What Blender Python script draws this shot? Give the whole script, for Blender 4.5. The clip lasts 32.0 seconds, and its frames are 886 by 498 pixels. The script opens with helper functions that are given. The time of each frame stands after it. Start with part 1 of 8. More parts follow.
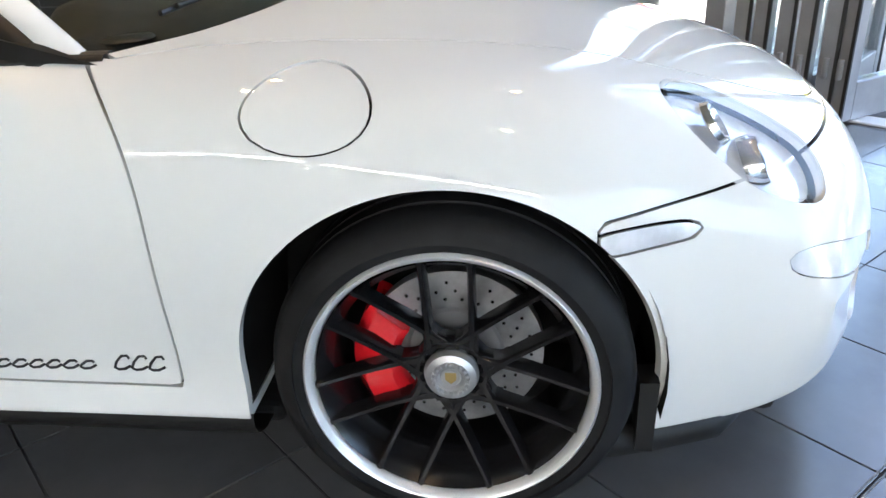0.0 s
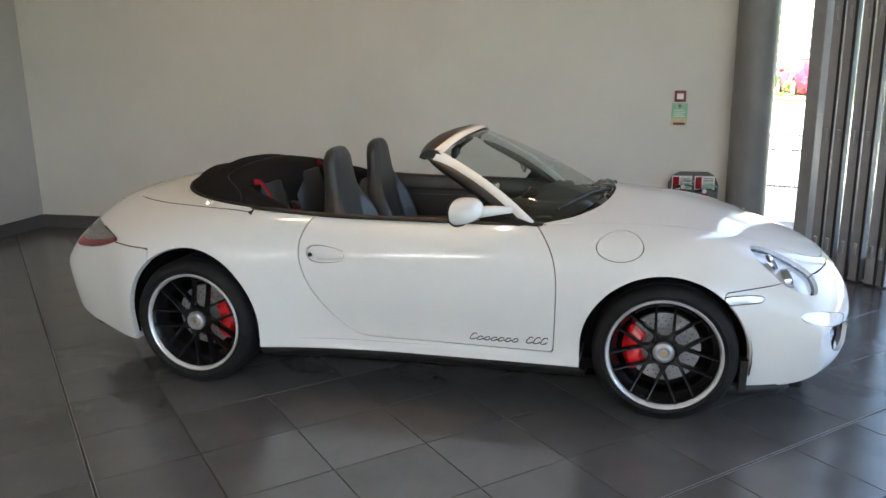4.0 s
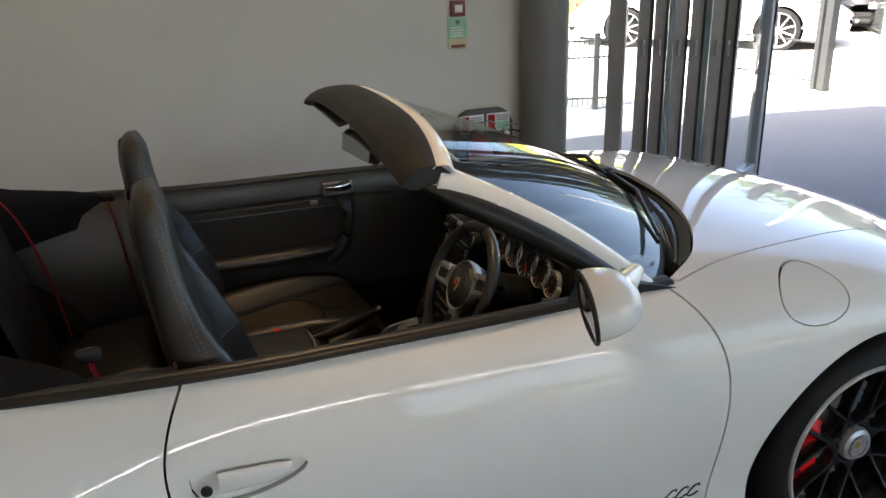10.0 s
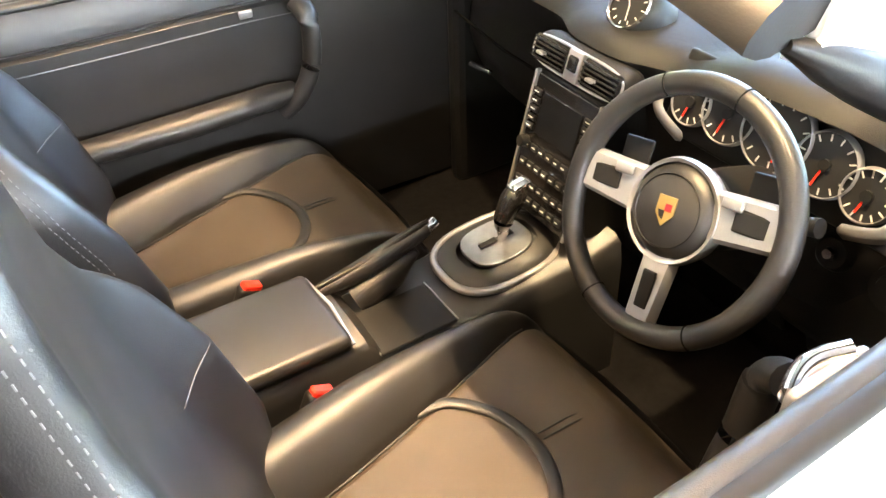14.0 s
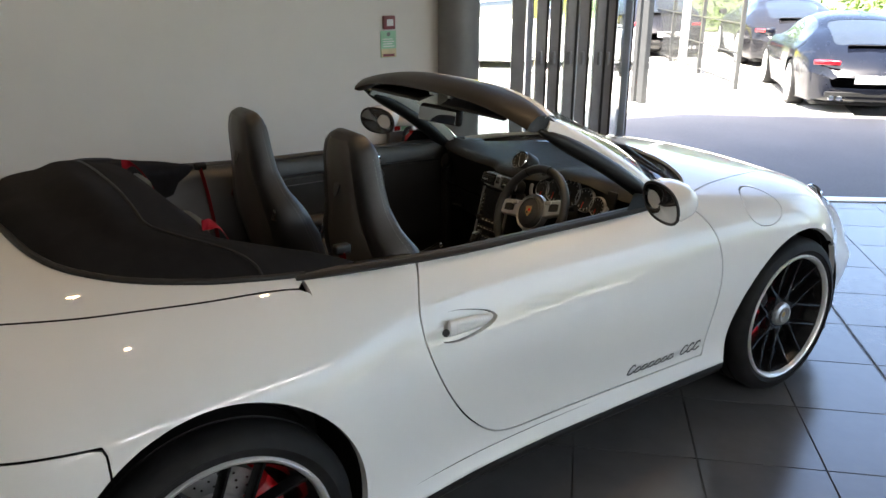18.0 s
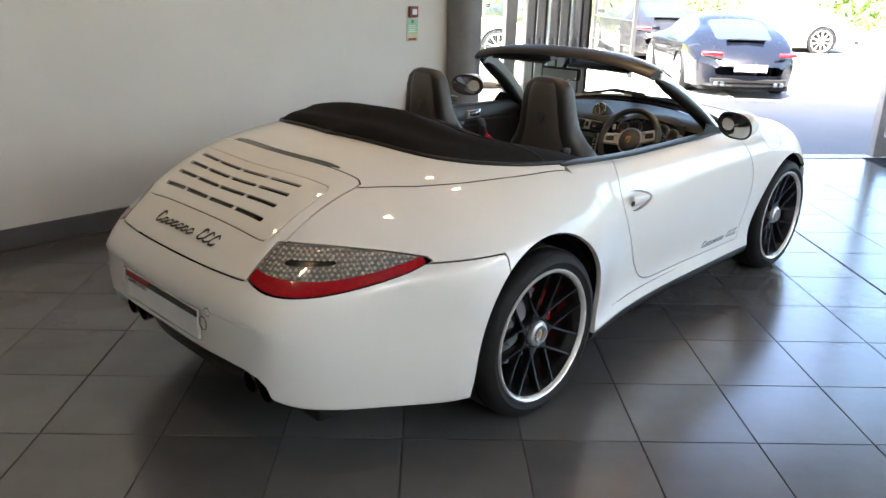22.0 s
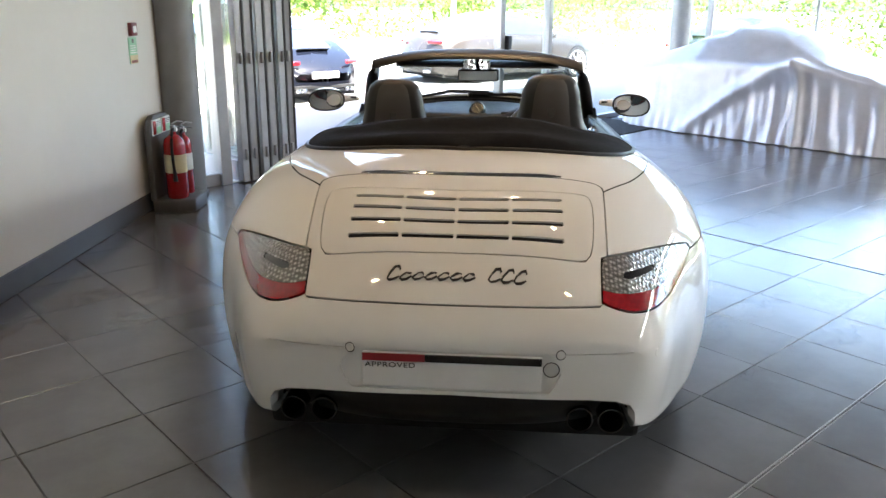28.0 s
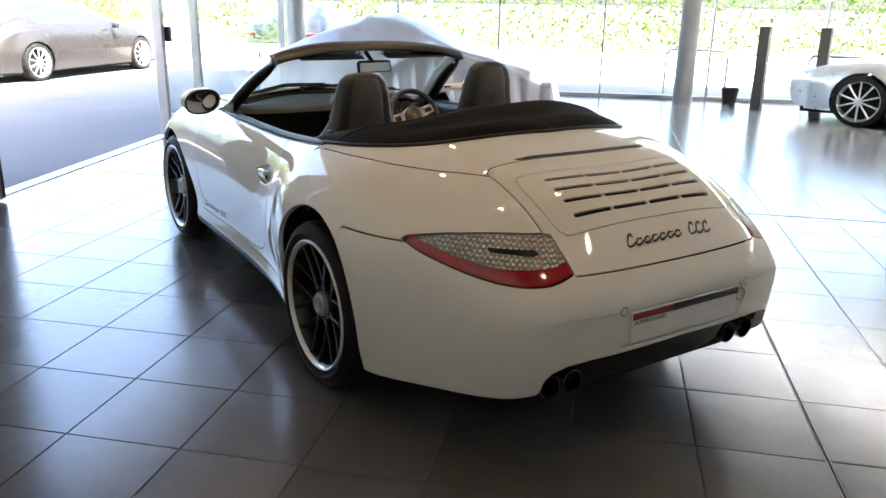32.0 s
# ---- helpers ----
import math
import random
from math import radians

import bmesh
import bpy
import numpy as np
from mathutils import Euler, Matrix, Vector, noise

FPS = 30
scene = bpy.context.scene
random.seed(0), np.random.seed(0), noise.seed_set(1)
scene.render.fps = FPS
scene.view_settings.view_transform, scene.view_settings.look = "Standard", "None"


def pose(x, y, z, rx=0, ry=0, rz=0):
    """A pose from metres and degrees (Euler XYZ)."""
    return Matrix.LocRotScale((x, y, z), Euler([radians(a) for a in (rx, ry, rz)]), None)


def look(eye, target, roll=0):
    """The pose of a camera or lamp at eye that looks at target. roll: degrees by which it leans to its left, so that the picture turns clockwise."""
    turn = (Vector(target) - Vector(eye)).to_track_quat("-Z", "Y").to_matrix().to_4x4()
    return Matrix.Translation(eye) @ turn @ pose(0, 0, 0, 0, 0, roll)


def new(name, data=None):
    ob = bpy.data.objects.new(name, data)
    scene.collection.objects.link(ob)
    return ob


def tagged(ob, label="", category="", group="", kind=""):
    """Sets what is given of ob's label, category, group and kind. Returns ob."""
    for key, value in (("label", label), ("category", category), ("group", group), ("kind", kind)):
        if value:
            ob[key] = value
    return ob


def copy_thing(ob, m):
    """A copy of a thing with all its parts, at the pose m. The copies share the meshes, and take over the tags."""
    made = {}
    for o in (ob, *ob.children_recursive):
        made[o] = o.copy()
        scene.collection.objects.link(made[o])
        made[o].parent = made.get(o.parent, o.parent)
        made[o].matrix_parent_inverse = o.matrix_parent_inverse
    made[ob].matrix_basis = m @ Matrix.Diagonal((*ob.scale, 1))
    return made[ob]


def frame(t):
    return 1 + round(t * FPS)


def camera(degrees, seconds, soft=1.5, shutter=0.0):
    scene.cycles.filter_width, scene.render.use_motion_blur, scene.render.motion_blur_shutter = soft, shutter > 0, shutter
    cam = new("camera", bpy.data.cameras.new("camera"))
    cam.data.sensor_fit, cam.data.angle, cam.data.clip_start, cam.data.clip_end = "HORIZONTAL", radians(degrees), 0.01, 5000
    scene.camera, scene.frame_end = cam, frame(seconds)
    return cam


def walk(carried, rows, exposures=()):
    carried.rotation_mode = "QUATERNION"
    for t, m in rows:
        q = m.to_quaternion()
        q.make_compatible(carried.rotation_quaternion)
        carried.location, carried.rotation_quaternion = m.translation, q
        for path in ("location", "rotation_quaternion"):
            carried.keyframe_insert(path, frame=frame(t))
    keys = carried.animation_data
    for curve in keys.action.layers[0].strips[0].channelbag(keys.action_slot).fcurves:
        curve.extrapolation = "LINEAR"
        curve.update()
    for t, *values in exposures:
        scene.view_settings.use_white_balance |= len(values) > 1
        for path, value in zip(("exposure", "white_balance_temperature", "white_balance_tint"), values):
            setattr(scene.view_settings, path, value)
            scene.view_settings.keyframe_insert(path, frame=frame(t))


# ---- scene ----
EXPOSURES = ((0.0, 3.95, 6600, 10), (1.0, 3.50, 6600, 10), (3.0, 3.45, 6600, 10), (6.0, 3.40, 6600, 10), (8.0, 3.15, 6600, 10), (10.0, 2.92, 6600, 10), (11.0, 3.47, 6550, 10), (11.5, 3.72, 6550, 10), (12.0, 4.07, 6550, 10), (12.5, 4.92, 6500, 10),
             (13.5, 6.57, 6500, 10), (15.0, 6.52, 6500, 10), (15.5, 5.22, 6500, 10), (16.5, 3.62, 6500, 10), (18.0, 3.17, 6500, 10), (20.0, 3.37, 6450, 10), (22.0, 3.87, 6400, 10), (24.0, 4.17, 6450, 10), (28.0, 4.17, 6380, 10), (30.0, 3.95, 6480, 10), (32.0, 3.90, 6520, 10))
cam = camera(58.7, 32.0)
PATH = [
    (0, (1.318, -1.922, 1.144), (1.091, -0.141, 0.265), -2.7),
    (0.5, (1.428, -2.304, 1.37), (1.086, -0.501, 0.575), -2.9),
    (1, (1.42, -2.771, 1.497), (1.028, -0.931, 0.819), -2.2),
    (1.5, (1.415, -3.125, 1.552), (0.98, -1.265, 0.958), -1.9),
    (2, (1.393, -3.481, 1.601), (0.914, -1.626, 1.026), -1.7),
    (2.5, (1.284, -3.769, 1.628), (0.78, -1.909, 1.094), -1.5),
    (3, (1.21, -3.974, 1.647), (0.69, -2.12, 1.107), -2.0),
    (3.5, (1.168, -4.151, 1.65), (0.636, -2.287, 1.16), -1.1),
    (5.5, (0.858, -4.392, 1.673), (0.436, -2.495, 1.204), -0.9),
    (6, (0.811, -4.383, 1.667), (0.404, -2.482, 1.196), -0.8),
    (6.5, (0.701, -4.252, 1.648), (0.344, -2.343, 1.171), -0.5),
    (7, (0.518, -4.007, 1.648), (0.261, -2.088, 1.148), -0.3),
    (7.5, (0.255, -3.813, 1.645), (0.145, -1.896, 1.088), -1.0),
    (8, (-0.021, -3.55, 1.641), (0.109, -1.653, 1.018), -1.9),
    (8.5, (-0.196, -3.212, 1.644), (-0.005, -1.321, 1.022), -2.1),
    (9, (-0.361, -2.849, 1.628), (0.022, -0.994, 0.984), -1.2),
    (9.5, (-0.481, -2.508, 1.637), (0.077, -0.723, 0.929), -2.0),
    (10, (-0.5, -2.12, 1.642), (0.126, -0.36, 0.929), -1.9),
    (10.5, (-0.494, -1.793, 1.565), (0.161, -0.056, 0.822), -1.7),
    (11, (-0.452, -1.467, 1.507), (0.291, 0.215, 0.722), -2.8),
    (11.2, (-0.469, -1.364, 1.516), (0.343, 0.259, 0.675), -2.2),
    (11.5, (-0.431, -1.252, 1.486), (0.393, 0.351, 0.621), -2.8),
    (12, (-0.42, -1.083, 1.433), (0.253, 0.446, 0.333), -4.1),
    (12.5, (-0.447, -0.972, 1.418), (0.242, 0.44, 0.18), -4.9),
    (13, (-0.473, -0.907, 1.417), (0.274, 0.443, 0.144), -4.8),
    (13.5, (-0.478, -0.888, 1.417), (0.307, 0.442, 0.146), -3.0),
    (14, (-0.479, -0.885, 1.417), (0.313, 0.446, 0.152), -2.3),
    (14.5, (-0.483, -0.887, 1.419), (0.312, 0.439, 0.15), -1.9),
    (15, (-0.512, -0.944, 1.435), (0.319, 0.404, 0.214), -1.5),
    (15.5, (-0.578, -1.128, 1.482), (0.29, 0.37, 0.481), -1.9),
    (17.5, (-1.372, -2.161, 1.587), (-0.308, -0.617, 0.886), 1.7),
    (18, (-1.619, -2.397, 1.619), (-0.545, -0.843, 0.96), 0.2),
    (18.5, (-1.89, -2.545, 1.623), (-0.744, -1.049, 0.952), -0.6),
    (19, (-2.138, -2.748, 1.599), (-0.995, -1.233, 0.968), 1.1),
    (19.5, (-2.385, -2.805, 1.61), (-1.262, -1.288, 0.951), 1.2),
    (20, (-2.673, -2.817, 1.603), (-1.51, -1.327, 0.95), 1.1),
    (20.5, (-2.805, -2.778, 1.585), (-1.619, -1.304, 0.937), 0.9),
    (21, (-2.949, -2.678, 1.591), (-1.73, -1.225, 0.955), 0.9),
    (21.5, (-3.159, -2.609, 1.603), (-1.897, -1.191, 0.97), 0.6),
    (22, (-3.356, -2.482, 1.593), (-2.003, -1.163, 0.937), 1.6),
    (22.5, (-3.494, -2.248, 1.577), (-2.039, -1.038, 0.929), 1.9),
    (23, (-3.749, -1.981, 1.555), (-2.191, -0.909, 0.907), 2.3),
    (23.5, (-3.966, -1.753, 1.55), (-2.349, -0.778, 0.89), 2.5),
    (24, (-4.036, -1.44, 1.538), (-2.333, -0.599, 0.911), 1.6),
    (24.5, (-4.156, -1.148, 1.539), (-2.37, -0.493, 0.921), 1.6),
    (25, (-4.272, -0.817, 1.521), (-2.428, -0.392, 0.877), 2.5),
    (25.5, (-4.25, -0.541, 1.473), (-2.362, -0.242, 0.883), -0.5),
    (27.5, (-4.29, -0.108, 1.491), (-2.383, 0.01, 0.897), 0.8),
    (28, (-4.269, -0.114, 1.486), (-2.363, 0.012, 0.895), 0.6),
    (28.5, (-4.266, 0.013, 1.482), (-2.352, 0.011, 0.901), 3.4),
    (29, (-4.256, 0.332, 1.473), (-2.346, 0.225, 0.888), 2.0),
    (29.5, (-4.174, 0.599, 1.451), (-2.293, 0.255, 0.867), 2.8),
    (30, (-4.14, 0.907, 1.482), (-2.285, 0.448, 0.891), 2.4),
    (30.5, (-4.128, 1.27, 1.46), (-2.38, 0.546, 0.814), 2.2),
    (31, (-3.987, 1.544, 1.443), (-2.268, 0.729, 0.829), 2.5),
    (31.5, (-3.92, 1.765, 1.463), (-2.234, 0.861, 0.883), 2.5),
    (32, (-3.853, 2.034, 1.478), (-2.253, 0.997, 0.877), 1.1),
]
walk(cam, [(t, look(eye, target, roll)) for t, eye, target, roll in PATH], EXPOSURES)


# ---- daylight and showroom lamps ----
world = bpy.data.worlds.new("sky")
world.use_nodes = True
scene.world = world
wn = world.node_tree
sky = wn.nodes.new("ShaderNodeTexSky")
sky.sky_type, sky.sun_disc = "NISHITA", False
SUN_FROM = Vector((-20, -6, 30)).normalized()
sky.sun_elevation, sky.sun_rotation = math.asin(SUN_FROM.z), math.atan2(SUN_FROM.x, SUN_FROM.y)
sky.air_density, sky.dust_density, sky.ozone_density = 0.8, 4.0, 0.4
wn.links.new(sky.outputs[0], wn.nodes["Background"].inputs[0])
wn.nodes["Background"].inputs[1].default_value = 0.15
sun = new("sun", bpy.data.lights.new("sun", "SUN"))
sun.data.energy, sun.data.angle, sun.data.color = 5.0, radians(0.6), (1.0, 0.94, 0.84)
sun.matrix_basis = look(SUN_FROM * 40, (0, 0, 0))

WARM = (1.0, 0.66, 0.36)
SPOTS = [(-1.5, -1.0), (-1.5, 0.9), (0.02, -0.38), (0.15, 0.40), (-3.2, -1.2), (-3.2, 1.0), (2.2, -1.6), (1.9, 0.6)]
STRIPS = [(-3.65 + 1.57 * k, -8.2) for k in range(6)]
for x, y in SPOTS:
    l = new("ceiling_spot_lamp", bpy.data.lights.new("ceiling_spot_lamp", "SPOT"))
    l.data.energy, l.data.color, l.data.spot_size, l.data.spot_blend, l.data.shadow_soft_size = (14.0 if abs(x) < 0.1 else 4.5 if abs(x) < 0.2 else 0.5), WARM, radians(34 if abs(x) < 0.2 else 100), 1.0, 0.045
    l.matrix_basis = look((x, y, 3.43), (x, y, 0))
for x, y in STRIPS:
    l = new("strip_lamp", bpy.data.lights.new("strip_lamp", "AREA"))
    l.data.shape, l.data.size, l.data.size_y, l.data.energy, l.data.color = "RECTANGLE", 1.15, 0.06, 0.1, (1.0, 0.98, 0.95)
    l.matrix_basis = look((x, y, 3.40), (x, y, 0)) @ pose(0, 0, 0)


# ---- materials ----
def nodes(name):
    m = bpy.data.materials.new(name)
    m.use_nodes = True
    nt = m.node_tree
    return m, nt, nt.nodes["Principled BSDF"]


def noise_tex(nt, scale, detail=6.0, rough=0.6, stretch=(1, 1, 1)):
    co = nt.nodes.new("ShaderNodeTexCoord")
    mp = nt.nodes.new("ShaderNodeMapping")
    mp.inputs["Scale"].default_value = stretch
    n = nt.nodes.new("ShaderNodeTexNoise")
    n.inputs["Scale"].default_value, n.inputs["Detail"].default_value, n.inputs["Roughness"].default_value = scale, detail, rough
    nt.links.new(co.outputs["Object"], mp.inputs["Vector"])
    nt.links.new(mp.outputs["Vector"], n.inputs["Vector"])
    return n


def ramp(nt, src, a, b, lo=0.35, hi=0.65):
    r = nt.nodes.new("ShaderNodeValToRGB")
    r.color_ramp.elements[0].position, r.color_ramp.elements[1].position = lo, hi
    r.color_ramp.elements[0].color, r.color_ramp.elements[1].color = (*a, 1), (*b, 1)
    nt.links.new(src, r.inputs[0])
    return r


def mat(name, col, rough=0.5, metal=0.0, var=0.12, scale=8.0, bump=0.0, bscale=120.0, coat=0.0, spec=0.5, rvar=0.08, stretch=(1, 1, 1), cr=0.045):
    """A surface with colour variation at one scale, gloss variation and fine relief at another."""
    m, nt, b = nodes(name)
    n = noise_tex(nt, scale, stretch=stretch)
    lo = tuple(max(0.0, c * (1 - var)) for c in col)
    hi = tuple(min(1.0, c * (1 + var)) for c in col)
    nt.links.new(ramp(nt, n.outputs["Fac"], lo, hi).outputs[0], b.inputs["Base Color"])
    if rvar:
        mr = nt.nodes.new("ShaderNodeMapRange")
        mr.inputs["To Min"].default_value, mr.inputs["To Max"].default_value = max(0.02, rough - rvar), min(1, rough + rvar)
        nt.links.new(n.outputs["Fac"], mr.inputs["Value"])
        nt.links.new(mr.outputs[0], b.inputs["Roughness"])
    else:
        b.inputs["Roughness"].default_value = rough
    b.inputs["Metallic"].default_value = metal
    b.inputs["Specular IOR Level"].default_value = spec
    b.inputs["Coat Weight"].default_value = coat
    b.inputs["Coat Roughness"].default_value = cr
    if bump:
        f = noise_tex(nt, bscale, 3.0, stretch=stretch)
        bp = nt.nodes.new("ShaderNodeBump")
        bp.inputs["Strength"].default_value, bp.inputs["Distance"].default_value = bump, 0.002
        nt.links.new(f.outputs["Fac"], bp.inputs["Height"])
        nt.links.new(bp.outputs[0], b.inputs["Normal"])
    return m


def glass(name, tint=(0.9, 0.95, 0.93), rough=0.0, ior=1.45, thin=True):
    """Clear pane: mostly see-through, with a mirror-like film that grows towards grazing views."""
    m, nt, b = nodes(name)
    nt.nodes.remove(b)
    out = nt.nodes["Material Output"]
    t = nt.nodes.new("ShaderNodeBsdfTransparent")
    t.inputs[0].default_value = (*tint, 1)
    g = nt.nodes.new("ShaderNodeBsdfGlossy")
    g.inputs["Roughness"].default_value = rough
    lw = nt.nodes.new("ShaderNodeLayerWeight")
    lw.inputs[0].default_value = 0.5
    pw = nt.nodes.new("ShaderNodeMath")
    pw.operation = "POWER"
    nt.links.new(lw.outputs["Facing"], pw.inputs[0])
    pw.inputs[1].default_value = 4.5
    fr = nt.nodes.new("ShaderNodeMath")
    fr.operation = "MULTIPLY_ADD"
    nt.links.new(pw.outputs[0], fr.inputs[0])
    fr.inputs[1].default_value, fr.inputs[2].default_value = 0.85, 0.04
    mx = nt.nodes.new("ShaderNodeMixShader")
    nt.links.new(fr.outputs[0], mx.inputs[0])
    nt.links.new(t.outputs[0], mx.inputs[1])
    nt.links.new(g.outputs[0], mx.inputs[2])
    nt.links.new(mx.outputs[0], out.inputs[0])
    return m


def glow(name, col, strength):
    m, nt, b = nodes(name)
    b.inputs["Base Color"].default_value = (*col, 1)
    b.inputs["Emission Color"].default_value = (*col, 1)
    b.inputs["Emission Strength"].default_value = strength
    return m


WHITE = mat("white_paint", (0.68, 0.68, 0.665), 0.5, var=0.012, scale=3.0, coat=1.0, rvar=0.02, spec=0.1, cr=0.012)
for nd in WHITE.node_tree.nodes:
    if nd.type == "BSDF_PRINCIPLED":
        nd.inputs["Coat Roughness"].default_value = 0.008
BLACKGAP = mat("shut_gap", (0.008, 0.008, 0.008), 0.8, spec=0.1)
UNDER = mat("underbody", (0.012, 0.012, 0.012), 0.8, var=0.3, bump=0.2, spec=0.2)
TRIM = mat("black_trim", (0.011, 0.011, 0.011), 0.45, bump=0.1, bscale=400, spec=0.35)
GLOSSB = mat("gloss_black", (0.012, 0.012, 0.013), 0.12, coat=0.6, rvar=0.03)
SATINB = mat("satin_black_alloy", (0.008, 0.008, 0.009), 0.24, var=0.2, rvar=0.05)
RUBBER = mat("tyre_rubber", (0.012, 0.012, 0.0125), 0.6, var=0.3, scale=15, bump=0.15, bscale=300, spec=0.15)
ALLOY = mat("turned_alloy", (0.78, 0.78, 0.79), 0.30, metal=0.5, var=0.01, scale=4, rvar=0.02)
SILVER = mat("silver_paint", (0.45, 0.45, 0.46), 0.33, metal=0.75, var=0.05)
CHROME = mat("chrome", (0.85, 0.85, 0.86), 0.08, metal=1.0, var=0.02, rvar=0.03)
STEEL = mat("brushed_disc", (0.42, 0.42, 0.43), 0.36, metal=1.0, var=0.12, scale=40)
RED = mat("caliper_red", (0.62, 0.012, 0.018), 0.25, coat=0.6, var=0.06)
BELT = mat("red_webbing", (0.26, 0.008, 0.016), 0.75, bump=0.4, bscale=900, spec=0.2)
GOLD = mat("gold_enamel", (0.40, 0.28, 0.10), 0.3, metal=0.5)
LEATHER = mat("black_leather", (0.0170, 0.0170, 0.0175), 0.40, var=0.15, scale=14, bump=0.22, bscale=520, rvar=0.05, spec=0.75)
PERF = mat("perforated_leather", (0.055, 0.042, 0.030), 0.45, var=0.12, scale=10, bump=0.5, bscale=900, spec=0.6)
SEATBACK = mat("seat_back_shell", (0.085, 0.08, 0.075), 0.36, var=0.06, bump=0.12, bscale=600, rvar=0.04)
CLOTH = mat("roof_canvas", (0.010, 0.010, 0.011), 0.92, var=0.25, scale=20, bump=0.5, bscale=900, spec=0.15)
CARPET = mat("black_carpet", (0.006, 0.0055, 0.0055), 0.95, var=0.4, scale=60, bump=0.9, bscale=1200, spec=0.1)
STITCH = mat("grey_stitching", (0.17, 0.17, 0.17), 0.8, var=0.1)
DASH = mat("dash_leather", (0.010, 0.010, 0.0105), 0.5, var=0.12, scale=20, bump=0.3, bscale=600, spec=0.3)
SCREEN = mat("dark_display", (0.010, 0.011, 0.013), 0.15, rvar=0.02)
DIAL = mat("dial_face", (0.012, 0.012, 0.012), 0.5)
DIALW = mat("dial_white", (0.7, 0.68, 0.64), 0.5)
NEEDLE = mat("needle_red", (0.8, 0.03, 0.01), 0.4)
DECAL = mat("grey_decal", (0.018, 0.019, 0.021), 0.35)
PLATEW = mat("plate_white", (0.68, 0.68, 0.68), 0.4, var=0.04)
PLATER = mat("plate_red", (0.22, 0.012, 0.018), 0.4)
LENSRED = mat("lens_red", (0.27, 0.004, 0.008), 0.10, var=0.15, scale=60, coat=1.0)
LENSCLR, nt, b = nodes("lens_clear_led")
vo = nt.nodes.new("ShaderNodeTexVoronoi")
vo.inputs["Scale"].default_value, vo.inputs["Randomness"].default_value = 75.0, 0.25
co = nt.nodes.new("ShaderNodeTexCoord")
nt.links.new(co.outputs["Object"], vo.inputs["Vector"])
nt.links.new(ramp(nt, vo.outputs["Distance"], (0.62, 0.61, 0.60), (0.16, 0.155, 0.15), 0.15, 0.55).outputs[0], b.inputs["Base Color"])
bp = nt.nodes.new("ShaderNodeBump")
bp.inputs["Strength"].default_value, bp.inputs["Distance"].default_value = 0.9, 0.004
nt.links.new(vo.outputs["Distance"], bp.inputs["Height"])
nt.links.new(bp.outputs[0], b.inputs["Normal"])
b.inputs["Roughness"].default_value, b.inputs["Metallic"].default_value, b.inputs["Coat Weight"].default_value = 0.2, 0.5, 1.0
LAMPIN = mat("lamp_reflector", (0.74, 0.75, 0.77), 0.18, metal=0.4, var=0.12, scale=20)
MIRROR = mat("mirror_glass", (0.36, 0.38, 0.40), 0.02, metal=1.0, var=0.01, rvar=0.0)
CLEAR = glass("clear_lens", (0.94, 0.95, 0.96))
SCREENGLASS = glass("windscreen_glass", (0.86, 0.92, 0.89))
PANE = glass("pane_glass", (0.95, 0.985, 0.975))
PANELG = mat("grey_wall_panel", (0.42, 0.415, 0.40), 0.6, var=0.05, scale=1.2, bump=0.08, bscale=160, spec=0.3)
WALLP = mat("wall_paint", (0.62, 0.61, 0.57), 0.75, var=0.03, scale=1.5, bump=0.08, bscale=160, spec=0.25)
CEILP = mat("ceiling_paint", (0.25, 0.25, 0.248), 0.85, var=0.03, scale=2, spec=0.2)
SKIRT = mat("skirting_grey", (0.075, 0.075, 0.076), 0.5, var=0.1)
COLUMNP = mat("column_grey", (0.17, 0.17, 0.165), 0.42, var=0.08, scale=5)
FRAME = mat("aluminium_frame", (0.30, 0.30, 0.305), 0.4, metal=0.25, var=0.08)
FRAMEDK = mat("dark_gasket", (0.018, 0.018, 0.018), 0.6)
MATDK = mat("entrance_mat", (0.035, 0.035, 0.037), 0.95, var=0.25, scale=60, bump=0.7, bscale=500, spec=0.1)
EXTRED = mat("extinguisher_red", (0.30, 0.008, 0.010), 0.25, coat=0.5)
SIGNG = mat("sign_green", (0.28, 0.52, 0.34), 0.45)
SIGNY = mat("sign_sand", (0.55, 0.47, 0.28), 0.45)
SIGNR = mat("call_point_maroon", (0.16, 0.03, 0.03), 0.35)
SIGNW = mat("label_white", (0.72, 0.72, 0.70), 0.45)


# ---- geometry helpers ----
def link_mesh(name, verts, faces, material, parent=None, label="", smooth=True, normals=None, mats=None, fmat=None):
    me = bpy.data.meshes.new(name)
    me.from_pydata([tuple(map(float, v)) for v in verts], [], [tuple(f) for f in faces])
    for m in (mats or [material]):
        me.materials.append(m)
    if fmat is not None:
        me.polygons.foreach_set("material_index", fmat)
    if smooth:
        me.shade_smooth()
    me.update()
    if normals is not None:
        me.normals_split_custom_set_from_vertices([tuple(map(float, n)) for n in normals])
    ob = new(name, me)
    ob.parent = parent
    if label:
        ob["label"] = label
    return ob


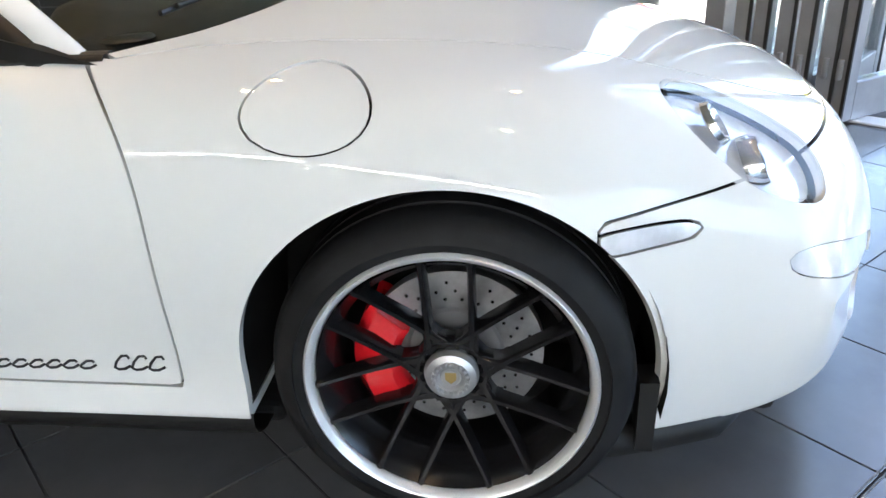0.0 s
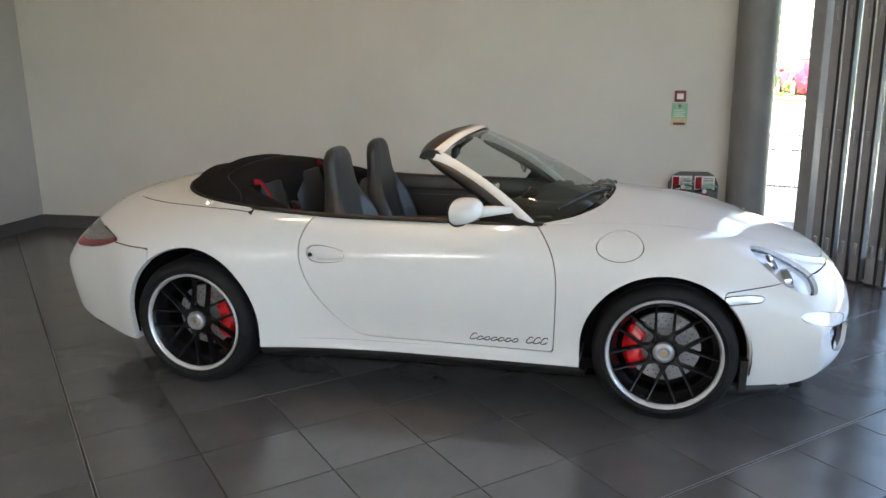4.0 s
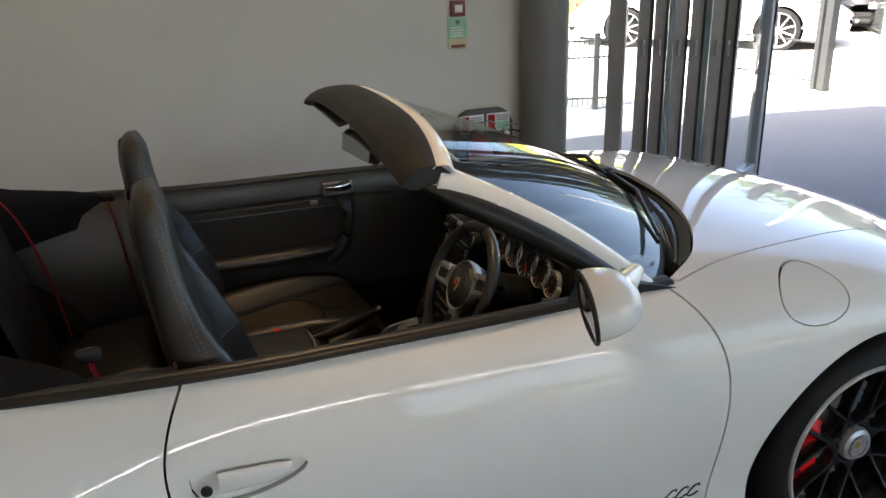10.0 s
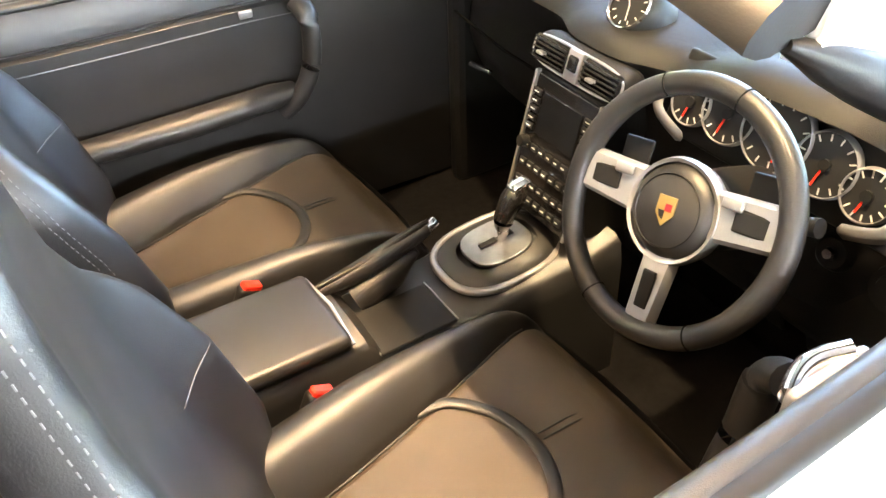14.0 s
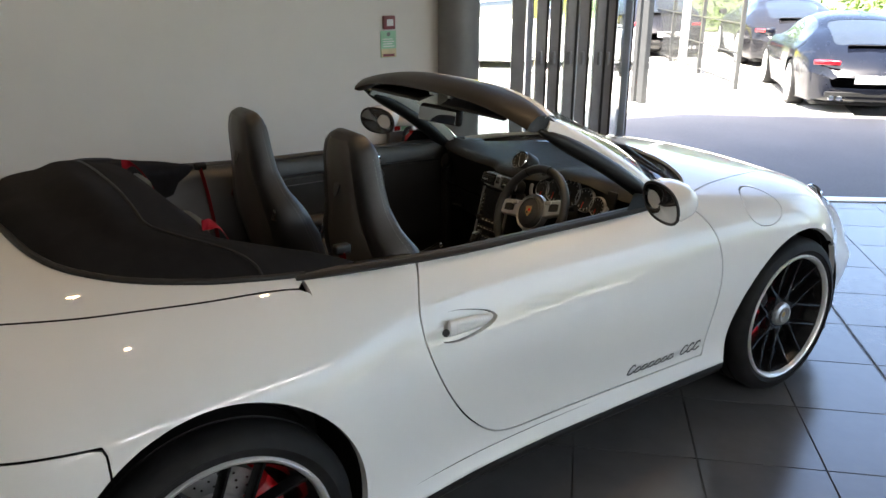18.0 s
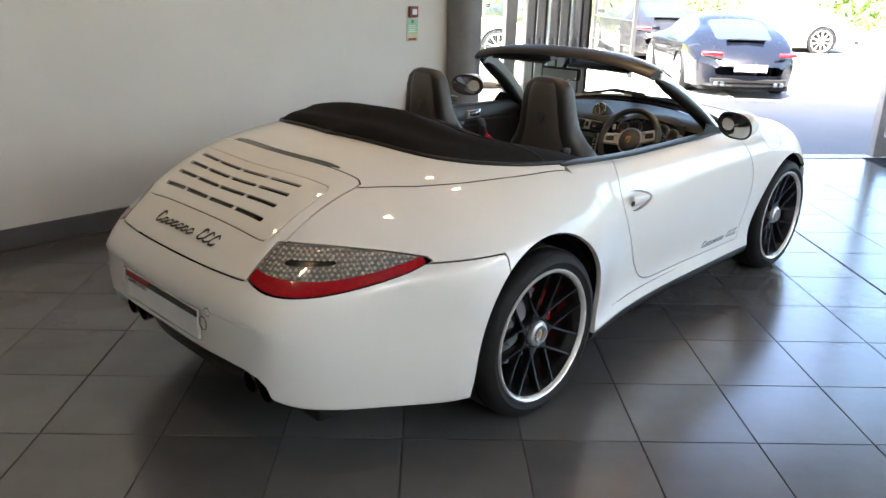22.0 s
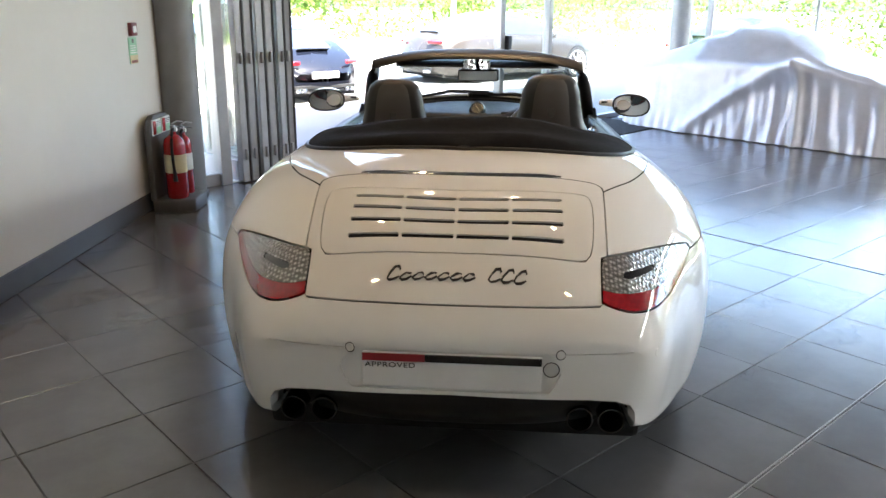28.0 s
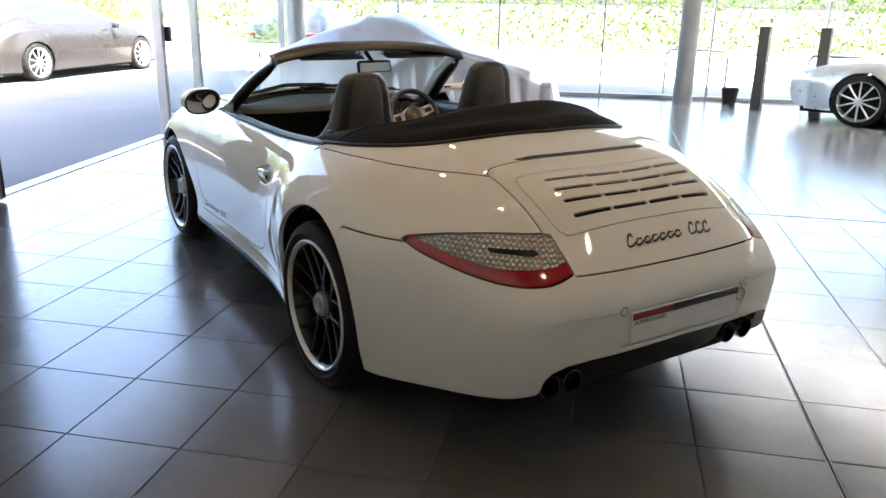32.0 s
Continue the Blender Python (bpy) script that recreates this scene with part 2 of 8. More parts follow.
def part(name, bm, material, parent=None, label="", smooth=None):
    """Links a bmesh as one mesh object under a thing or a part. smooth: degrees above which an edge stays sharp."""
    me = bpy.data.meshes.new(name)
    if smooth is not None:
        for f in bm.faces:
            f.smooth = True
        lim = radians(smooth)
        for e in bm.edges:
            if len(e.link_faces) == 2 and e.calc_face_angle(0) > lim:
                e.smooth = False
    bm.to_mesh(me)
    bm.free()
    me.materials.append(material)
    ob = new(name, me)
    ob.parent = parent
    if label:
        ob["label"] = label
    return ob


def empty(name, label, category, group="", m=None, kind=""):
    ob = new(name)
    ob.empty_display_size = 0.1
    if m is not None:
        ob.matrix_basis = m
    return tagged(ob, label, category, group, kind)


def box(sx, sy, sz, m=None, bevel=0.0, seg=2):
    bm = bmesh.new()
    bmesh.ops.create_cube(bm, size=1.0)
    bmesh.ops.scale(bm, vec=(sx, sy, sz), verts=bm.verts)
    if bevel:
        bmesh.ops.bevel(bm, geom=bm.edges[:], offset=min(bevel, 0.49 * min(sx, sy, sz)), segments=seg, profile=0.5, affect="EDGES")
    if m is not None:
        bmesh.ops.transform(bm, matrix=m, verts=bm.verts)
    return bm


def bx(x0, x1, y0, y1, z0, z1, bevel=0.0, seg=2):
    return box(x1 - x0, y1 - y0, z1 - z0, Matrix.Translation(((x0 + x1) / 2, (y0 + y1) / 2, (z0 + z1) / 2)), bevel, seg)


def cyl(r, h, seg=32, m=None, r2=None, bevel=0.0):
    bm = bmesh.new()
    bmesh.ops.create_cone(bm, cap_ends=True, segments=seg, radius1=r, radius2=r if r2 is None else r2, depth=h)
    if bevel:
        ed = [e for e in bm.edges if abs(e.verts[0].co.z - e.verts[1].co.z) < 1e-6]
        bmesh.ops.bevel(bm, geom=ed, offset=bevel, segments=2, profile=0.5, affect="EDGES")
    if m is not None:
        bmesh.ops.transform(bm, matrix=m, verts=bm.verts)
    return bm


def lathe(profile, seg=48, axis="y", closed=False, m=None):
    """Turns (radius, along) pairs about an axis."""
    bm = bmesh.new()
    rings = []
    for r, h in profile:
        ring = []
        for i in range(seg):
            a = 2 * math.pi * i / seg
            p = (r * math.cos(a), h, r * math.sin(a)) if axis == "y" else (r * math.cos(a), r * math.sin(a), h)
            ring.append(bm.verts.new(p))
        rings.append(ring)
    pairs = list(zip(rings, rings[1:])) + ([(rings[-1], rings[0])] if closed else [])
    for a, b in pairs:
        for i in range(seg):
            bm.faces.new((a[i], a[(i + 1) % seg], b[(i + 1) % seg], b[i]))
    bmesh.ops.recalc_face_normals(bm, faces=bm.faces)
    if m is not None:
        bmesh.ops.transform(bm, matrix=m, verts=bm.verts)
    return bm


def tube(path, r, seg=10, closed=False, flat=1.0, caps=True, up=(0, 0, 1)):
    """A round or flattened bar along points; r may be a number or one value a point."""
    bm = bmesh.new()
    pts = [Vector(p) for p in path]
    n = len(pts)
    rings = []
    for i, p in enumerate(pts):
        a = pts[(i - 1) % n] if (closed or i) else pts[0]
        b = pts[(i + 1) % n] if (closed or i < n - 1) else pts[-1]
        t = (b - a).normalized()
        u = Vector(up)
        if abs(u.dot(t)) > 0.97:
            u = Vector((1, 0, 0))
        s = t.cross(u).normalized()
        w = s.cross(t)
        rr = r[i] if isinstance(r, (list, tuple)) else r
        rings.append([bm.verts.new(p + s * rr * math.cos(2 * math.pi * k / seg) + w * rr * flat * math.sin(2 * math.pi * k / seg)) for k in range(seg)])
    for i in range(n if closed else n - 1):
        a, b = rings[i], rings[(i + 1) % n]
        for k in range(seg):
            bm.faces.new((a[k], a[(k + 1) % seg], b[(k + 1) % seg], b[k]))
    if caps and not closed:
        bm.faces.new(rings[0][::-1])
        bm.faces.new(rings[-1])
    bmesh.ops.recalc_face_normals(bm, faces=bm.faces)
    return bm


def loft(rows, close_u=False, close_v=False, cap=False):
    """Skin over rows of points, all of one length."""
    bm = bmesh.new()
    vs = [[bm.verts.new(p) for p in r] for r in rows]
    nu, nv = len(vs), len(vs[0])
    for i in range(nu if close_u else nu - 1):
        for j in range(nv if close_v else nv - 1):
            q = (vs[i][j], vs[(i + 1) % nu][j], vs[(i + 1) % nu][(j + 1) % nv], vs[i][(j + 1) % nv])
            bm.faces.new(q)
    if cap:
        bm.faces.new(vs[0])
        bm.faces.new(vs[-1][::-1])
    bmesh.ops.remove_doubles(bm, verts=bm.verts, dist=1e-5)
    bmesh.ops.recalc_face_normals(bm, faces=bm.faces)
    return bm


def prism(poly, h, m=None, bevel=0.0):
    """A flat outline (x, y) raised by h along z."""
    bm = bmesh.new()
    f = bm.faces.new([bm.verts.new((x, y, 0)) for x, y in poly])
    r = bmesh.ops.extrude_face_region(bm, geom=[f])
    bmesh.ops.translate(bm, vec=(0, 0, h), verts=[v for v in r["geom"] if isinstance(v, bmesh.types.BMVert)])
    bmesh.ops.recalc_face_normals(bm, faces=bm.faces)
    if bevel:
        bmesh.ops.bevel(bm, geom=bm.edges[:], offset=bevel, segments=2, profile=0.5, affect="EDGES")
    if m is not None:
        bmesh.ops.transform(bm, matrix=m, verts=bm.verts)
    return bm


def join(*bms):
    out = bmesh.new()
    for b in bms:
        me = bpy.data.meshes.new("tmp")
        b.to_mesh(me)
        b.free()
        out.from_mesh(me)
        bpy.data.meshes.remove(me)
    return out


def crv(pts, n=12, closed=False):
    """Points of a smooth curve through the given ones."""
    P = [np.array(p, float) for p in pts]
    m = len(P)
    out = []
    for i in range(m if closed else m - 1):
        g = lambda k: P[k % m] if closed else P[min(max(k, 0), m - 1)]
        a, b, c, d = g(i - 1), g(i), g(i + 1), g(i + 2)
        for k in range(n):
            t = k / n
            out.append(0.5 * (2 * b + (c - a) * t + (2 * a - 5 * b + 4 * c - d) * t * t + (3 * b - a - 3 * c + d) * t ** 3))
    if not closed:
        out.append(P[-1])
    return out


def pillow(w, d, h, nx=14, ny=14, e=3.0, crown=0.0):
    """A cushion: rounded slab about the origin, w x d x h, with a raised crown."""
    rows = []
    for i in range(nx + 1):
        a = math.pi * (i / nx - 0.5)
        row = []
        for j in range(2 * ny):
            b = math.pi * j / ny
            sg = lambda v, p: math.copysign(abs(v) ** p, v)
            k = 2 / e
            x = w / 2 * sg(math.cos(a), k) * sg(math.cos(b), k)
            y = d / 2 * sg(math.cos(a), k) * sg(math.sin(b), k)
            z = h / 2 * sg(math.sin(a), 0.8)
            if z > 0:
                z += crown * (1 - min(1, (2 * x / w) ** 2)) * (1 - min(1, (2 * y / d) ** 2))
            row.append((x, y, z))
        rows.append(row)
    return loft(rows, close_v=True)


def pchip(xs, ys):
    xs, ys = np.array(xs, float), np.array(ys, float)
    o = np.argsort(xs)
    xs, ys = xs[o], ys[o]
    h = np.diff(xs)
    d = np.diff(ys) / h
    m = np.zeros_like(ys)
    m[0], m[-1] = d[0], d[-1]
    for i in range(1, len(xs) - 1):
        m[i] = 0 if d[i - 1] * d[i] <= 0 else 2 * d[i - 1] * d[i] / (d[i - 1] + d[i])
    def f(x):
        x = np.clip(np.asarray(x, float), xs[0], xs[-1])
        i = np.clip(np.searchsorted(xs, x) - 1, 0, len(h) - 1)
        t = (x - xs[i]) / h[i]
        return ((2 * t ** 3 - 3 * t ** 2 + 1) * ys[i] + (t ** 3 - 2 * t ** 2 + t) * h[i] * m[i]
                + (3 * t ** 2 - 2 * t ** 3) * ys[i + 1] + (t ** 3 - t ** 2) * h[i] * m[i + 1])
    return f


def sd_poly(px, py, poly):
    """Signed distance (negative inside) of many points from an outline."""
    P = np.array(poly, float)
    d = np.full(px.shape, 1e9)
    ins = np.zeros(px.shape, bool)
    for a, b in zip(P, np.roll(P, -1, axis=0)):
        ex, ey = b - a
        wx, wy = px - a[0], py - a[1]
        t = np.clip((wx * ex + wy * ey) / (ex * ex + ey * ey + 1e-12), 0, 1)
        d = np.minimum(d, np.hypot(wx - ex * t, wy - ey * t))
        c = (a[1] > py) != (b[1] > py)
        with np.errstate(divide="ignore", invalid="ignore"):
            xi = a[0] + (py - a[1]) / (b[1] - a[1]) * ex
        ins ^= c & (px < xi)
    return np.where(ins, -d, d)


def settle(P):
    """Lifts the tail of the car's body and draws it out a little; P: rows of points."""
    P = np.array(P, float)
    ease = lambda q: np.clip(q, 0, 1) ** 2 * (3 - 2 * np.clip(q, 0, 1))
    out = P.copy()
    out[:, 2] += 0.034 * ease((-0.30 - P[:, 0]) / 0.9) * np.maximum(ease((P[:, 2] - 0.22) / 0.40), 0.8 * ease((-1.50 - P[:, 0]) / 0.35))
    out[:, 0] -= 0.045 * ease((-1.40 - P[:, 0]) / 0.60)
    return out


def settle_normals(P, N):
    """The normals that go with settle()."""
    h = 1e-4
    J = np.stack([(settle(P + h * e) - settle(P - h * e)) / (2 * h) for e in np.eye(3)], 2)
    M = np.einsum("nij,nj->ni", np.linalg.inv(J).transpose(0, 2, 1), N)
    return M / np.maximum(np.linalg.norm(M, axis=1, keepdims=True), 1e-9)


class Skin:
    """A piece of the car's skin: points, normals and faces, which can be cut along any curve."""

    def __init__(self, V, N, F):
        self.V, self.N, self.F = V, N, F

    def cut(self, fn, keep=-1, gap=0.0):
        """Keeps the side where fn has the sign keep, at least gap away from the line."""
        val = fn(self.V) * keep - gap
        V, N = list(self.V), list(self.N)
        made = {}
        def mid(i, j):
            k = (i, j) if i < j else (j, i)
            if k not in made:
                t = val[i] / (val[i] - val[j])
                made[k] = len(V)
                V.append(self.V[i] * (1 - t) + self.V[j] * t)
                N.append(self.N[i] * (1 - t) + self.N[j] * t)
            return made[k]
        out = []
        for f in self.F:
            s = [val[i] > 0 for i in f]
            if all(s):
                out.append(f)
            elif any(s):
                g = []
                for k in range(len(f)):
                    i, j = f[k], f[(k + 1) % len(f)]
                    if val[i] > 0:
                        g.append(i)
                    if (val[i] > 0) != (val[j] > 0):
                        g.append(mid(i, j))
                if len(g) > 2:
                    out.append(tuple(g))
        V, N = np.array(V), np.array(N)
        used = np.unique(np.array([i for f in out for i in f], int)) if out else np.zeros(0, int)
        idx = np.full(len(V), -1)
        idx[used] = np.arange(len(used))
        return Skin(V[used], N[used], [tuple(int(idx[i]) for i in f) for f in out])

    def finer(self):
        """Every face split into quads about its middle, to carry finer cuts."""
        V, N, F, made = list(self.V), list(self.N), [], {}
        def mid(i, j):
            k = (min(i, j), max(i, j))
            if k not in made:
                made[k] = len(V)
                V.append((self.V[i] + self.V[j]) / 2)
                N.append((self.N[i] + self.N[j]) / 2)
            return made[k]
        for f in self.F:
            c = len(V)
            V.append(np.mean([self.V[i] for i in f], axis=0))
            N.append(np.mean([self.N[i] for i in f], axis=0))
            for k in range(len(f)):
                F.append((f[k], mid(f[k], f[(k + 1) % len(f)]), c, mid(f[k - 1], f[k])))
        return Skin(np.array(V), np.array(N), F)

    def put(self, name, material, parent, label="", flange=0.012, lift=0.0, side=1, inward=None, shaped=True):
        """Links it as a mesh; flange: the depth of its turned-in edges. side -1 mirrors it to the other flank, 0 joins both flanks."""
        V = self.V + self.N * lift
        N, F = self.N, list(self.F)
        if flange:
            cnt = {}
            for f in F:
                for k in range(len(f)):
                    a, b = f[k], f[(k + 1) % len(f)]
                    cnt.setdefault((min(a, b), max(a, b)), []).append((a, b))
            rim = [v[0] for v in cnt.values() if len(v) == 1]
            rim = [(a, b) for a, b in rim if side != 0 or max(abs(V[a][1]), abs(V[b][1])) > 0.004]
            dup, extra, en = {}, [], []
            base = len(V)
            def low(i, top):
                k = (i, top)
                if k not in dup:
                    dup[k] = base + len(extra)
                    w = self.N[i] if inward is None else np.array(inward)
                    extra.append(V[i] - (0 if top else flange) * w)
                    en.append(None)
                return dup[k]
            for a, b in rim:
                q = (low(b, True), low(a, True), low(a, False), low(b, False))
                p0, p1, p2 = extra[q[0] - base], extra[q[1] - base], extra[q[2] - base]
                nn = np.cross(p1 - p0, p2 - p0)
                nn = nn / (np.linalg.norm(nn) + 1e-9)
                for k in q:
                    en[k - base] = nn if en[k - base] is None else en[k - base] + nn
                F.append(q)
            if extra:
                V = np.vstack([V, np.array(extra)])
                N = np.vstack([N, np.array([e / (np.linalg.norm(e) + 1e-9) for e in en])])
        if side == -1 or side == 0:
            flip = np.array([1, -1, 1])
            V2, N2, F2 = V * flip, N * flip, [f[::-1] for f in F]
            if side == 0:
                F = F + [tuple(i + len(V) for i in f) for f in F2]
                V, N = np.vstack([V, V2]), np.vstack([N, N2])
            else:
                V, N, F = V2, N2, F2
        if shaped:
            V, N = settle(V), settle_normals(V, N)
        ob = link_mesh(name, V, F, material, parent, label, normals=N)
        if shaped:
            SHAPED.add(ob.name)
        return ob


SHAPED = set()


# ---- the white convertible: skin ----
car = empty("convertible_car", "white two-door convertible sports car with its black canvas roof folded", "car")

XS = (2.06, 1.95, 1.8, 1.6, 1.4, 1.15, 0.85, 0.55, 0.0, -0.35, -0.6, -0.9, -1.2, -1.5, -1.7, -1.85, -2.0, -2.1, -2.18)
PROFILE = {
    "zt": (.615, .665, .735, .805, .86, .91, .945, .95, .95, .957, .963, .975, .98, .955, .92, .87, .775, .66, .62),
    "yh": (.30, .33, .36, .39, .41, .43, .44, .44, .44, .44, .44, .44, .43, .41, .40, .38, .35, .31, .29),
    "zh": (.612, .66, .725, .79, .838, .882, .912, .92, .925, .929, .933, .945, .95, .93, .897, .848, .756, .652, .617),
    "yc": (.49, .53, .56, .59, .62, .655, .68, .69, .700, .706, .710, .713, .70, .66, .62, .58, .54, .50, .48),
    "zc": (.60, .645, .70, .765, .815, .845, .858, .865, .872, .873, .874, .878, .875, .848, .81, .765, .70, .635, .61),
    "ys": (.59, .63, .67, .71, .745, .780, .778, .775, .777, .782, .800, .862, .875, .842, .79, .73, .66, .60, .57),
    "zs": (.57, .60, .645, .695, .735, .765, .783, .773, .764, .760, .758, .742, .73, .70, .67, .645, .61, .58, .565),
    "ym": (.65, .70, .745, .785, .814, .832, .815, .808, .813, .822, .846, .912, .926, .901, .847, .78, .71, .65, .62),
    "zm": (.45, .47, .49, .52, .545, .56, .56, .56, .56, .555, .55, .54, .54, .53, .52, .51, .50, .50, .50),
    "y1": (.648, .695, .735, .77, .797, .812, .785, .772, .772, .785, .818, .897, .916, .899, .850, .787, .714, .645, .61),
    "z1": (.30, .30, .30, .31, .33, .34, .32, .312, .308, .308, .31, .32, .33, .33, .345, .36, .37, .38, .39),
    "yb": (.60, .65, .70, .74, .775, .795, .788, .786, .790, .806, .838, .886, .892, .872, .826, .766, .688, .60, .56),
    "zb": (.185, .180, .175, .180, .195, .21, .226, .226, .226, .226, .226, .222, .215, .205, .20, .20, .21, .235, .255),
}


def smooth_profile(name):
    f = pchip(XS, PROFILE[name])
    xx = np.linspace(-2.18, 2.06, 1200)
    yy = f(xx)
    s = 0.055 / (xx[1] - xx[0])
    k = np.exp(-0.5 * (np.arange(-60, 61) / s) ** 2)
    k /= k.sum()
    pad = np.concatenate([2 * yy[0] - yy[60:0:-1], yy, 2 * yy[-1] - yy[-2:-62:-1]])
    ys = np.convolve(pad, k, "valid")
    return lambda x: np.interp(x, xx, ys)


PF = {k: smooth_profile(k) for k in PROFILE}
NOSE, TAIL = 2.06, -2.18


def nat_spline(t, P, tt, end):
    """Cubic spline through P at t, with the given slope at its last point."""
    n = len(t)
    A, B = np.zeros((n, n)), np.zeros((n, P.shape[1]))
    h = np.diff(t)
    A[0, 0], A[0, 1], B[0] = 2, 1, 3 * (P[1] - P[0]) / h[0]
    for i in range(1, n - 1):
        A[i, i - 1], A[i, i], A[i, i + 1] = h[i], 2 * (h[i - 1] + h[i]), h[i - 1]
        B[i] = 3 * (h[i] * (P[i] - P[i - 1]) / h[i - 1] + h[i - 1] * (P[i + 1] - P[i]) / h[i])
    A[-1, -1], B[-1] = 1, end
    D = np.linalg.solve(A, B)
    i = np.clip(np.searchsorted(t, tt) - 1, 0, n - 2)
    s = ((tt - t[i]) / h[i])[:, None]
    hh = h[i][:, None]
    return ((2 * s ** 3 - 3 * s ** 2 + 1) * P[i] + (s ** 3 - 2 * s ** 2 + s) * hh * D[i] + (3 * s ** 2 - 2 * s ** 3) * P[i + 1] + (s ** 3 - s ** 2) * hh * D[i + 1])


def section(xs, nv=64):
    g = lambda k: float(PF[k](xs))
    P = np.array([(g("yb"), g("zb")), (g("y1"), g("z1")), (g("ym"), g("zm")), (g("ys"), g("zs")), (g("yc"), g("zc")), (g("yh"), g("zh")), (0, g("zt"))])
    t = np.concatenate([[0], np.cumsum(np.sqrt(np.hypot(*np.diff(P, axis=0).T)))])
    q = nat_spline(t, P, np.linspace(0, t[-1], nv), np.array((-0.62, 0.0)))
    under = np.array([((g("yb") - 0.008) * math.sin(math.pi / 2 * k / 13), g("zb") - 0.004) for k in range(14)])
    return np.vstack([under, q])


def station(xs):
    s = section(xs)
    a, z = s[:, 0].copy(), s[:, 1].copy()
    x = np.full(len(a), xs)
    if xs > 1.3:
        r = min(1, (xs - 1.3) / 0.7)
        x -= 0.34 * r * r * (3 - 2 * r) * (a / 0.8) ** 2.4
    if xs < -2.06:
        k = math.sqrt(max(0, 1 - ((-2.06 - xs) / (-TAIL - 2.06)) ** 2.2))
        a *= 0.86 + 0.14 * k
    if xs < -1.45:
        r = min(1, (-1.45 - xs) / 0.65)
        x += 0.22 * r * r * (3 - 2 * r) * (a / 0.85) ** 3.4
    if xs > 1.88:
        k = math.sqrt(max(0, 1 - ((xs - 1.88) / (NOSE - 1.88)) ** 2.4))
        z = 0.42 + (z - 0.42) * np.where(z < 0.42, k ** 0.4, k)
    if xs < -2.06:
        k = math.sqrt(max(0, 1 - ((-2.06 - xs) / (-TAIL - 2.06)) ** 2.2))
        e = np.clip((z - 0.34) / 0.32, 0, 1)
        z = 0.52 + (z - 0.52) * max(k, 1e-6) ** (0.35 + 0.65 * e * e * (3 - 2 * e))
    return np.stack([x, a, z], 1)


def body_skin():
    u = list(np.linspace(-2.06, 1.88, 170))
    u = [TAIL + (-2.06 - TAIL) * (1 - math.cos(math.pi / 2 * k / 16)) for k in range(16)] + u
    u += [1.88 + (NOSE - 1.88) * math.sin(math.pi / 2 * k / 18) for k in range(1, 19)]
    G = np.array([station(x) for x in u])
    nu, nv = G.shape[:2]
    fn = np.cross(G[1:, 1:] - G[:-1, :-1], G[:-1, 1:] - G[1:, :-1])
    N = np.zeros_like(G)
    N[:-1, :-1] += fn
    N[1:, :-1] += fn
    N[:-1, 1:] += fn
    N[1:, 1:] += fn
    N = N / np.maximum(np.linalg.norm(N, axis=2, keepdims=True), 1e-12)
    N[:, -1, 1] = 0
    N /= np.maximum(np.linalg.norm(N, axis=2, keepdims=True), 1e-9)
    if N[nu // 2, nv // 2, 1] < 0:
        N = -N
    for row, sx in ((0, -1.0), (-1, 1.0)):
        q = np.abs(G[row, :, 1]) / np.max(G[row, :, 1])
        N[row] = np.stack([np.full(nv, sx), 0.42 * q ** 2.2, np.zeros(nv)], 1) / np.hypot(1, 0.42 * q ** 2.2)[:, None]
    F = [(i * nv + j, i * nv + j + 1, (i + 1) * nv + j + 1, (i + 1) * nv + j) for i in range(nu - 1) for j in range(nv - 1)]
    a, b, c, d = F[len(F) // 2]
    V, N = G.reshape(-1, 3), N.reshape(-1, 3)
    if np.dot(np.cross(V[b] - V[a], V[d] - V[a]), N[a]) < 0:
        F = [f[::-1] for f in F]
    return Skin(V, N, F)


FA, RA = (1.168, 0.322, 0.373), (-1.168, 0.331, 0.366)   # wheel arches: x, z, radius


def f_arch(v):
    d = np.minimum(np.hypot(v[:, 0] - FA[0], v[:, 2] - FA[1]) - FA[2], np.hypot(v[:, 0] - RA[0], v[:, 2] - RA[1]) - RA[2])
    low = np.minimum(np.abs(v[:, 0] - FA[0]) - FA[2], np.abs(v[:, 0] - RA[0]) - RA[2])
    return np.where(v[:, 2] < 0.32, np.minimum(d, np.maximum(low, v[:, 2] - 0.32)), d)


OPEN = crv([(0.60, 0.655), (0.30, 0.682), (-0.10, 0.696), (-0.55, 0.700), (-0.86, 0.694), (-1.12, 0.652), (-1.31, 0.55), (-1.42, 0.37), (-1.47, 0.0)], 10)
COWL = crv([(0.90, 0.0), (0.885, 0.20), (0.835, 0.40), (0.735, 0.56), (0.60, 0.655)], 8)
f_open = lambda v: sd_poly(v[:, 0], np.abs(v[:, 1]), [tuple(p) for p in COWL + OPEN[1:]] + [(-1.47, -0.2), (0.9, -0.2)])

DOOR = crv([(0.53, 0.90), (0.600, 0.85), (0.650, 0.78), (0.676, 0.70), (0.684, 0.60), (0.680, 0.45), (0.672, 0.287)], 8) + \
    crv([(0.672, 0.287), (0.40, 0.288), (0.10, 0.291), (-0.15, 0.293), (-0.27, 0.302), (-0.35, 0.338), (-0.45, 0.435), (-0.53, 0.55), (-0.577, 0.66), (-0.588, 0.75), (-0.565, 0.83), (-0.52, 0.90)], 8)
f_door = lambda v: np.where(v[:, 1] > 0.5, sd_poly(v[:, 0], v[:, 2], [tuple(p) for p in DOOR]), 1.0)

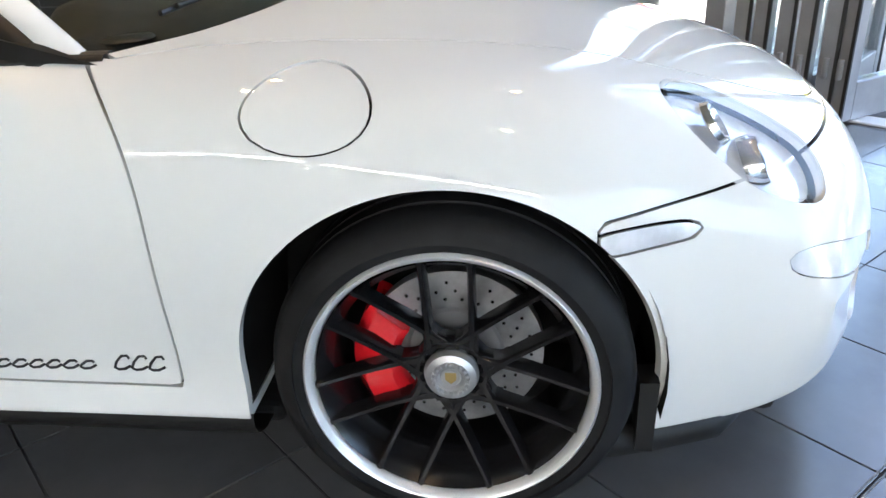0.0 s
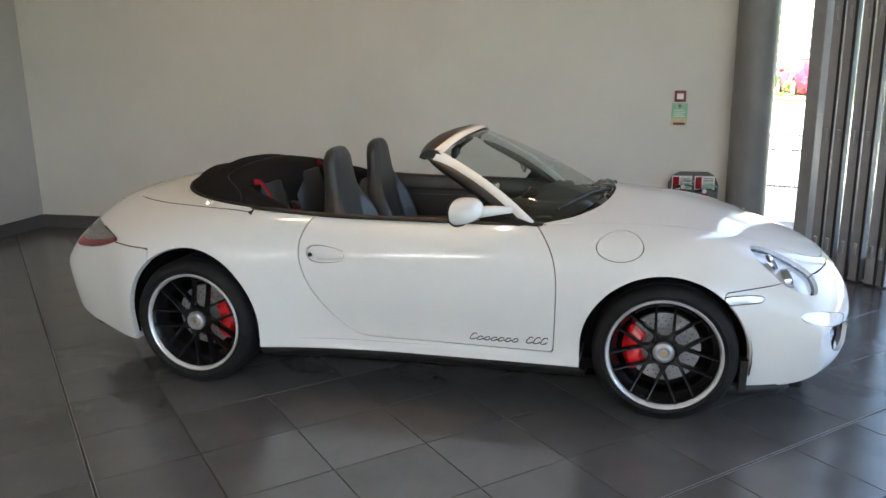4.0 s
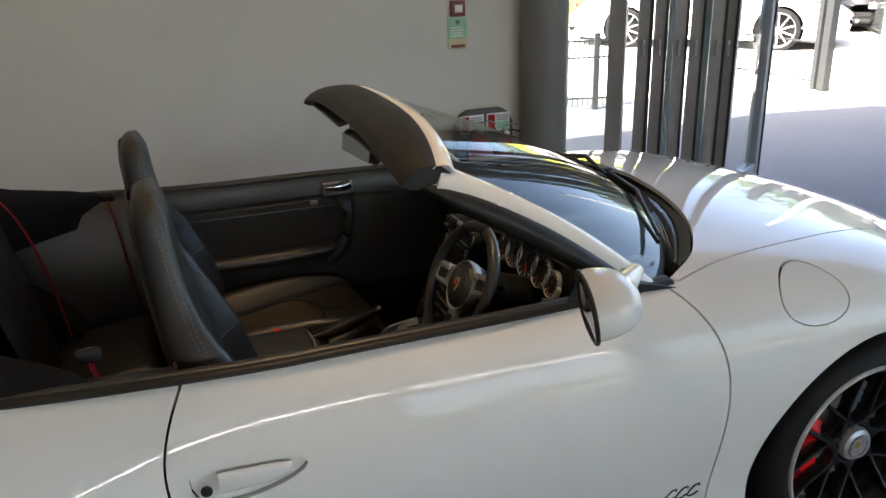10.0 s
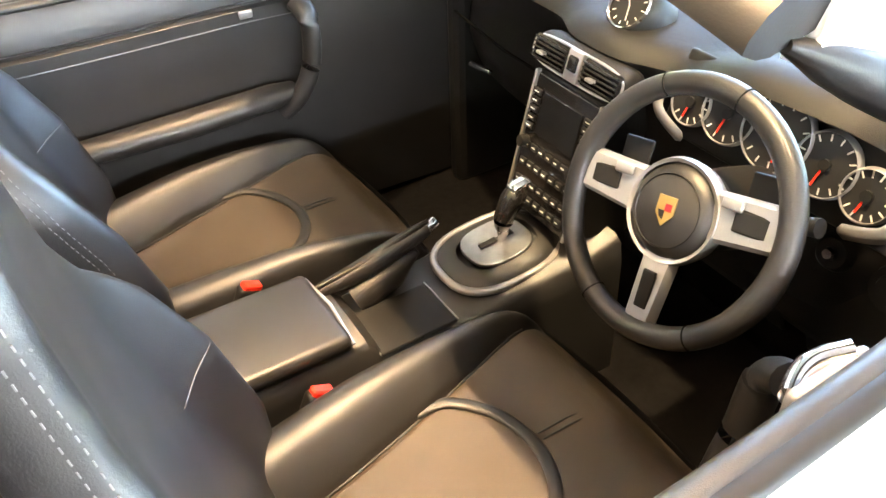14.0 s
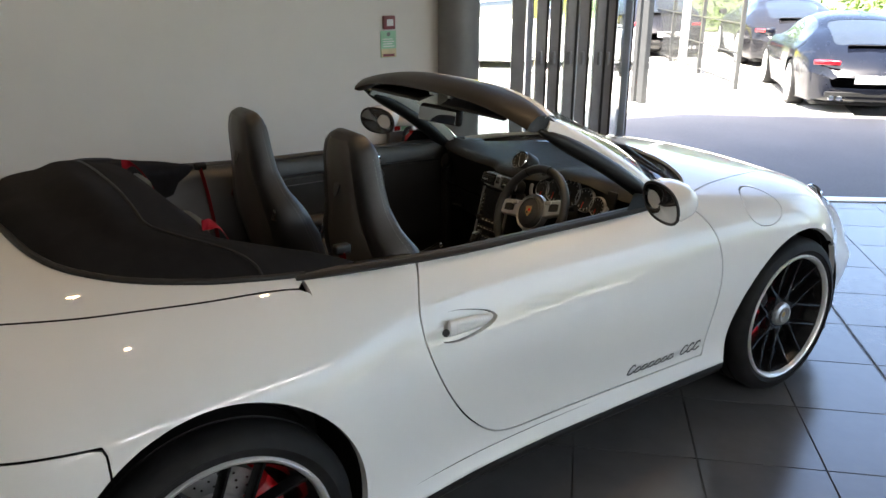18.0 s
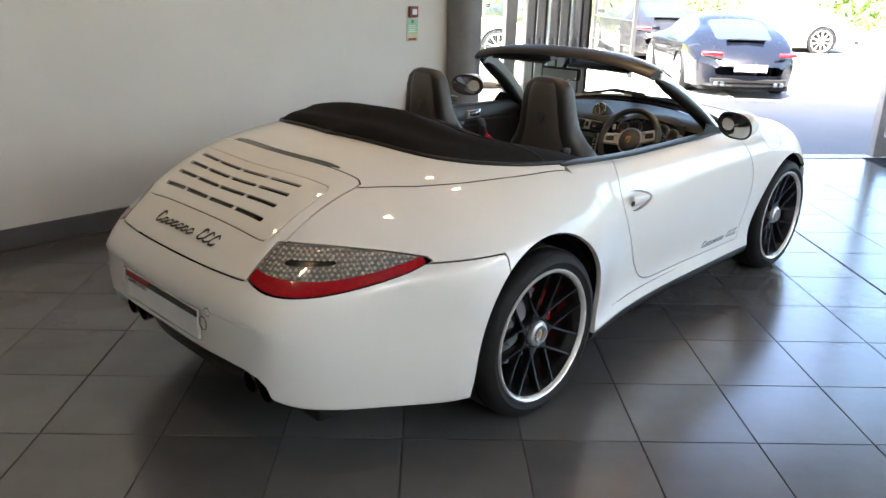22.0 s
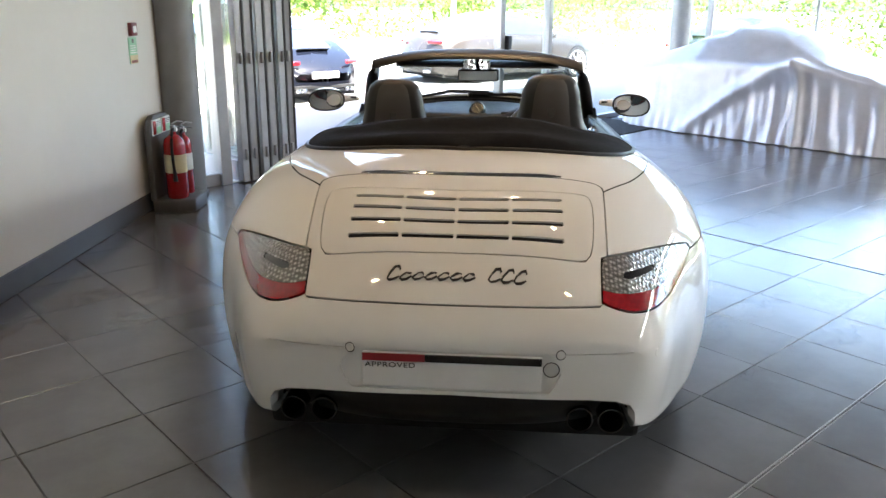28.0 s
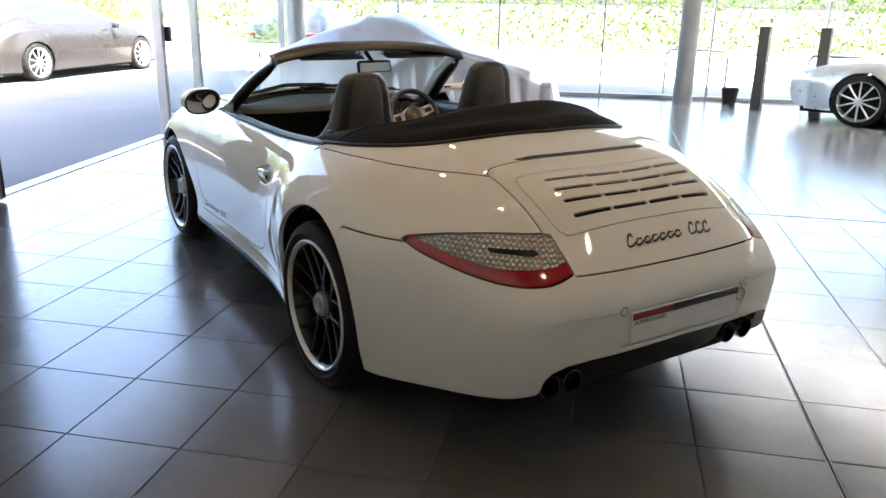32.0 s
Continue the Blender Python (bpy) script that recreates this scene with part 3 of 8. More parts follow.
HOOD = crv([(0.60, 0.672), (0.80, 0.61), (1.10, 0.555), (1.40, 0.485), (1.62, 0.42), (1.80, 0.34), (1.895, 0.22), (1.925, 0.0)], 8)
f_hood = lambda v: np.where(v[:, 2] > 0.55, sd_poly(v[:, 0], v[:, 1], [tuple(p) for p in HOOD] + [(1.925, -0.2), (0.6, -0.2)]), 1.0)

SEAMF = pchip((1.3, 1.45, 1.6, 1.75, 1.9, 2.1), (.622, .630, .640, .655, .662, .662))
f_fbump = lambda v: np.maximum(v[:, 2] - SEAMF(v[:, 0]), 1.42 - v[:, 0])

LU = np.array((0.665, 0.0, -0.747))
LC = np.array((1.677, 0.555, 0.684))


def f_lamp(v):
    """Front lamp outline: an egg lying down the wing."""
    r = v - LC
    u = r @ LU
    w = v[:, 1] - LC[1] - 0.02 * u / 0.16
    wide = 0.083 - 0.10 * u * np.abs(u) / 0.16
    e = np.sqrt((u / 0.165) ** 2 + (w / wide) ** 2)
    return np.where(v[:, 0] > 1.35, (e - 1) * 0.09, 1.0)


def wrap(v):
    """A measure that runs outwards across the tail and on along the flank."""
    return np.abs(v[:, 1]) + 0.6 * np.clip(v[:, 0] + 1.97, 0, 1)


TAILLAMP = [(0.432, 0.640), (0.436, 0.742)] + [tuple(p) for p in crv([(0.436, 0.742), (0.62, 0.736), (0.82, 0.716), (0.985, 0.690)], 6)][1:] + \
    [tuple(p) for p in crv([(0.985, 0.690), (0.90, 0.652), (0.76, 0.620), (0.62, 0.604), (0.52, 0.612), (0.432, 0.640)], 6)][1:-1]
f_tail = lambda v: np.where((v[:, 0] < -1.4) & (v[:, 1] > 0.35), sd_poly(wrap(v), v[:, 2], [tuple(p) for p in TAILLAMP]), 1.0)

ZB = pchip((-2.2, -2.0, -1.75, -1.6, -1.45), (.632, .634, .66, .672, .672))
f_rbump = lambda v: np.maximum(v[:, 2] - np.where(v[:, 1] > 0.44, 0.676, 0.634), v[:, 0] + 1.40)
LID = crv([(-1.70, 0.0), (-1.705, 0.30), (-1.715, 0.44)], 5) + crv([(-1.735, 0.470), (-1.85, 0.463), (-1.96, 0.457), (-2.3, 0.445)], 5)
bow = lambda v: v[:, 0] - v[:, 1] ** 2 * np.interp(v[:, 0], (-2.03, -1.90, -1.84), (0.02, 0.19, 0.25))
f_lid = lambda v: np.where(v[:, 2] > 0.52, sd_poly(bow(v), v[:, 1], [tuple(p) for p in LID] + [(-2.3, -0.2), (-1.70, -0.2)]), 1.0)
DECK = crv([(-0.872, 0.76), (-0.885, 0.735), (-0.95, 0.725), (-1.15, 0.710), (-1.35, 0.665), (-1.52, 0.595), (-1.62, 0.53), (-1.70, 0.47)], 6)
f_deck = lambda v: np.where(v[:, 2] > 0.6, sd_poly(v[:, 0], v[:, 1], [tuple(p) for p in DECK] + [(-1.70, -0.2), (-0.87, -0.2)]), 1.0)
f_diff = lambda v: np.where(v[:, 0] < -1.7, sd_poly(np.abs(v[:, 1]), v[:, 2], [(-0.1, 0.0), (-0.1, 0.386), (0.40, 0.377), (0.485, 0.368), (0.528, 0.348), (0.548, 0.315), (0.552, 0.27), (0.560, 0.0)]), 1.0)
f_plate = lambda v: np.where(v[:, 0] < -1.9, sd_poly(np.abs(v[:, 1]), v[:, 2], [(-0.1, 0.396), (-0.1, 0.520), (0.285, 0.520), (0.298, 0.508), (0.318, 0.460), (0.298, 0.410), (0.285, 0.396)]), 1.0)

raw = body_skin()
shell = raw.cut(f_arch, 1).cut(f_open, 1).cut(f_diff, 1)
G = 0.0025
f_cap = lambda v: np.where(v[:, 1] > 0.6, (np.hypot((v[:, 0] - 0.962) / 0.104, (v[:, 2] - 0.803) / 0.058) - 1) * 0.06, 1.0)
f_mark = lambda v: np.where((v[:, 1] > 0.4) & (v[:, 0] > 1.2), sd_poly(v[:, 0], v[:, 2], [tuple(p) for p in crv([(1.412, 0.607), (1.47, 0.612), (1.56, 0.606), (1.592, 0.594), (1.585, 0.578), (1.50, 0.574), (1.43, 0.577)], 5, True)]), 1.0)
f_drl = lambda v: np.where(v[:, 0] > 1.6, sd_poly(v[:, 1], v[:, 2], [tuple(p) for p in crv([(0.44, 0.462), (0.54, 0.496), (0.63, 0.522), (0.668, 0.512), (0.660, 0.472), (0.57, 0.440), (0.45, 0.424)], 5, True)]), 1.0)
f_vent = lambda v: np.where(v[:, 0] > 1.6, sd_poly(v[:, 1], v[:, 2], [tuple(p) for p in crv([(0.33, 0.40), (0.48, 0.425), (0.585, 0.435), (0.595, 0.36), (0.50, 0.30), (0.34, 0.29)], 5, True)]), 1.0)
f_grill = lambda v: np.where(v[:, 0] > 1.6, sd_poly(v[:, 1], v[:, 2], [(-0.1, 0.22), (0.30, 0.22), (0.36, 0.25), (0.30, 0.30), (-0.1, 0.30)]), 1.0)
f_handle = lambda v: np.where(v[:, 1] > 0.6, sd_poly(v[:, 0], v[:, 2], [tuple(p) for p in crv([(-0.548, 0.725), (-0.525, 0.747), (-0.45, 0.748), (-0.36, 0.728), (-0.327, 0.705), (-0.37, 0.682), (-0.46, 0.668), (-0.53, 0.680)], 6, True)]), 1.0)
f_brakelight = lambda v: np.where((v[:, 2] > 0.8) & (v[:, 0] < -1.5), sd_poly(bow(v), np.abs(v[:, 1]), [(-1.678, -0.1), (-1.679, 0.27), (-1.688, 0.335), (-1.698, 0.335), (-1.707, 0.27), (-1.709, -0.1)]), 1.0)
SLOTS = (-1.835, -1.880, -1.923, -1.968)


def f_slots(v):
    d = np.ones(len(v))
    for k, sx in enumerate(SLOTS):
        for c in (-0.2475, -0.0825, 0.0825, 0.2475):
            lo, hi = c - 0.0785, c + 0.0785
            d = np.minimum(d, sd_poly(bow(v), v[:, 1], [(sx - 0.0062, lo), (sx - 0.0062, hi), (sx + 0.0062, hi), (sx + 0.0062, lo)]))
    return np.where(v[:, 2] > 0.6, d, 1.0)


f_panel = lambda v: np.where(v[:, 2] > 0.6, sd_poly(bow(v), np.abs(v[:, 1]), [tuple(p) for p in crv([(-1.792, -0.1), (-1.792, 0.15), (-1.795, 0.36), (-1.803, 0.41), (-1.86, 0.422), (-1.95, 0.415), (-1.995, 0.40), (-2.008, 0.36), (-2.012, 0.15), (-2.012, -0.1)], 6)]), 1.0)
door = shell.cut(f_door, -1, G)
rest = shell.cut(f_door, 1, G)
hood = rest.cut(f_hood, -1, G).cut(f_lamp, 1, G)
rest = rest.cut(f_hood, 1, G)
lampf = rest.cut(f_lamp, -1, G)
rest = rest.cut(f_lamp, 1, G)
fbump = rest.cut(f_fbump, -1, G)
rest = rest.cut(f_fbump, 1, G)
tail = rest.cut(f_tail, -1, G)
rest = rest.cut(f_tail, 1, G)
rbump = rest.cut(f_rbump, -1, G)
rest = rest.cut(f_rbump, 1, G)
rbump = rbump.finer().finer()
plate_pan = rbump.cut(f_plate, -1)
rbump = rbump.cut(f_plate, 1)
lid = rest.cut(f_lid, -1, G)
rest = rest.cut(f_lid, 1, G)
deck = rest.cut(f_deck, -1, G)
rest = rest.cut(f_deck, 1, G)
wing = rest.cut(lambda v: v[:, 0] - 0.2, 1)
marker = fbump.cut(f_mark, -1, G)
fbump = fbump.cut(f_mark, 1, G)
drl, vent, grill = (fbump.cut(f, -1, 0.001) for f in (f_drl, f_vent, f_grill))
fbump = fbump.cut(f_drl, 1, 0.001).cut(f_vent, 1, 0.001).cut(f_grill, 1, 0.001)
flap = wing.cut(f_cap, -1, 0.0013)
wingr = wing.cut(f_cap, 1, 0.0013)
handle_pan = door.cut(f_handle, -1, 0.001)
door = door.cut(f_handle, 1, 0.001)
panel = lid.cut(f_panel, -1, 0.0013).finer().finer()
lid = lid.cut(f_panel, 1, 0.0013)
slots = panel.cut(f_slots, -1)
panel = panel.cut(f_slots, 1)
back = deck.cut(lambda v: v[:, 0] + 1.62, -1).finer().finer()
blight = back.cut(f_brakelight, -1)
back = back.cut(f_brakelight, 1)
deck = deck.cut(lambda v: v[:, 0] + 1.62, 1)
RED_TOP = pchip((0.40, 0.52, 0.62, 0.76, 0.90, 1.0), (0.676, 0.652, 0.644, 0.656, 0.686, 0.720))
tail = tail.finer().finer()
f_red = lambda v: v[:, 2] - RED_TOP(wrap(v))
tail_red = tail.cut(f_red, -1, 0.0005)
tail_clr = tail.cut(f_red, 1, 0.0005)
f_bar = lambda v: sd_poly(wrap(v), v[:, 2], [(0.50, 0.688), (0.505, 0.700), (0.66, 0.697), (0.67, 0.690), (0.655, 0.684), (0.52, 0.682)])
tail_bar = tail_clr.cut(f_bar, -1)
tail_clr = tail_clr.cut(f_bar, 1)
quarter = rest.cut(lambda v: v[:, 0] - 0.2, -1)

bonnet = hood.put("bonnet", WHITE, car, side=0)
front_bumper = fbump.put("front_bumper", WHITE, car, side=0, flange=0.02)
rear_bumper = rbump.put("rear_bumper", WHITE, car, side=0, flange=0.03)
plate_pan.put("plate_recess", WHITE, rear_bumper, side=0, flange=0.0, lift=-0.008)
engine_lid = lid.put("engine_lid", WHITE, car, side=0)
roof_lid = deck.put("roof_cover_lid", WHITE, car, side=0, flange=0.0)
back.put("lid_rear_edge", WHITE, roof_lid, side=0, flange=0.0)
panel.put("grille_panel", WHITE, engine_lid, side=0, flange=0.008)
slots.put("vent_slot", GLOSSB, engine_lid, "black louvre slots", side=0, flange=0.0, lift=-0.010)
blight.put("high_brake_light", GLOSSB, roof_lid, "slim smoked brake light", side=0, flange=0.004, lift=-0.001)
grill.put("lower_grille", GLOSSB, front_bumper, "black lower grille", side=0, flange=0.0, lift=-0.04)
flap.put("fuel_flap", WHITE, car, side=-1, flange=0.004)
doors = {}
for s in (1, -1):
    (wingr if s < 0 else wing).put("front_wing", WHITE, car, side=s, flange=0.02)
    marker.put("side_marker_lamp", LAMPIN, car, "clear side marker lamp", side=s, flange=0.01, lift=0.002)
    t = tail_red.put("tail_lamp", LENSRED, car, "red and clear wraparound tail lamp", side=s, flange=0.01, lift=0.001)
    tail_clr.put("led_lens", LENSCLR, t, "clear lens over small light diodes", side=s, flange=0.01, lift=0.001)
    tail_bar.put("reverse_lamp", GLOSSB, t, "dark slim reverse lamp bar", side=s, flange=0.004, lift=-0.003)
    lampf.put("headlamp", LAMPIN, car, "oval headlamp with clear cover", side=s, flange=0.0, lift=-0.03)
    hl = [o for o in car.children if o.name.startswith("headlamp")][-1]
    lampf.put("lamp_cover", CLEAR, hl, "clear lamp cover", side=s, flange=0.006)
    handle_pan.put("handle_recess", WHITE, car, side=s, flange=0.0, lift=-0.016)
    vent.put("intake", GLOSSB, front_bumper, "black side air intake", side=s, flange=0.0, lift=-0.05)
    drl.put("running_light", LAMPIN, front_bumper, "clear slim running light", side=s, flange=0.01, lift=-0.004)
    for q in (0.02, 0.065, 0.11):
        bz = 0.31 + q
        part("intake_slat", tube([(1.93, s * 0.32, bz), (1.875, s * 0.46, bz + 0.012), (1.80, s * 0.60, bz + 0.02)], 0.009, 8), GLOSSB, front_bumper)
    quarter.put("rear_quarter_panel", WHITE, car, side=s, flange=0.02)
    doors[s] = door.put("door", WHITE, car, side=s, flange=0.02)
# black sheet added behind the shut lines, standing in for shade in the gaps
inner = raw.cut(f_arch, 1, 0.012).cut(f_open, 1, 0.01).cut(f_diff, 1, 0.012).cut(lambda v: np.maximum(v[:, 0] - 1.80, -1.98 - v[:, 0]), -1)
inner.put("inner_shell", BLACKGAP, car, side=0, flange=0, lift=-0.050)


def on_skin(fx, fz, near, lift=0.0):
    """The point of the flank nearest to a side-view place, and its normal."""
    i = np.argmin((raw.V[:, 0] - fx) ** 2 + (raw.V[:, 2] - fz) ** 2 + 1e3 * (raw.V[:, 1] < near))
    return raw.V[i] + raw.N[i] * lift, raw.N[i]


# ---- showroom ----
def wall_run(name, p, q, z0, z1, thick, material, label):
    """An upright wall from p to q (plan), thickness to its left side seen from p."""
    p, q = Vector((*p, 0)), Vector((*q, 0))
    d = (q - p)
    m = Matrix.Translation(p) @ Matrix.Rotation(math.atan2(d.y, d.x), 4, "Z")
    bm = bx(0, d.length, 0, thick, z0, z1)
    bmesh.ops.transform(bm, matrix=m, verts=bm.verts)
    return tagged(part(name, bm, material), label, "wall", kind="structure")


FD = Vector((0.777, -0.629, 0))              # along the folding-door front
FN = Vector((0.629, 0.777, 0))               # outwards from it
P1 = Vector((5.15, -0.12, 0))                # first door post
fpt = lambda s, off=0.0, z=0.0: P1 + FD * s + FN * off + Vector((0, 0, z))
CORNER = fpt(5.43)
SEND = (2.54, -11.2)
SD = (Vector((*SEND, 0)) - CORNER).normalized()
SL = (Vector((*SEND, 0)) - CORNER).length
WL, WR = (-4.95, 2.32), (1.70, 2.46)
wall_run("wall_north", WR, WL, 0, 3.5, -0.25, WALLP, "pale grey painted showroom wall")
wall_run("wall_west", (-4.95, -11.4), (-4.95, 2.32), 0, 3.5, 0.2, PANELG, "light grey panelled showroom wall")
wall_run("wall_south", SEND, (-4.95, -11.3), 0, 3.5, 0.2, PANELG, "light grey panelled showroom wall")


def skirting(name, p, q):
    p, q = Vector((*p, 0)), Vector((*q, 0))
    d = q - p
    bm = bx(0, d.length, -0.018, -0.002, 0.0, 0.13, 0.004, 1)
    bmesh.ops.transform(bm, matrix=Matrix.Translation(p) @ Matrix.Rotation(math.atan2(d.y, d.x), 4, "Z"), verts=bm.verts)
    tagged(part(name, bm, SKIRT), "dark grey skirting board along the wall", "skirting", kind="structure")


skirting("baseboard_north", WL, WR)
skirting("baseboard_west", (-4.95, -11.2), (-4.95, 2.30))
F0 = fpt(-3.75)
floor_poly = [(-4.95, -11.35), (2.54, -11.25), (CORNER.x, CORNER.y), (F0.x, F0.y), (1.75, 2.62), (-4.95, 2.36)]
tagged(part("floor", prism(floor_poly, -0.2, Matrix.Translation((0, 0, -0.006))), mat("grout", (0.048, 0.048, 0.049), 0.9, var=0.2)), "dark grout bed under the floor tiles", "floor", kind="structure")
floor_base = bpy.data.objects["floor"]
cp = [(-5.2, -11.6), (2.6, -11.5), (CORNER.x + 0.1, CORNER.y - 0.1), (F0.x + 0.2, F0.y + 0.2), (1.7, 2.9), (-5.2, 2.65)]
tagged(part("ceiling", prism(cp, 0.15, Matrix.Translation((0, 0, 3.5)), 0.0), CEILP), "plain grey showroom ceiling", "ceiling", kind="structure")
rp = [(-5.6, -12.1), (2.6, -11.9), (CORNER.x + 0.9, CORNER.y - 0.3), (F0.x + 0.7, F0.y + 0.75), (1.7, 3.2), (-5.6, 3.0)]
tagged(part("roof", prism(rp, 1.7, Matrix.Translation((0, 0, 3.66))), FRAME), "flat grey showroom roof", "roof", kind="structure")


def bar(p, q, w, d, material, parent, name="frame", label="", along=None, bevel=0.004):
    """A box-section bar from p to q; w across it in the plane of the glazing, d through it."""
    p, q = Vector(p), Vector(q)
    t = q - p
    if abs(t.z) > 0.5 * t.length:
        al = FD if along is None else along
        bm = box(w, d, t.length, None, bevel, 1)
        m = Matrix.Translation((p + q) / 2) @ Matrix.Rotation(math.atan2(al.y, al.x), 4, "Z")
    else:
        bm = box(t.length, d, w, None, bevel, 1)
        m = Matrix.Translation((p + q) / 2) @ Matrix.Rotation(math.atan2(t.y, t.x), 4, "Z")
    bmesh.ops.transform(bm, matrix=m, verts=bm.verts)
    return part(name, bm, material, parent, label)


def pane(p, q, z0, z1, parent, name="pane", th=0.012):
    p, q = Vector(p), Vector(q)
    d = q - p
    bm = bx(0, d.length, -th / 2, th / 2, z0, z1)
    bmesh.ops.transform(bm, matrix=Matrix.Translation((p.x, p.y, 0)) @ Matrix.Rotation(math.atan2(d.y, d.x), 4, "Z"), verts=bm.verts)
    o = part(name, bm, PANE, parent)
    o.visible_shadow = False
    return o


column = empty("column", "round dark grey painted column beside the wall end", "column", kind="structure")
part("shaft", cyl(0.150, 3.5, 48, Matrix.Translation((1.80, 2.36, 1.75))), COLUMNP, column, smooth=40)
part("collar", cyl(0.163, 0.04, 48, Matrix.Translation((1.80, 2.36, 0.02)), bevel=0.01), SKIRT, column, smooth=40)

# side light between column and folding doors
side = empty("window_1", "narrow fixed glass side light with aluminium frame", "window", kind="structure")
SA, SB = Vector((1.93, 2.44, 0)), Vector((2.20, 2.23, 0))
pane(SA, SB, 0.10, 3.4, side)
bar(SA + Vector((0, 0, 0.05)), SB + Vector((0, 0, 0.05)), 0.10, 0.06, FRAME, side, "bottom_rail")
bar(SA + Vector((0, 0, 3.43)), SB + Vector((0, 0, 3.43)), 0.10, 0.06, FRAME, side, "top_rail")
bar(SA, SA + Vector((0, 0, 3.5)), 0.05, 0.06, FRAME, side, "stile", along=SB - SA)
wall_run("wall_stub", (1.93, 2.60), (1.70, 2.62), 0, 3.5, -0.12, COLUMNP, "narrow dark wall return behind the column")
post = empty("door_frame", "grey aluminium jamb beside the folded glass doors", "door frame", kind="structure")
bar(SB + Vector((0.03, -0.02, 0)), SB + Vector((0.03, -0.02, 3.5)), 0.10, 0.13, FRAME, post, "jamb", along=SB - SA)
bar(fpt(-3.70, 0, 3.44), fpt(0, 0, 3.44), 0.12, 0.12, FRAME, post, "head_rail")
bar(fpt(-3.70, 0, 0.004), fpt(0, 0, 0.004), 0.012, 0.12, ALLOY, post, "floor_track", "flat metal floor track")

# six folded leaves, standing edge on
leaf = None
DOTM = SIGNW
for k in range(6):
    c = Vector((2.345, 2.10, 0)) + Vector((0.777, -0.629, 0)) * (0.104 * k)
    ang = math.degrees(math.atan2(FN.y, FN.x)) + ((4.0, -3.0, 4.0, -3.0, 5.0, -17.0)[k])
    m = Matrix.Translation(c) @ Matrix.Rotation(radians(ang), 4, "Z")
    if leaf is None:
        leaf = empty("glass_door", "folded glass door leaf with grey aluminium frame, open", "door", "folding door leaves", m)
        W = 0.82
        X0 = -0.10
        for nm, b in (("stile", (X0, X0 + 0.075, -0.036, 0.036, 0.012, 3.36)), ("stile", (X0 + W - 0.075, X0 + W, -0.036, 0.036, 0.012, 3.36)), ("bottom_rail", (X0 + 0.075, X0 + W - 0.075, -0.034, 0.034, 0.012, 0.19)), ("top_rail", (X0 + 0.075, X0 + W - 0.075, -0.034, 0.034, 3.27, 3.36))):
            part(nm, bx(*b, 0.004, 1), FRAME, leaf)
        for x in (X0 - 0.004, X0 + W + 0.004):
            part("gasket", bx(x - 0.005, x + 0.005, -0.046, -0.030, 0.02, 3.34), FRAMEDK, leaf, "black rubber gasket")
        g = part("pane", bx(X0 + 0.075, X0 + W - 0.075, -0.010, 0.010, 0.19, 3.27), PANE, leaf)
        g.visible_shadow = False
        for z in (0.25, 1.05, 1.9, 2.8):
            part("hinge", cyl(0.014, 0.09, 16, Matrix.Translation((X0 - 0.012, 0.0, z)), bevel=0.003), FRAME, leaf, smooth=40)
        for j in range(5):
            part("safety_dot", bx(X0 + 0.12 + 0.13 * j, X0 + 0.16 + 0.13 * j, -0.0125, -0.0105, 1.48, 1.52), DOTM, leaf)
    else:
        copy_thing(leaf, m)

# swing door and fixed panes beside the opening
gd = empty("glass_door", "closed glass door in a grey aluminium frame", "door", kind="")
for s, w in ((0.0, 0.075), (0.94, 0.075)):
    bar(fpt(s), fpt(s, 0, 3.5), w, 0.10, FRAME, gd, "stile")
bar(fpt(0.04, 0, 0.11), fpt(0.90, 0, 0.11), 0.20, 0.06, FRAME, gd, "bottom_rail")
bar(fpt(0.04, 0, 3.40), fpt(0.90, 0, 3.40), 0.14, 0.06, FRAME, gd, "top_rail")
pane(fpt(0.04), fpt(0.90), 0.21, 3.33, gd)
part("push_pad", box(0.07, 0.06, 0.16, Matrix.Translation(fpt(0.075, -0.07, 1.08)) @ Matrix.Rotation(math.atan2(FD.y, FD.x), 4, "Z"), 0.01, 2), TRIM, gd, "black door control box")
front = empty("window_2", "tall fixed shopfront glazing in grey aluminium frame", "window", kind="structure")
for k in range(4):
    a, b2 = 0.94 + 1.1225 * k, 0.94 + 1.1225 * (k + 1)
    pane(fpt(a + 0.03), fpt(b2 - 0.03), 0.06, 3.4, front)
    if k > 1:
        bar(fpt(b2), fpt(b2, 0, 3.5), 0.05, 0.10, FRAME, front, "mullion")
bar(fpt(0.94, 0, 0.03), fpt(5.43, 0, 0.03), 0.06, 0.08, FRAME, front, "bottom_rail")
bar(fpt(0.94, 0, 3.45), fpt(5.43, 0, 3.45), 0.10, 0.10, FRAME, front, "top_rail")
south = empty("window_3", "long shopfront glazing with grey frame and white dot band", "window", kind="structure")
spt = lambda s, off=0.0, z=0.0: CORNER + SD * s + Vector((SD.y, -SD.x, 0)) * off + Vector((0, 0, z))
npan = 6
for k in range(npan):
    a, b2 = SL * k / npan, SL * (k + 1) / npan
    pane(spt(a + 0.02), spt(b2 - 0.02), 0.06, 3.4, south)
    bar(spt(b2), spt(b2, 0, 3.5), 0.03, 0.10, FRAME, south, "mullion", along=SD)
bar(spt(0, 0, 0.03), spt(SL, 0, 0.03), 0.06, 0.08, FRAME, south, "bottom_rail")
bar(spt(0, 0, 3.45), spt(SL, 0, 3.45), 0.10, 0.10, FRAME, south, "top_rail")
dot = bpy.data.meshes.new("safety_dot")
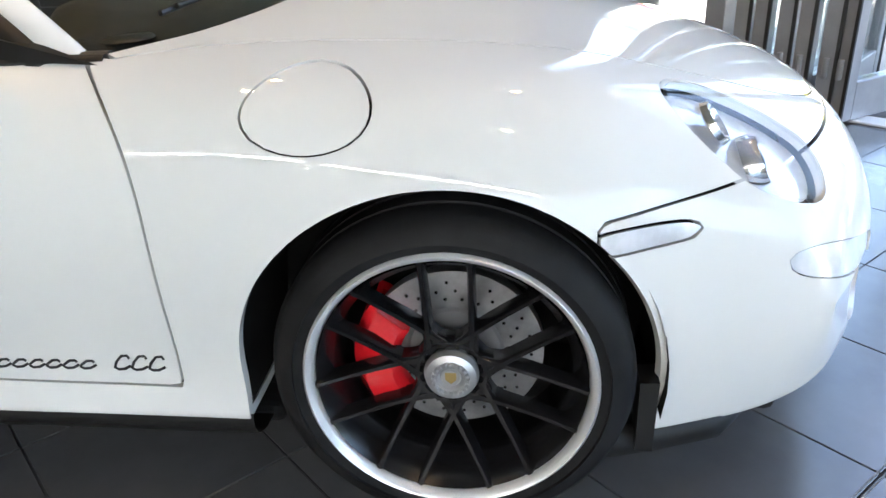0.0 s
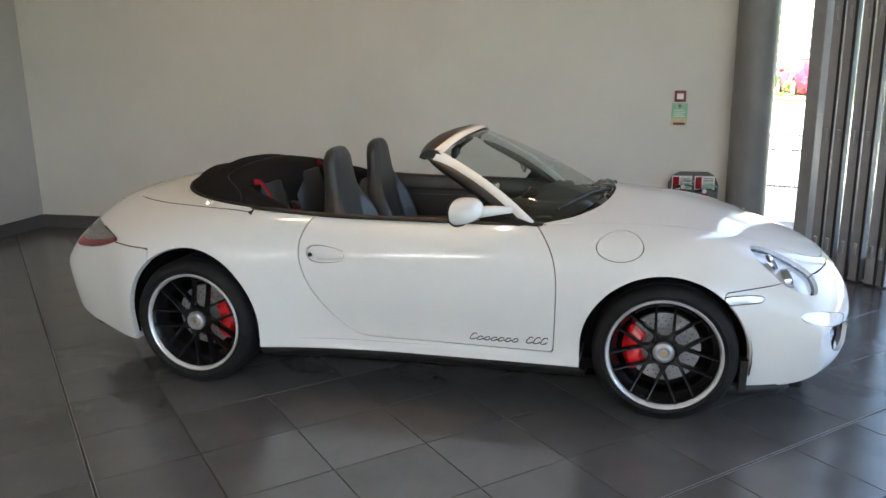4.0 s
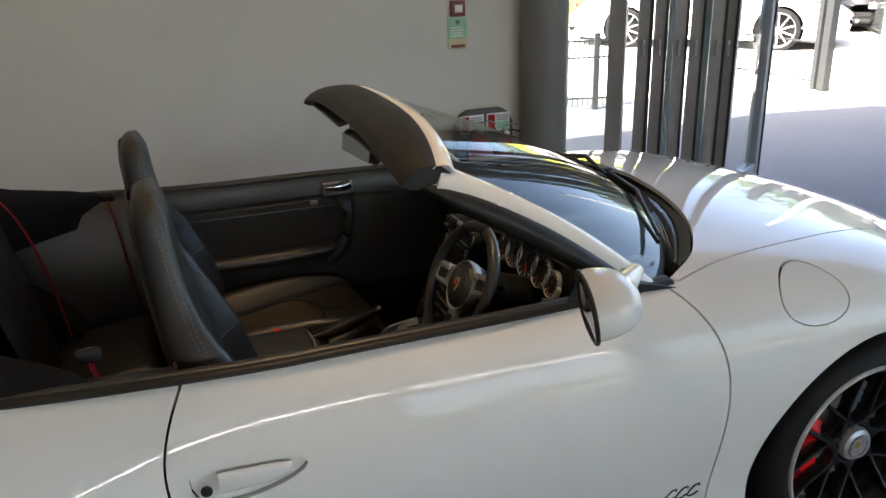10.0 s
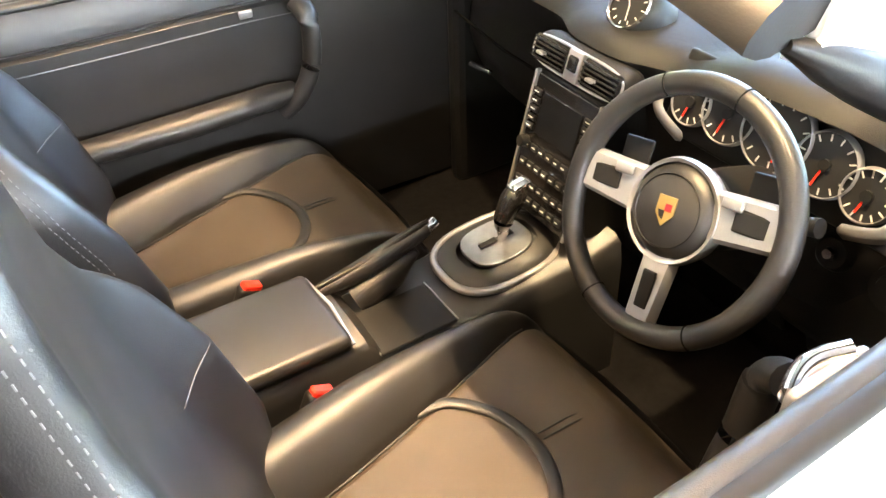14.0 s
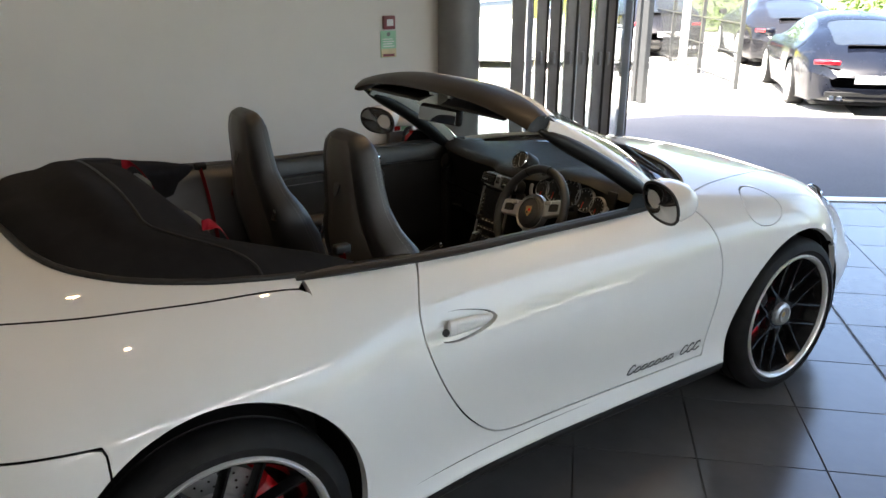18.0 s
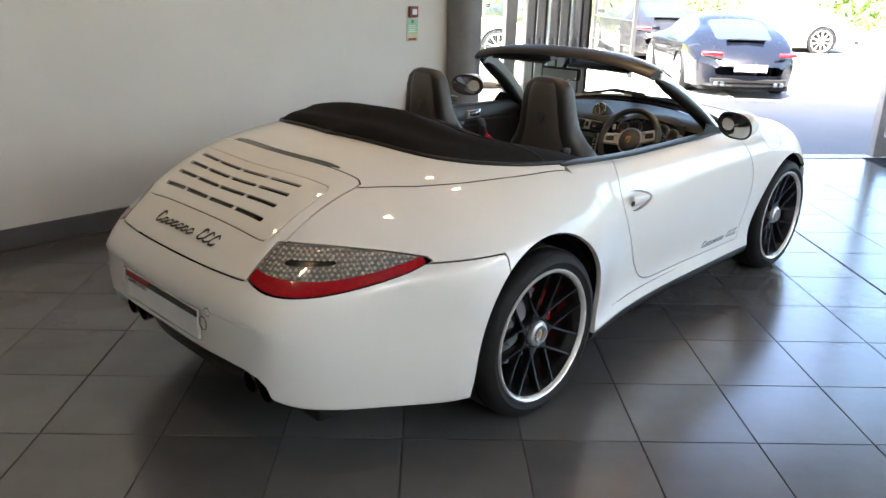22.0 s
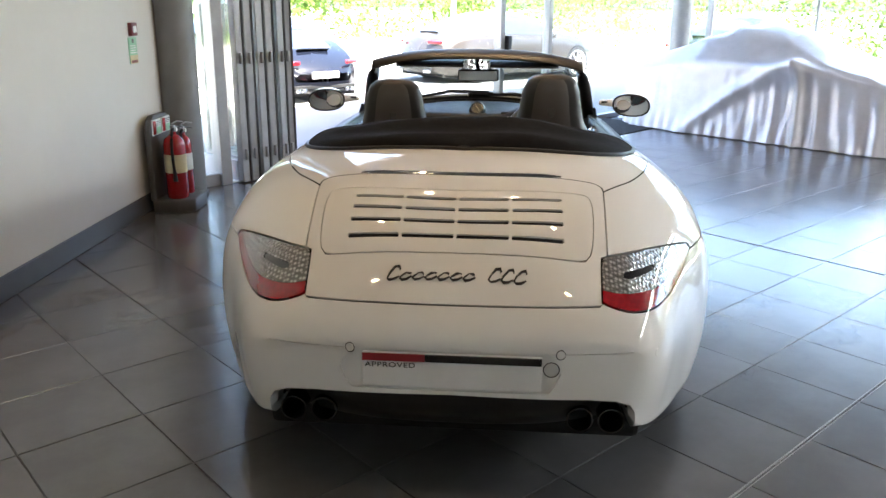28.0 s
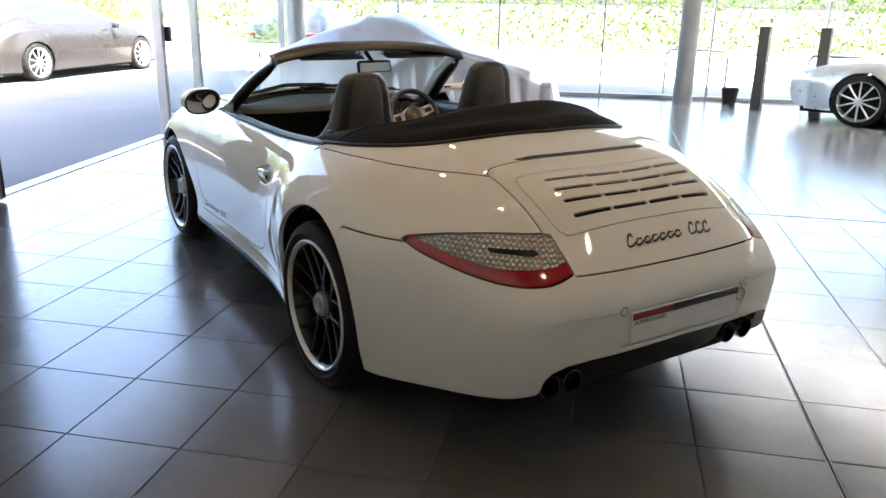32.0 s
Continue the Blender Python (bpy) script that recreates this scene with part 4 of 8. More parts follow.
db = box(0.03, 0.002, 0.03, None, 0.0)
db.to_mesh(dot)
db.free()
dot.materials.append(SIGNW)
for base, dirv, s0, s1, par in ((CORNER, SD, 0.1, SL - 0.1, south), (P1, FD, 1.0, 5.35, front)):
    n = int((s1 - s0) / 0.095)
    for k in range(n):
        o = new("safety_dot", dot)
        o.parent = par
        p = base + dirv * (s0 + 0.095 * k)
        o.matrix_basis = Matrix.Translation((p.x, p.y, 1.50)) @ Matrix.Rotation(math.atan2(dirv.y, dirv.x), 4, "Z") @ Matrix.Translation((0, -0.009, 0))

for nm, c, r, lab in (("column", (4.72, -7.98), 0.15, "round grey steel column before the glazing"), ("column", (7.55, -2.68), 0.14, "round grey steel column at the shopfront")):
    col = empty(nm, lab, "column", kind="structure")
    part("shaft", cyl(r, 3.5, 40, Matrix.Translation((*c, 1.75))), COLUMNP if c[1] < -5 else FRAME, col, smooth=40)
mt = [fpt(-0.15, -0.06), fpt(2.3, -0.06), fpt(2.3, -1.0), fpt(0.30, -1.0), fpt(-0.15, -0.7)]
tagged(part("entrance_mat", prism([(p.x, p.y) for p in mt][::-1], 0.008, Matrix.Translation((0, 0, 0.001)), 0.003), MATDK), "charcoal ribbed entrance mat lying inside the glass door", "mat")

# fire point by the column, with call point and sign above
wall_y = lambda x: 2.32 + (2.46 - 2.32) * (x + 4.95) / 6.65
cpnt = empty("fire_alarm_point", "maroon fire alarm call point on the wall", "alarm", m=Matrix.Translation((1.262, wall_y(1.26) - 0.001, 1.305)))
part("case", bx(-0.045, 0.045, -0.03, 0.0, -0.045, 0.045, 0.006), SIGNR, cpnt, smooth=40)
part("window", bx(-0.025, 0.025, -0.034, -0.029, -0.022, 0.022, 0.002), SIGNW, cpnt)
sign = empty("fire_action_sign", "green and sand fire action sign on the wall", "sign", m=Matrix.Translation((1.262, wall_y(1.26) - 0.001, 1.165)))
part("plate", bx(-0.062, 0.062, -0.006, 0.0, -0.095, 0.085, 0.002), SIGNG, sign)
part("band", bx(-0.060, 0.060, -0.008, -0.0055, -0.093, -0.035), SIGNY, sign)
part("band", bx(-0.045, 0.045, -0.009, -0.0055, -0.088, -0.07), SIGNR, sign)
for k in range(4):
    part("text_bar", bx(-0.045, 0.045 - 0.012 * (k % 2), -0.008, -0.0055, -0.022 + 0.016 * k, -0.016 + 0.016 * k), SIGNW, sign)
part("emblem_bar", cyl(0.014, 0.003, 20, Matrix.Translation((0, -0.008, 0.062)) @ Matrix.Rotation(math.pi / 2, 4, "X")), COLUMNP, sign)

stand = empty("extinguisher_stand", "dark grey plastic fire extinguisher stand on the floor", "stand", m=pose(1.40, 2.245, 0, 0, 0, 1.5))
GREYP = mat("stand_plastic", (0.075, 0.073, 0.07), 0.5, var=0.1, bump=0.2, bscale=300)
out = [(-0.20, 0.145), (-0.20, -0.05), (-0.13, -0.15), (0.13, -0.15), (0.20, -0.05), (0.20, 0.145)]
part("base", prism(out, 0.10, None, 0.012), GREYP, stand, smooth=50)
bk = [(-0.195, 0.0), (0.195, 0.0), (0.195, 0.52), (0.165, 0.585), (0.11, 0.615), (-0.11, 0.615), (-0.165, 0.585), (-0.195, 0.52)]
part("back_board", prism(bk, 0.045, Matrix.Translation((0, 0.16, 0.09)) @ Matrix.Rotation(math.pi / 2, 4, "X"), 0.008), GREYP, stand, smooth=50)
for s in (-1, 1):
    lb = part("label_card", bx(s * 0.088 - 0.078, s * 0.088 + 0.078, 0.106, 0.1135, 0.565, 0.675, 0.001), SIGNW, stand, "white card with red and green bars")
    part("label_red", bx(s * 0.088 - 0.070, s * 0.088 - 0.022, 0.103, 0.107, 0.572, 0.668), EXTRED, lb)
    part("label_green", bx(s * 0.088 - 0.012, s * 0.088 + 0.070, 0.103, 0.107, 0.572, 0.620), SIGNG, lb)
    for k in range(3):
        part("text_bar", bx(s * 0.088 - 0.012, s * 0.088 + 0.066, 0.103, 0.107, 0.628 + 0.013 * k, 0.634 + 0.013 * k), COLUMNP, lb)


def extinguisher(x, y, h, r, lab):
    e = empty("fire_extinguisher", lab, "fire extinguisher", "fire extinguishers", Matrix.Translation((x, y, 0.100)))
    part("cylinder", lathe([(0.0, 0.0), (r * 0.9, 0.0), (r, 0.012), (r, h - 0.06), (r * 0.86, h - 0.025), (r * 0.5, h), (0.022, h + 0.012), (0.022, h + 0.03), (0.0, h + 0.03)], 36, axis="z"), EXTRED, e, smooth=50)
    part("label", lathe([(r + 0.0008, h * 0.42), (r + 0.0012, h * 0.43), (r + 0.0012, h * 0.70), (r + 0.0008, h * 0.71)], 36, axis="z"), SIGNY if r > 0.07 else SIGNW, e)
    part("valve", cyl(0.02, 0.05, 20, Matrix.Translation((0, 0, h + 0.05)), bevel=0.004), STEEL, e, smooth=40)
    part("lever", tube([(-0.02, 0, h + 0.085), (0.04, -0.02, h + 0.10), (0.09, -0.04, h + 0.088)], 0.009, 8, flat=0.6), STEEL, e, smooth=60)
    part("carry_grip", tube([(-0.01, 0, h + 0.06), (0.04, -0.02, h + 0.062), (0.085, -0.04, h + 0.05)], 0.008, 8, flat=0.6), TRIM, e, smooth=60)
    part("gauge", cyl(0.016, 0.012, 20, Matrix.Translation((0, -0.024, h + 0.045)) @ Matrix.Rotation(math.pi / 2, 4, "X")), SIGNW, e)
    part("hose", tube(crv([(-0.02, -0.01, h + 0.05), (-0.07, -0.02, h + 0.03), (-r - 0.018, -0.02, h - 0.10), (-r - 0.014, -0.025, h * 0.45)], 8), 0.011, 10), RUBBER, e, smooth=60)
    part("nozzle", tube([(-r - 0.014, -0.025, h * 0.46), (-r - 0.012, -0.027, h * 0.30)], [0.013, 0.017], 10), TRIM, e, smooth=60)


extinguisher(1.315, 2.235, 0.46, 0.078, "large red fire extinguisher with cream label on its stand")
extinguisher(1.480, 2.235, 0.43, 0.060, "slim red fire extinguisher on its stand")

# lamps that the ceiling carries
GLOWW = glow("warm_lamp_face", WARM, 22.0)
GLOWC = glow("light_panel_face", (1.0, 0.98, 0.95), 4.2)
first = None
for x, y in SPOTS:
    if first is None:
        first = empty("ceiling_spotlight", "small round recessed ceiling spotlight, lit warm", "spotlight", "ceiling spotlights", Matrix.Translation((x, y, 3.496)))
        part("bezel", lathe([(0.048, -0.012), (0.062, -0.014), (0.070, -0.004), (0.070, 0.01)], 32, axis="z"), SILVER, first, smooth=40)
        lf = part("lamp_face", lathe([(0.0, -0.004), (0.046, -0.004), (0.048, -0.001)], 24, axis="z"), GLOWW, first)
        lf.visible_shadow = False
    else:
        copy_thing(first, Matrix.Translation((x, y, 3.496)))
first = None
for x, y in STRIPS:
    if first is None:
        first = empty("strip_light", "long flat white ceiling light panel", "ceiling light", "linear ceiling lights", Matrix.Translation((x, y, 3.46)))
        part("casing", bx(-0.70, 0.70, -0.16, 0.16, -0.0, 0.04, 0.006), SIGNW, first)
        lf = part("diffuser", bx(-0.675, 0.675, -0.14, 0.14, -0.014, -0.001, 0.004), GLOWC, first)
        lf.visible_shadow = False
    else:
        copy_thing(first, Matrix.Translation((x, y, 3.46)))


# ---- wheels and brakes ----
def build_wheel(name, R, W, rim, side_y, offs, label):
    """A wheel about the origin, its outer face towards -y. R: tyre radius, W: width, rim: lip radius."""
    w = empty(name, label, "wheel")
    h = W / 2
    tyre = lathe([(rim - 0.012, -h + 0.012), (rim + 0.004, -h + 0.004), (rim + 0.016, -h), (R - 0.045, -h - 0.006), (R - 0.022, -h + 0.002), (R - 0.008, -h + 0.016), (R, -h + 0.036),
                  (R, -h + 0.060), (R - 0.007, -h + 0.062), (R - 0.007, -h + 0.070), (R, -h + 0.072), (R, -0.006), (R - 0.007, -0.005), (R - 0.007, 0.005), (R, 0.006),
                  (R, h - 0.072), (R - 0.007, h - 0.070), (R - 0.007, h - 0.062), (R, h - 0.060), (R, h - 0.03), (R - 0.02, h), (rim, h), (rim - 0.012, h - 0.012)], 72)
    part("tyre", tyre, RUBBER, w, "low-profile black tyre", smooth=35)
    lip = lathe([(rim - 0.017, -h + 0.012), (rim - 0.014, -h + 0.002), (rim - 0.006, -h - 0.003), (rim - 0.001, -h + 0.002), (rim - 0.002, -h + 0.014), (rim - 0.02, -h + 0.02)], 72, closed=True)
    part("rim_lip", lip, ALLOY, w, "polished alloy rim edge", smooth=50)
    barrel = lathe([(rim - 0.022, -h + 0.012), (rim - 0.045, -h + 0.05), (rim - 0.05, 0.0), (rim - 0.035, h - 0.02), (rim - 0.014, h - 0.01)], 72)
    part("barrel", barrel, SATINB, w, "black inner rim", smooth=40)
    yo = -h + offs                    # outer plane of the hub
    pad = lathe([(0.0, yo + 0.02), (0.050, yo + 0.02), (0.058, yo + 0.004), (0.064, yo + 0.003), (0.069, yo + 0.010), (0.071, yo + 0.040), (0.0, yo + 0.045)], 56)
    part("hub_plate", pad, SATINB, w, smooth=35)
    for k in range(7):
        # two parallel arms on either side of each open slot
        a0 = 2 * math.pi * k / 7
        ax, px = Vector((math.sin(a0), 0, math.cos(a0))), Vector((math.cos(a0), 0, -math.sin(a0)))
        for sgn in (-1, 1):
            rows = []
            for i in range(10):
                t = i / 9
                d = 0.0385 + 0.0035 * t
                r = 0.040 + (math.sqrt((rim - 0.020) ** 2 - d * d) - 0.040) * t
                wd = 0.0075 - 0.0020 * t + 0.016 * max(0, 0.22 - t) + 0.014 * max(0, t - 0.86)
                y0 = yo + 0.004 + (-h + 0.010 - yo - 0.004) * t ** 1.7
                c = ax * r + px * (sgn * d)
                rows.append([(p.x, y0 + v, p.z) for u, v in ((-1, 0.036), (-1, 0.006), (-0.55, 0.0), (0.55, 0.0), (1, 0.006), (1, 0.036)) for p in [c + px * (wd * u)]])
            part("spoke", loft(rows, close_v=True, cap=True), SATINB, w, smooth=40)
        # the web where the arms of neighbouring slots meet
        b = a0 + math.pi / 7
        bxv, byv = Vector((math.sin(b), 0, math.cos(b))), Vector((math.cos(b), 0, -math.sin(b)))
        web = [[(p.x, yo + 0.005 + dy + 0.10 * max(0, r - 0.07), p.z) for r, q in ((0.058, 0.026), (0.078, 0.015), (0.094, 0.009), (0.106, 0.013), (0.106, -0.013), (0.094, -0.009), (0.078, -0.015), (0.058, -0.026)) for p in [bxv * r + byv * q]] for dy in (0.0, 0.034)]
        part("web", loft(web, close_v=True, cap=True), SATINB, w, smooth=30)
    lock = lathe([(0.0, yo - 0.004), (0.020, yo - 0.006), (0.024, yo - 0.012), (0.036, yo - 0.013), (0.046, yo - 0.008), (0.050, yo + 0.004), (0.046, yo + 0.02)], 40)
    cap = part("centre_lock", lock, SILVER, w, "silver centre lock nut", smooth=30)
    for k in range(20):
        a = 2 * math.pi * k / 20
        t = box(0.007, 0.010, 0.008, Matrix.Translation((0.031 * math.cos(a), yo - 0.016, 0.031 * math.sin(a))) @ Matrix.Rotation(-a, 4, "Y"), 0.0012, 1)
        part("tooth", t, SILVER, cap)
    part("emblem", lathe([(0.0, yo - 0.010), (0.016, yo - 0.010), (0.018, yo - 0.007)], 24), SILVER, cap, smooth=40)
    part("emblem_shield", prism([(-0.010, 0.011), (0.010, 0.011), (0.010, -0.003), (0.0, -0.012), (-0.010, -0.003)], 0.002,
                                pose(0, yo - 0.0095, 0, 90, 0, 0)), GOLD, cap, "gold shield emblem")
    return w, yo


def brake(x, y, z, rd, s, back):
    """Drilled disc and red caliper, fixed to the car inside a wheel; s: flank sign; back: side of the caliper."""
    b = empty("brake", "drilled steel brake disc with red caliper", "brake", m=Matrix.Translation((x, y, z)))
    b.parent = car
    del b["category"]
    d = lathe([(0.09, -0.014), (rd, -0.014), (rd, 0.014), (0.09, 0.014)], 64, closed=True)
    disc = part("brake_disc", d, STEEL, b, smooth=30)
    part("disc_bell", lathe([(0.0, s * 0.02), (0.085, s * 0.02), (0.092, s * 0.012), (0.092, -s * 0.02)], 40), SILVER, b, smooth=30)
    hm = SATINB
    bm = bmesh.new()
    for k in range(22):
        for j, rr in enumerate((0.108, 0.125, 0.142)):
            if rr > rd - 0.012:
                continue
            a = 2 * math.pi * (k / 22 + 0.018 * j)
            bmesh.ops.create_cone(bm, cap_ends=True, segments=8, radius1=0.0032, radius2=0.0032, depth=0.031,
                                  matrix=Matrix.Translation((rr * math.cos(a), 0, rr * math.sin(a))) @ Matrix.Rotation(math.pi / 2, 4, "X"))
    hb = part("drill_holes", bm, hm, b)
    hb["kind"] = "stuff"
    rows = []
    for i in range(13):
        a = math.radians(-38 + 76 * i / 12)
        ring = []
        f = 1 - 0.10 * abs(i - 6) / 6
        bul = 0.010 * (1 if i in (2, 3, 4, 8, 9, 10) else 0)
        for rr, yy in ((0.100, 0.03), (0.100, 0.052), (0.115, 0.062 + bul), (rd + 0.002, 0.060 + bul), (rd + 0.022 * f, 0.045), (rd + 0.022 * f, -0.045), (rd, -0.055), (0.105, -0.05), (0.105, -0.03), (rd + 0.008, -0.025), (rd + 0.008, 0.025)):
            ring.append((back * rr * math.cos(a), s * yy, rr * math.sin(a)))
        rows.append(ring)
    part("caliper", loft(rows, close_v=True, cap=True), RED, b, "red multi-piston caliper", smooth=40)
    return b


FW = (1.175, 0.688, 0.323)
RW = (-1.170, 0.752, 0.331)
wf, yo = build_wheel("wheel", 0.324, 0.236, 0.262, -1, 0.040, "black seven-pair spoke alloy wheel with silver rim edge")
wr, yo2 = build_wheel("wheel", 0.331, 0.288, 0.262, -1, 0.036, "wide black seven-pair spoke alloy wheel with silver rim edge")
for w in (wf, wr):
    del w["category"]
    w.parent = car
flip = Matrix.Rotation(math.pi, 4, "Z")
wf.matrix_basis = Matrix.Translation((FW[0], -FW[1], FW[2]))
copy_thing(wf, Matrix.Translation(FW) @ flip)
wr.matrix_basis = Matrix.Translation((RW[0], -RW[1], RW[2])) @ Matrix.Rotation(math.radians(14), 4, "Y")
copy_thing(wr, Matrix.Translation(RW) @ flip @ Matrix.Rotation(math.radians(33), 4, "Y"))
for s in (-1, 1):
    brake(FW[0], s * (FW[1] - 0.02), FW[2], 0.165, s, -1)
    brake(RW[0], s * (RW[1] - 0.02), RW[2], 0.160, s, 1)
    # dark arch liners
    for (ax, az, ar), wd in ((FA, 0.83), (RA, 0.90)):
        rows = []
        for i in range(25):
            a = math.radians(-12 + 204 * i / 24)
            rows.append([(ax + (ar + 0.012) * math.cos(a), s * y, max(0.12, az + (ar + 0.012) * math.sin(a))) for y in (wd - 0.06, 0.42)])
        part("arch_liner", loft(rows), UNDER, car, smooth=60)
        part("arch_wall", prism([(ax + 0.38 * math.cos(math.radians(q)), az + 0.38 * math.sin(math.radians(q))) for q in range(-30, 211, 15)], 0.02,
                                Matrix.Translation((0, s * 0.45, 0)) @ Matrix.Rotation(math.pi / 2, 4, "X")), UNDER, car)
# flat floor of the car
part("underbody", bx(-1.95, 1.80, -0.60, 0.60, 0.135, 0.20, 0.02), UNDER, car)
part("underbody", bx(-0.82, 0.82, -0.68, 0.68, 0.13, 0.175, 0.015), UNDER, car)


# ---- outer fittings of the car ----
def screen_edge(x0, z0, xc, zc, a, n=28, e=2.2):
    """A bowed cross-car line: centre at (xc, zc), ends at (x0, z0) with half width a."""
    out = []
    for i in range(n + 1):
        y = a * math.sin(math.pi / 2 * (2 * i / n - 1))
        k = abs(y / a) ** e
        out.append(Vector((xc + (x0 - xc) * k, y, zc + (z0 - zc) * k)))
    return out


lowe = screen_edge(0.590, 0.838, 0.845, 0.925, 0.640)
tope = screen_edge(0.060, 1.190, 0.103, 1.250, 0.520, e=3.0)
rows = []
for i in range(len(lowe)):
    a, b = lowe[i], tope[i]
    rows.append([a.lerp(b, t) + Vector((0.035, 0, 0.03)) * math.sin(math.pi * t) * 0.6 for t in [k / 14 for k in range(15)]])
screen = empty("windscreen", "raked windscreen with white pillars and black header", "windscreen")
screen.parent = car
del screen["category"]
gl = part("screen_glass", loft(rows), SCREENGLASS, screen, "faintly tinted clear glass", smooth=60)
# pillars and header: one white frame bar along the sides and top
for s in (-1, 1):
    side = rows[-1] if s > 0 else rows[0]
    path = [Vector((0.655, s * 0.672, 0.805))] + [p + Vector((0.0, s * 0.022, 0.0)) for p in side]
    rr = []
    for i, p in enumerate(path):
        t = i / (len(path) - 1)
        d = (path[min(i + 1, len(path) - 1)] - path[max(i - 1, 0)]).normalized()
        n = d.cross(Vector((0, s, 0))).normalized() * (1 if s > 0 else -1)
        n = Vector((n.x, 0, n.z)).normalized()
        if n.z < 0:
            n = -n
        o = Vector((0, s, 0))
        w, h = 0.030 + 0.004 * t, 0.024 + 0.016 * t
        ring = [p - o * 0.024 + n * 0.006, p - o * 0.012 + n * 0.012, p + o * 0.004 + n * 0.008, p + o * w * 0.6 - n * h * 0.3, p + o * w * 0.78 - n * h, p + o * w * 0.62 - n * (h + 0.016),
                p + o * 0.0 - n * (h + 0.018), p - o * 0.022 - n * 0.012]
        rr.append(ring)
    part("pillar", loft(rr, close_v=True, cap=True), WHITE, screen, "white windscreen pillar", smooth=50)
    inn = []
    for i, p in enumerate(path):
        t = i / (len(path) - 1)
        q = p + Vector((-0.030 - 0.012 * t, s * 0.012, -0.036 + 0.004 * t))
        inn.append(q)
    part("pillar_trim", tube(inn, [(0.030 + 0.006 * math.sin(math.pi * i / (len(inn) - 1))) * (1.0, 0.92, 0.70, 0.25)[max(0, i - len(inn) + 4)] for i in range(len(inn))], 12, flat=0.8), TRIM, screen, "black pillar trim and seal", smooth=60)
hd = []
for i, p in enumerate(tope):
    y = p.y / 0.52
    q = Vector((p.x, p.y * 1.075, p.z))
    f = 1 - 0.25 * abs(y) ** 4
    prof = [(0.028, -0.004), (0.018, 0.009), (0.004, 0.0125), (-0.012, 0.013), (-0.022, 0.006)]
    hd.append([Vector((q.x + u, q.y, q.z + w)) for u, w in prof])
part("header", loft(hd), WHITE, screen, "white painted screen header", smooth=60)
hd2 = []
for i, p in enumerate(tope):
    y = p.y / 0.52
    q = Vector((p.x, p.y * 1.07, p.z))
    f = 1 - 0.42 * abs(y) ** 4
    prof = [(-0.014, 0.0135), (-0.05, 0.013), (-0.10 * f - 0.015, -0.001), (-0.118 * f - 0.02, -0.016), (-0.124 * f - 0.02, -0.026), (-0.110 * f - 0.012, -0.034), (-0.06, -0.036), (-0.01, -0.026), (0.018, -0.014), (0.02, -0.008)]
    hd2.append([Vector((q.x + u, q.y, q.z + w)) for u, w in prof])
part("header_lining", loft(hd2, close_v=True, cap=True), TRIM, screen, "black header lining with roof latch seal", smooth=60)
for s in (-1, 1):
    v = box(0.012, 0.36, 0.12, pose(0.033, s * 0.25, 1.193, 0, 76, 0) , 0.005, 2)
    part("sun_visor", v, LEATHER, screen, "folded black sun visor", smooth=40)
    part("visor_clip", bx(0.02, 0.05, s * 0.06 - 0.01, s * 0.06 + 0.01, 1.195, 1.21, 0.003), SILVER, screen)
part("rear_view_mirror", box(0.03, 0.22, 0.065, pose(0.02, -0.01, 1.132, 0, 8, 8), 0.014, 3), TRIM, screen, "black rear view mirror", smooth=50)
part("mirror_face", box(0.004, 0.20, 0.05, pose(0.003, -0.008, 1.130, 0, 8, 8), 0.0015, 1), MIRROR, screen)
part("mirror_stalk", tube([(0.03, -0.01, 1.15), (0.08, 0, 1.19), (0.11, 0, 1.21)], 0.012, 10), TRIM, screen, smooth=50)

# black cowl below the glass, with wipers
cow = []
for i, p in enumerate(lowe):
    y = p.y
    j = min(1, abs(y) / 0.66)
    edge = Vector((0.905 - 0.30 * j ** 2.6, y * 1.015, 0.932 - 0.078 * j ** 2.4))
    cow.append([p + Vector((-0.05, 0, -0.05)), p + Vector((0.006, 0, -0.012)), p.lerp(edge, 0.4) + Vector((0, 0, -0.022)), p.lerp(edge, 0.8) + Vector((0, 0, -0.018)), edge + Vector((0.01, 0, -0.006)), edge + Vector((0.02, 0, -0.03))])
part("cowl", loft(cow), GLOSSB, car, "black plastic cowl", smooth=50)
for s, (x0, y0, x1, y1) in ((1, (0.86, 0.06, 0.69, -0.50)), (-1, (0.87, 0.42, 0.80, -0.06))):
    z0 = 0.935 - 0.075 * (abs(y0) / 0.66) ** 2.4
    z1 = 0.950 - 0.075 * (abs(y1) / 0.66) ** 2.4
    w = part("wiper", tube([(x0, y0, z0), ((x0 + x1) / 2 + 0.01, (y0 + y1) / 2, (z0 + z1) / 2 + 0.035), (x1 - 0.02, y1, z1 + 0.02)], [0.010, 0.008, 0.005], 8), TRIM, car, "black wiper arm and blade", smooth=50)
    part("blade", tube([(x0 - 0.05, y0 - 0.02, z0 + 0.012), ((x0 + x1) / 2 - 0.03, (y0 + y1) / 2, (z0 + z1) / 2 + 0.03), (x1 - 0.04, y1 - 0.03, z1 + 0.012)], 0.006, 8), TRIM, w)
    part("spindle", cyl(0.014, 0.03, 16, Matrix.Translation((x0, y0, z0)), bevel=0.003), TRIM, w, smooth=40)

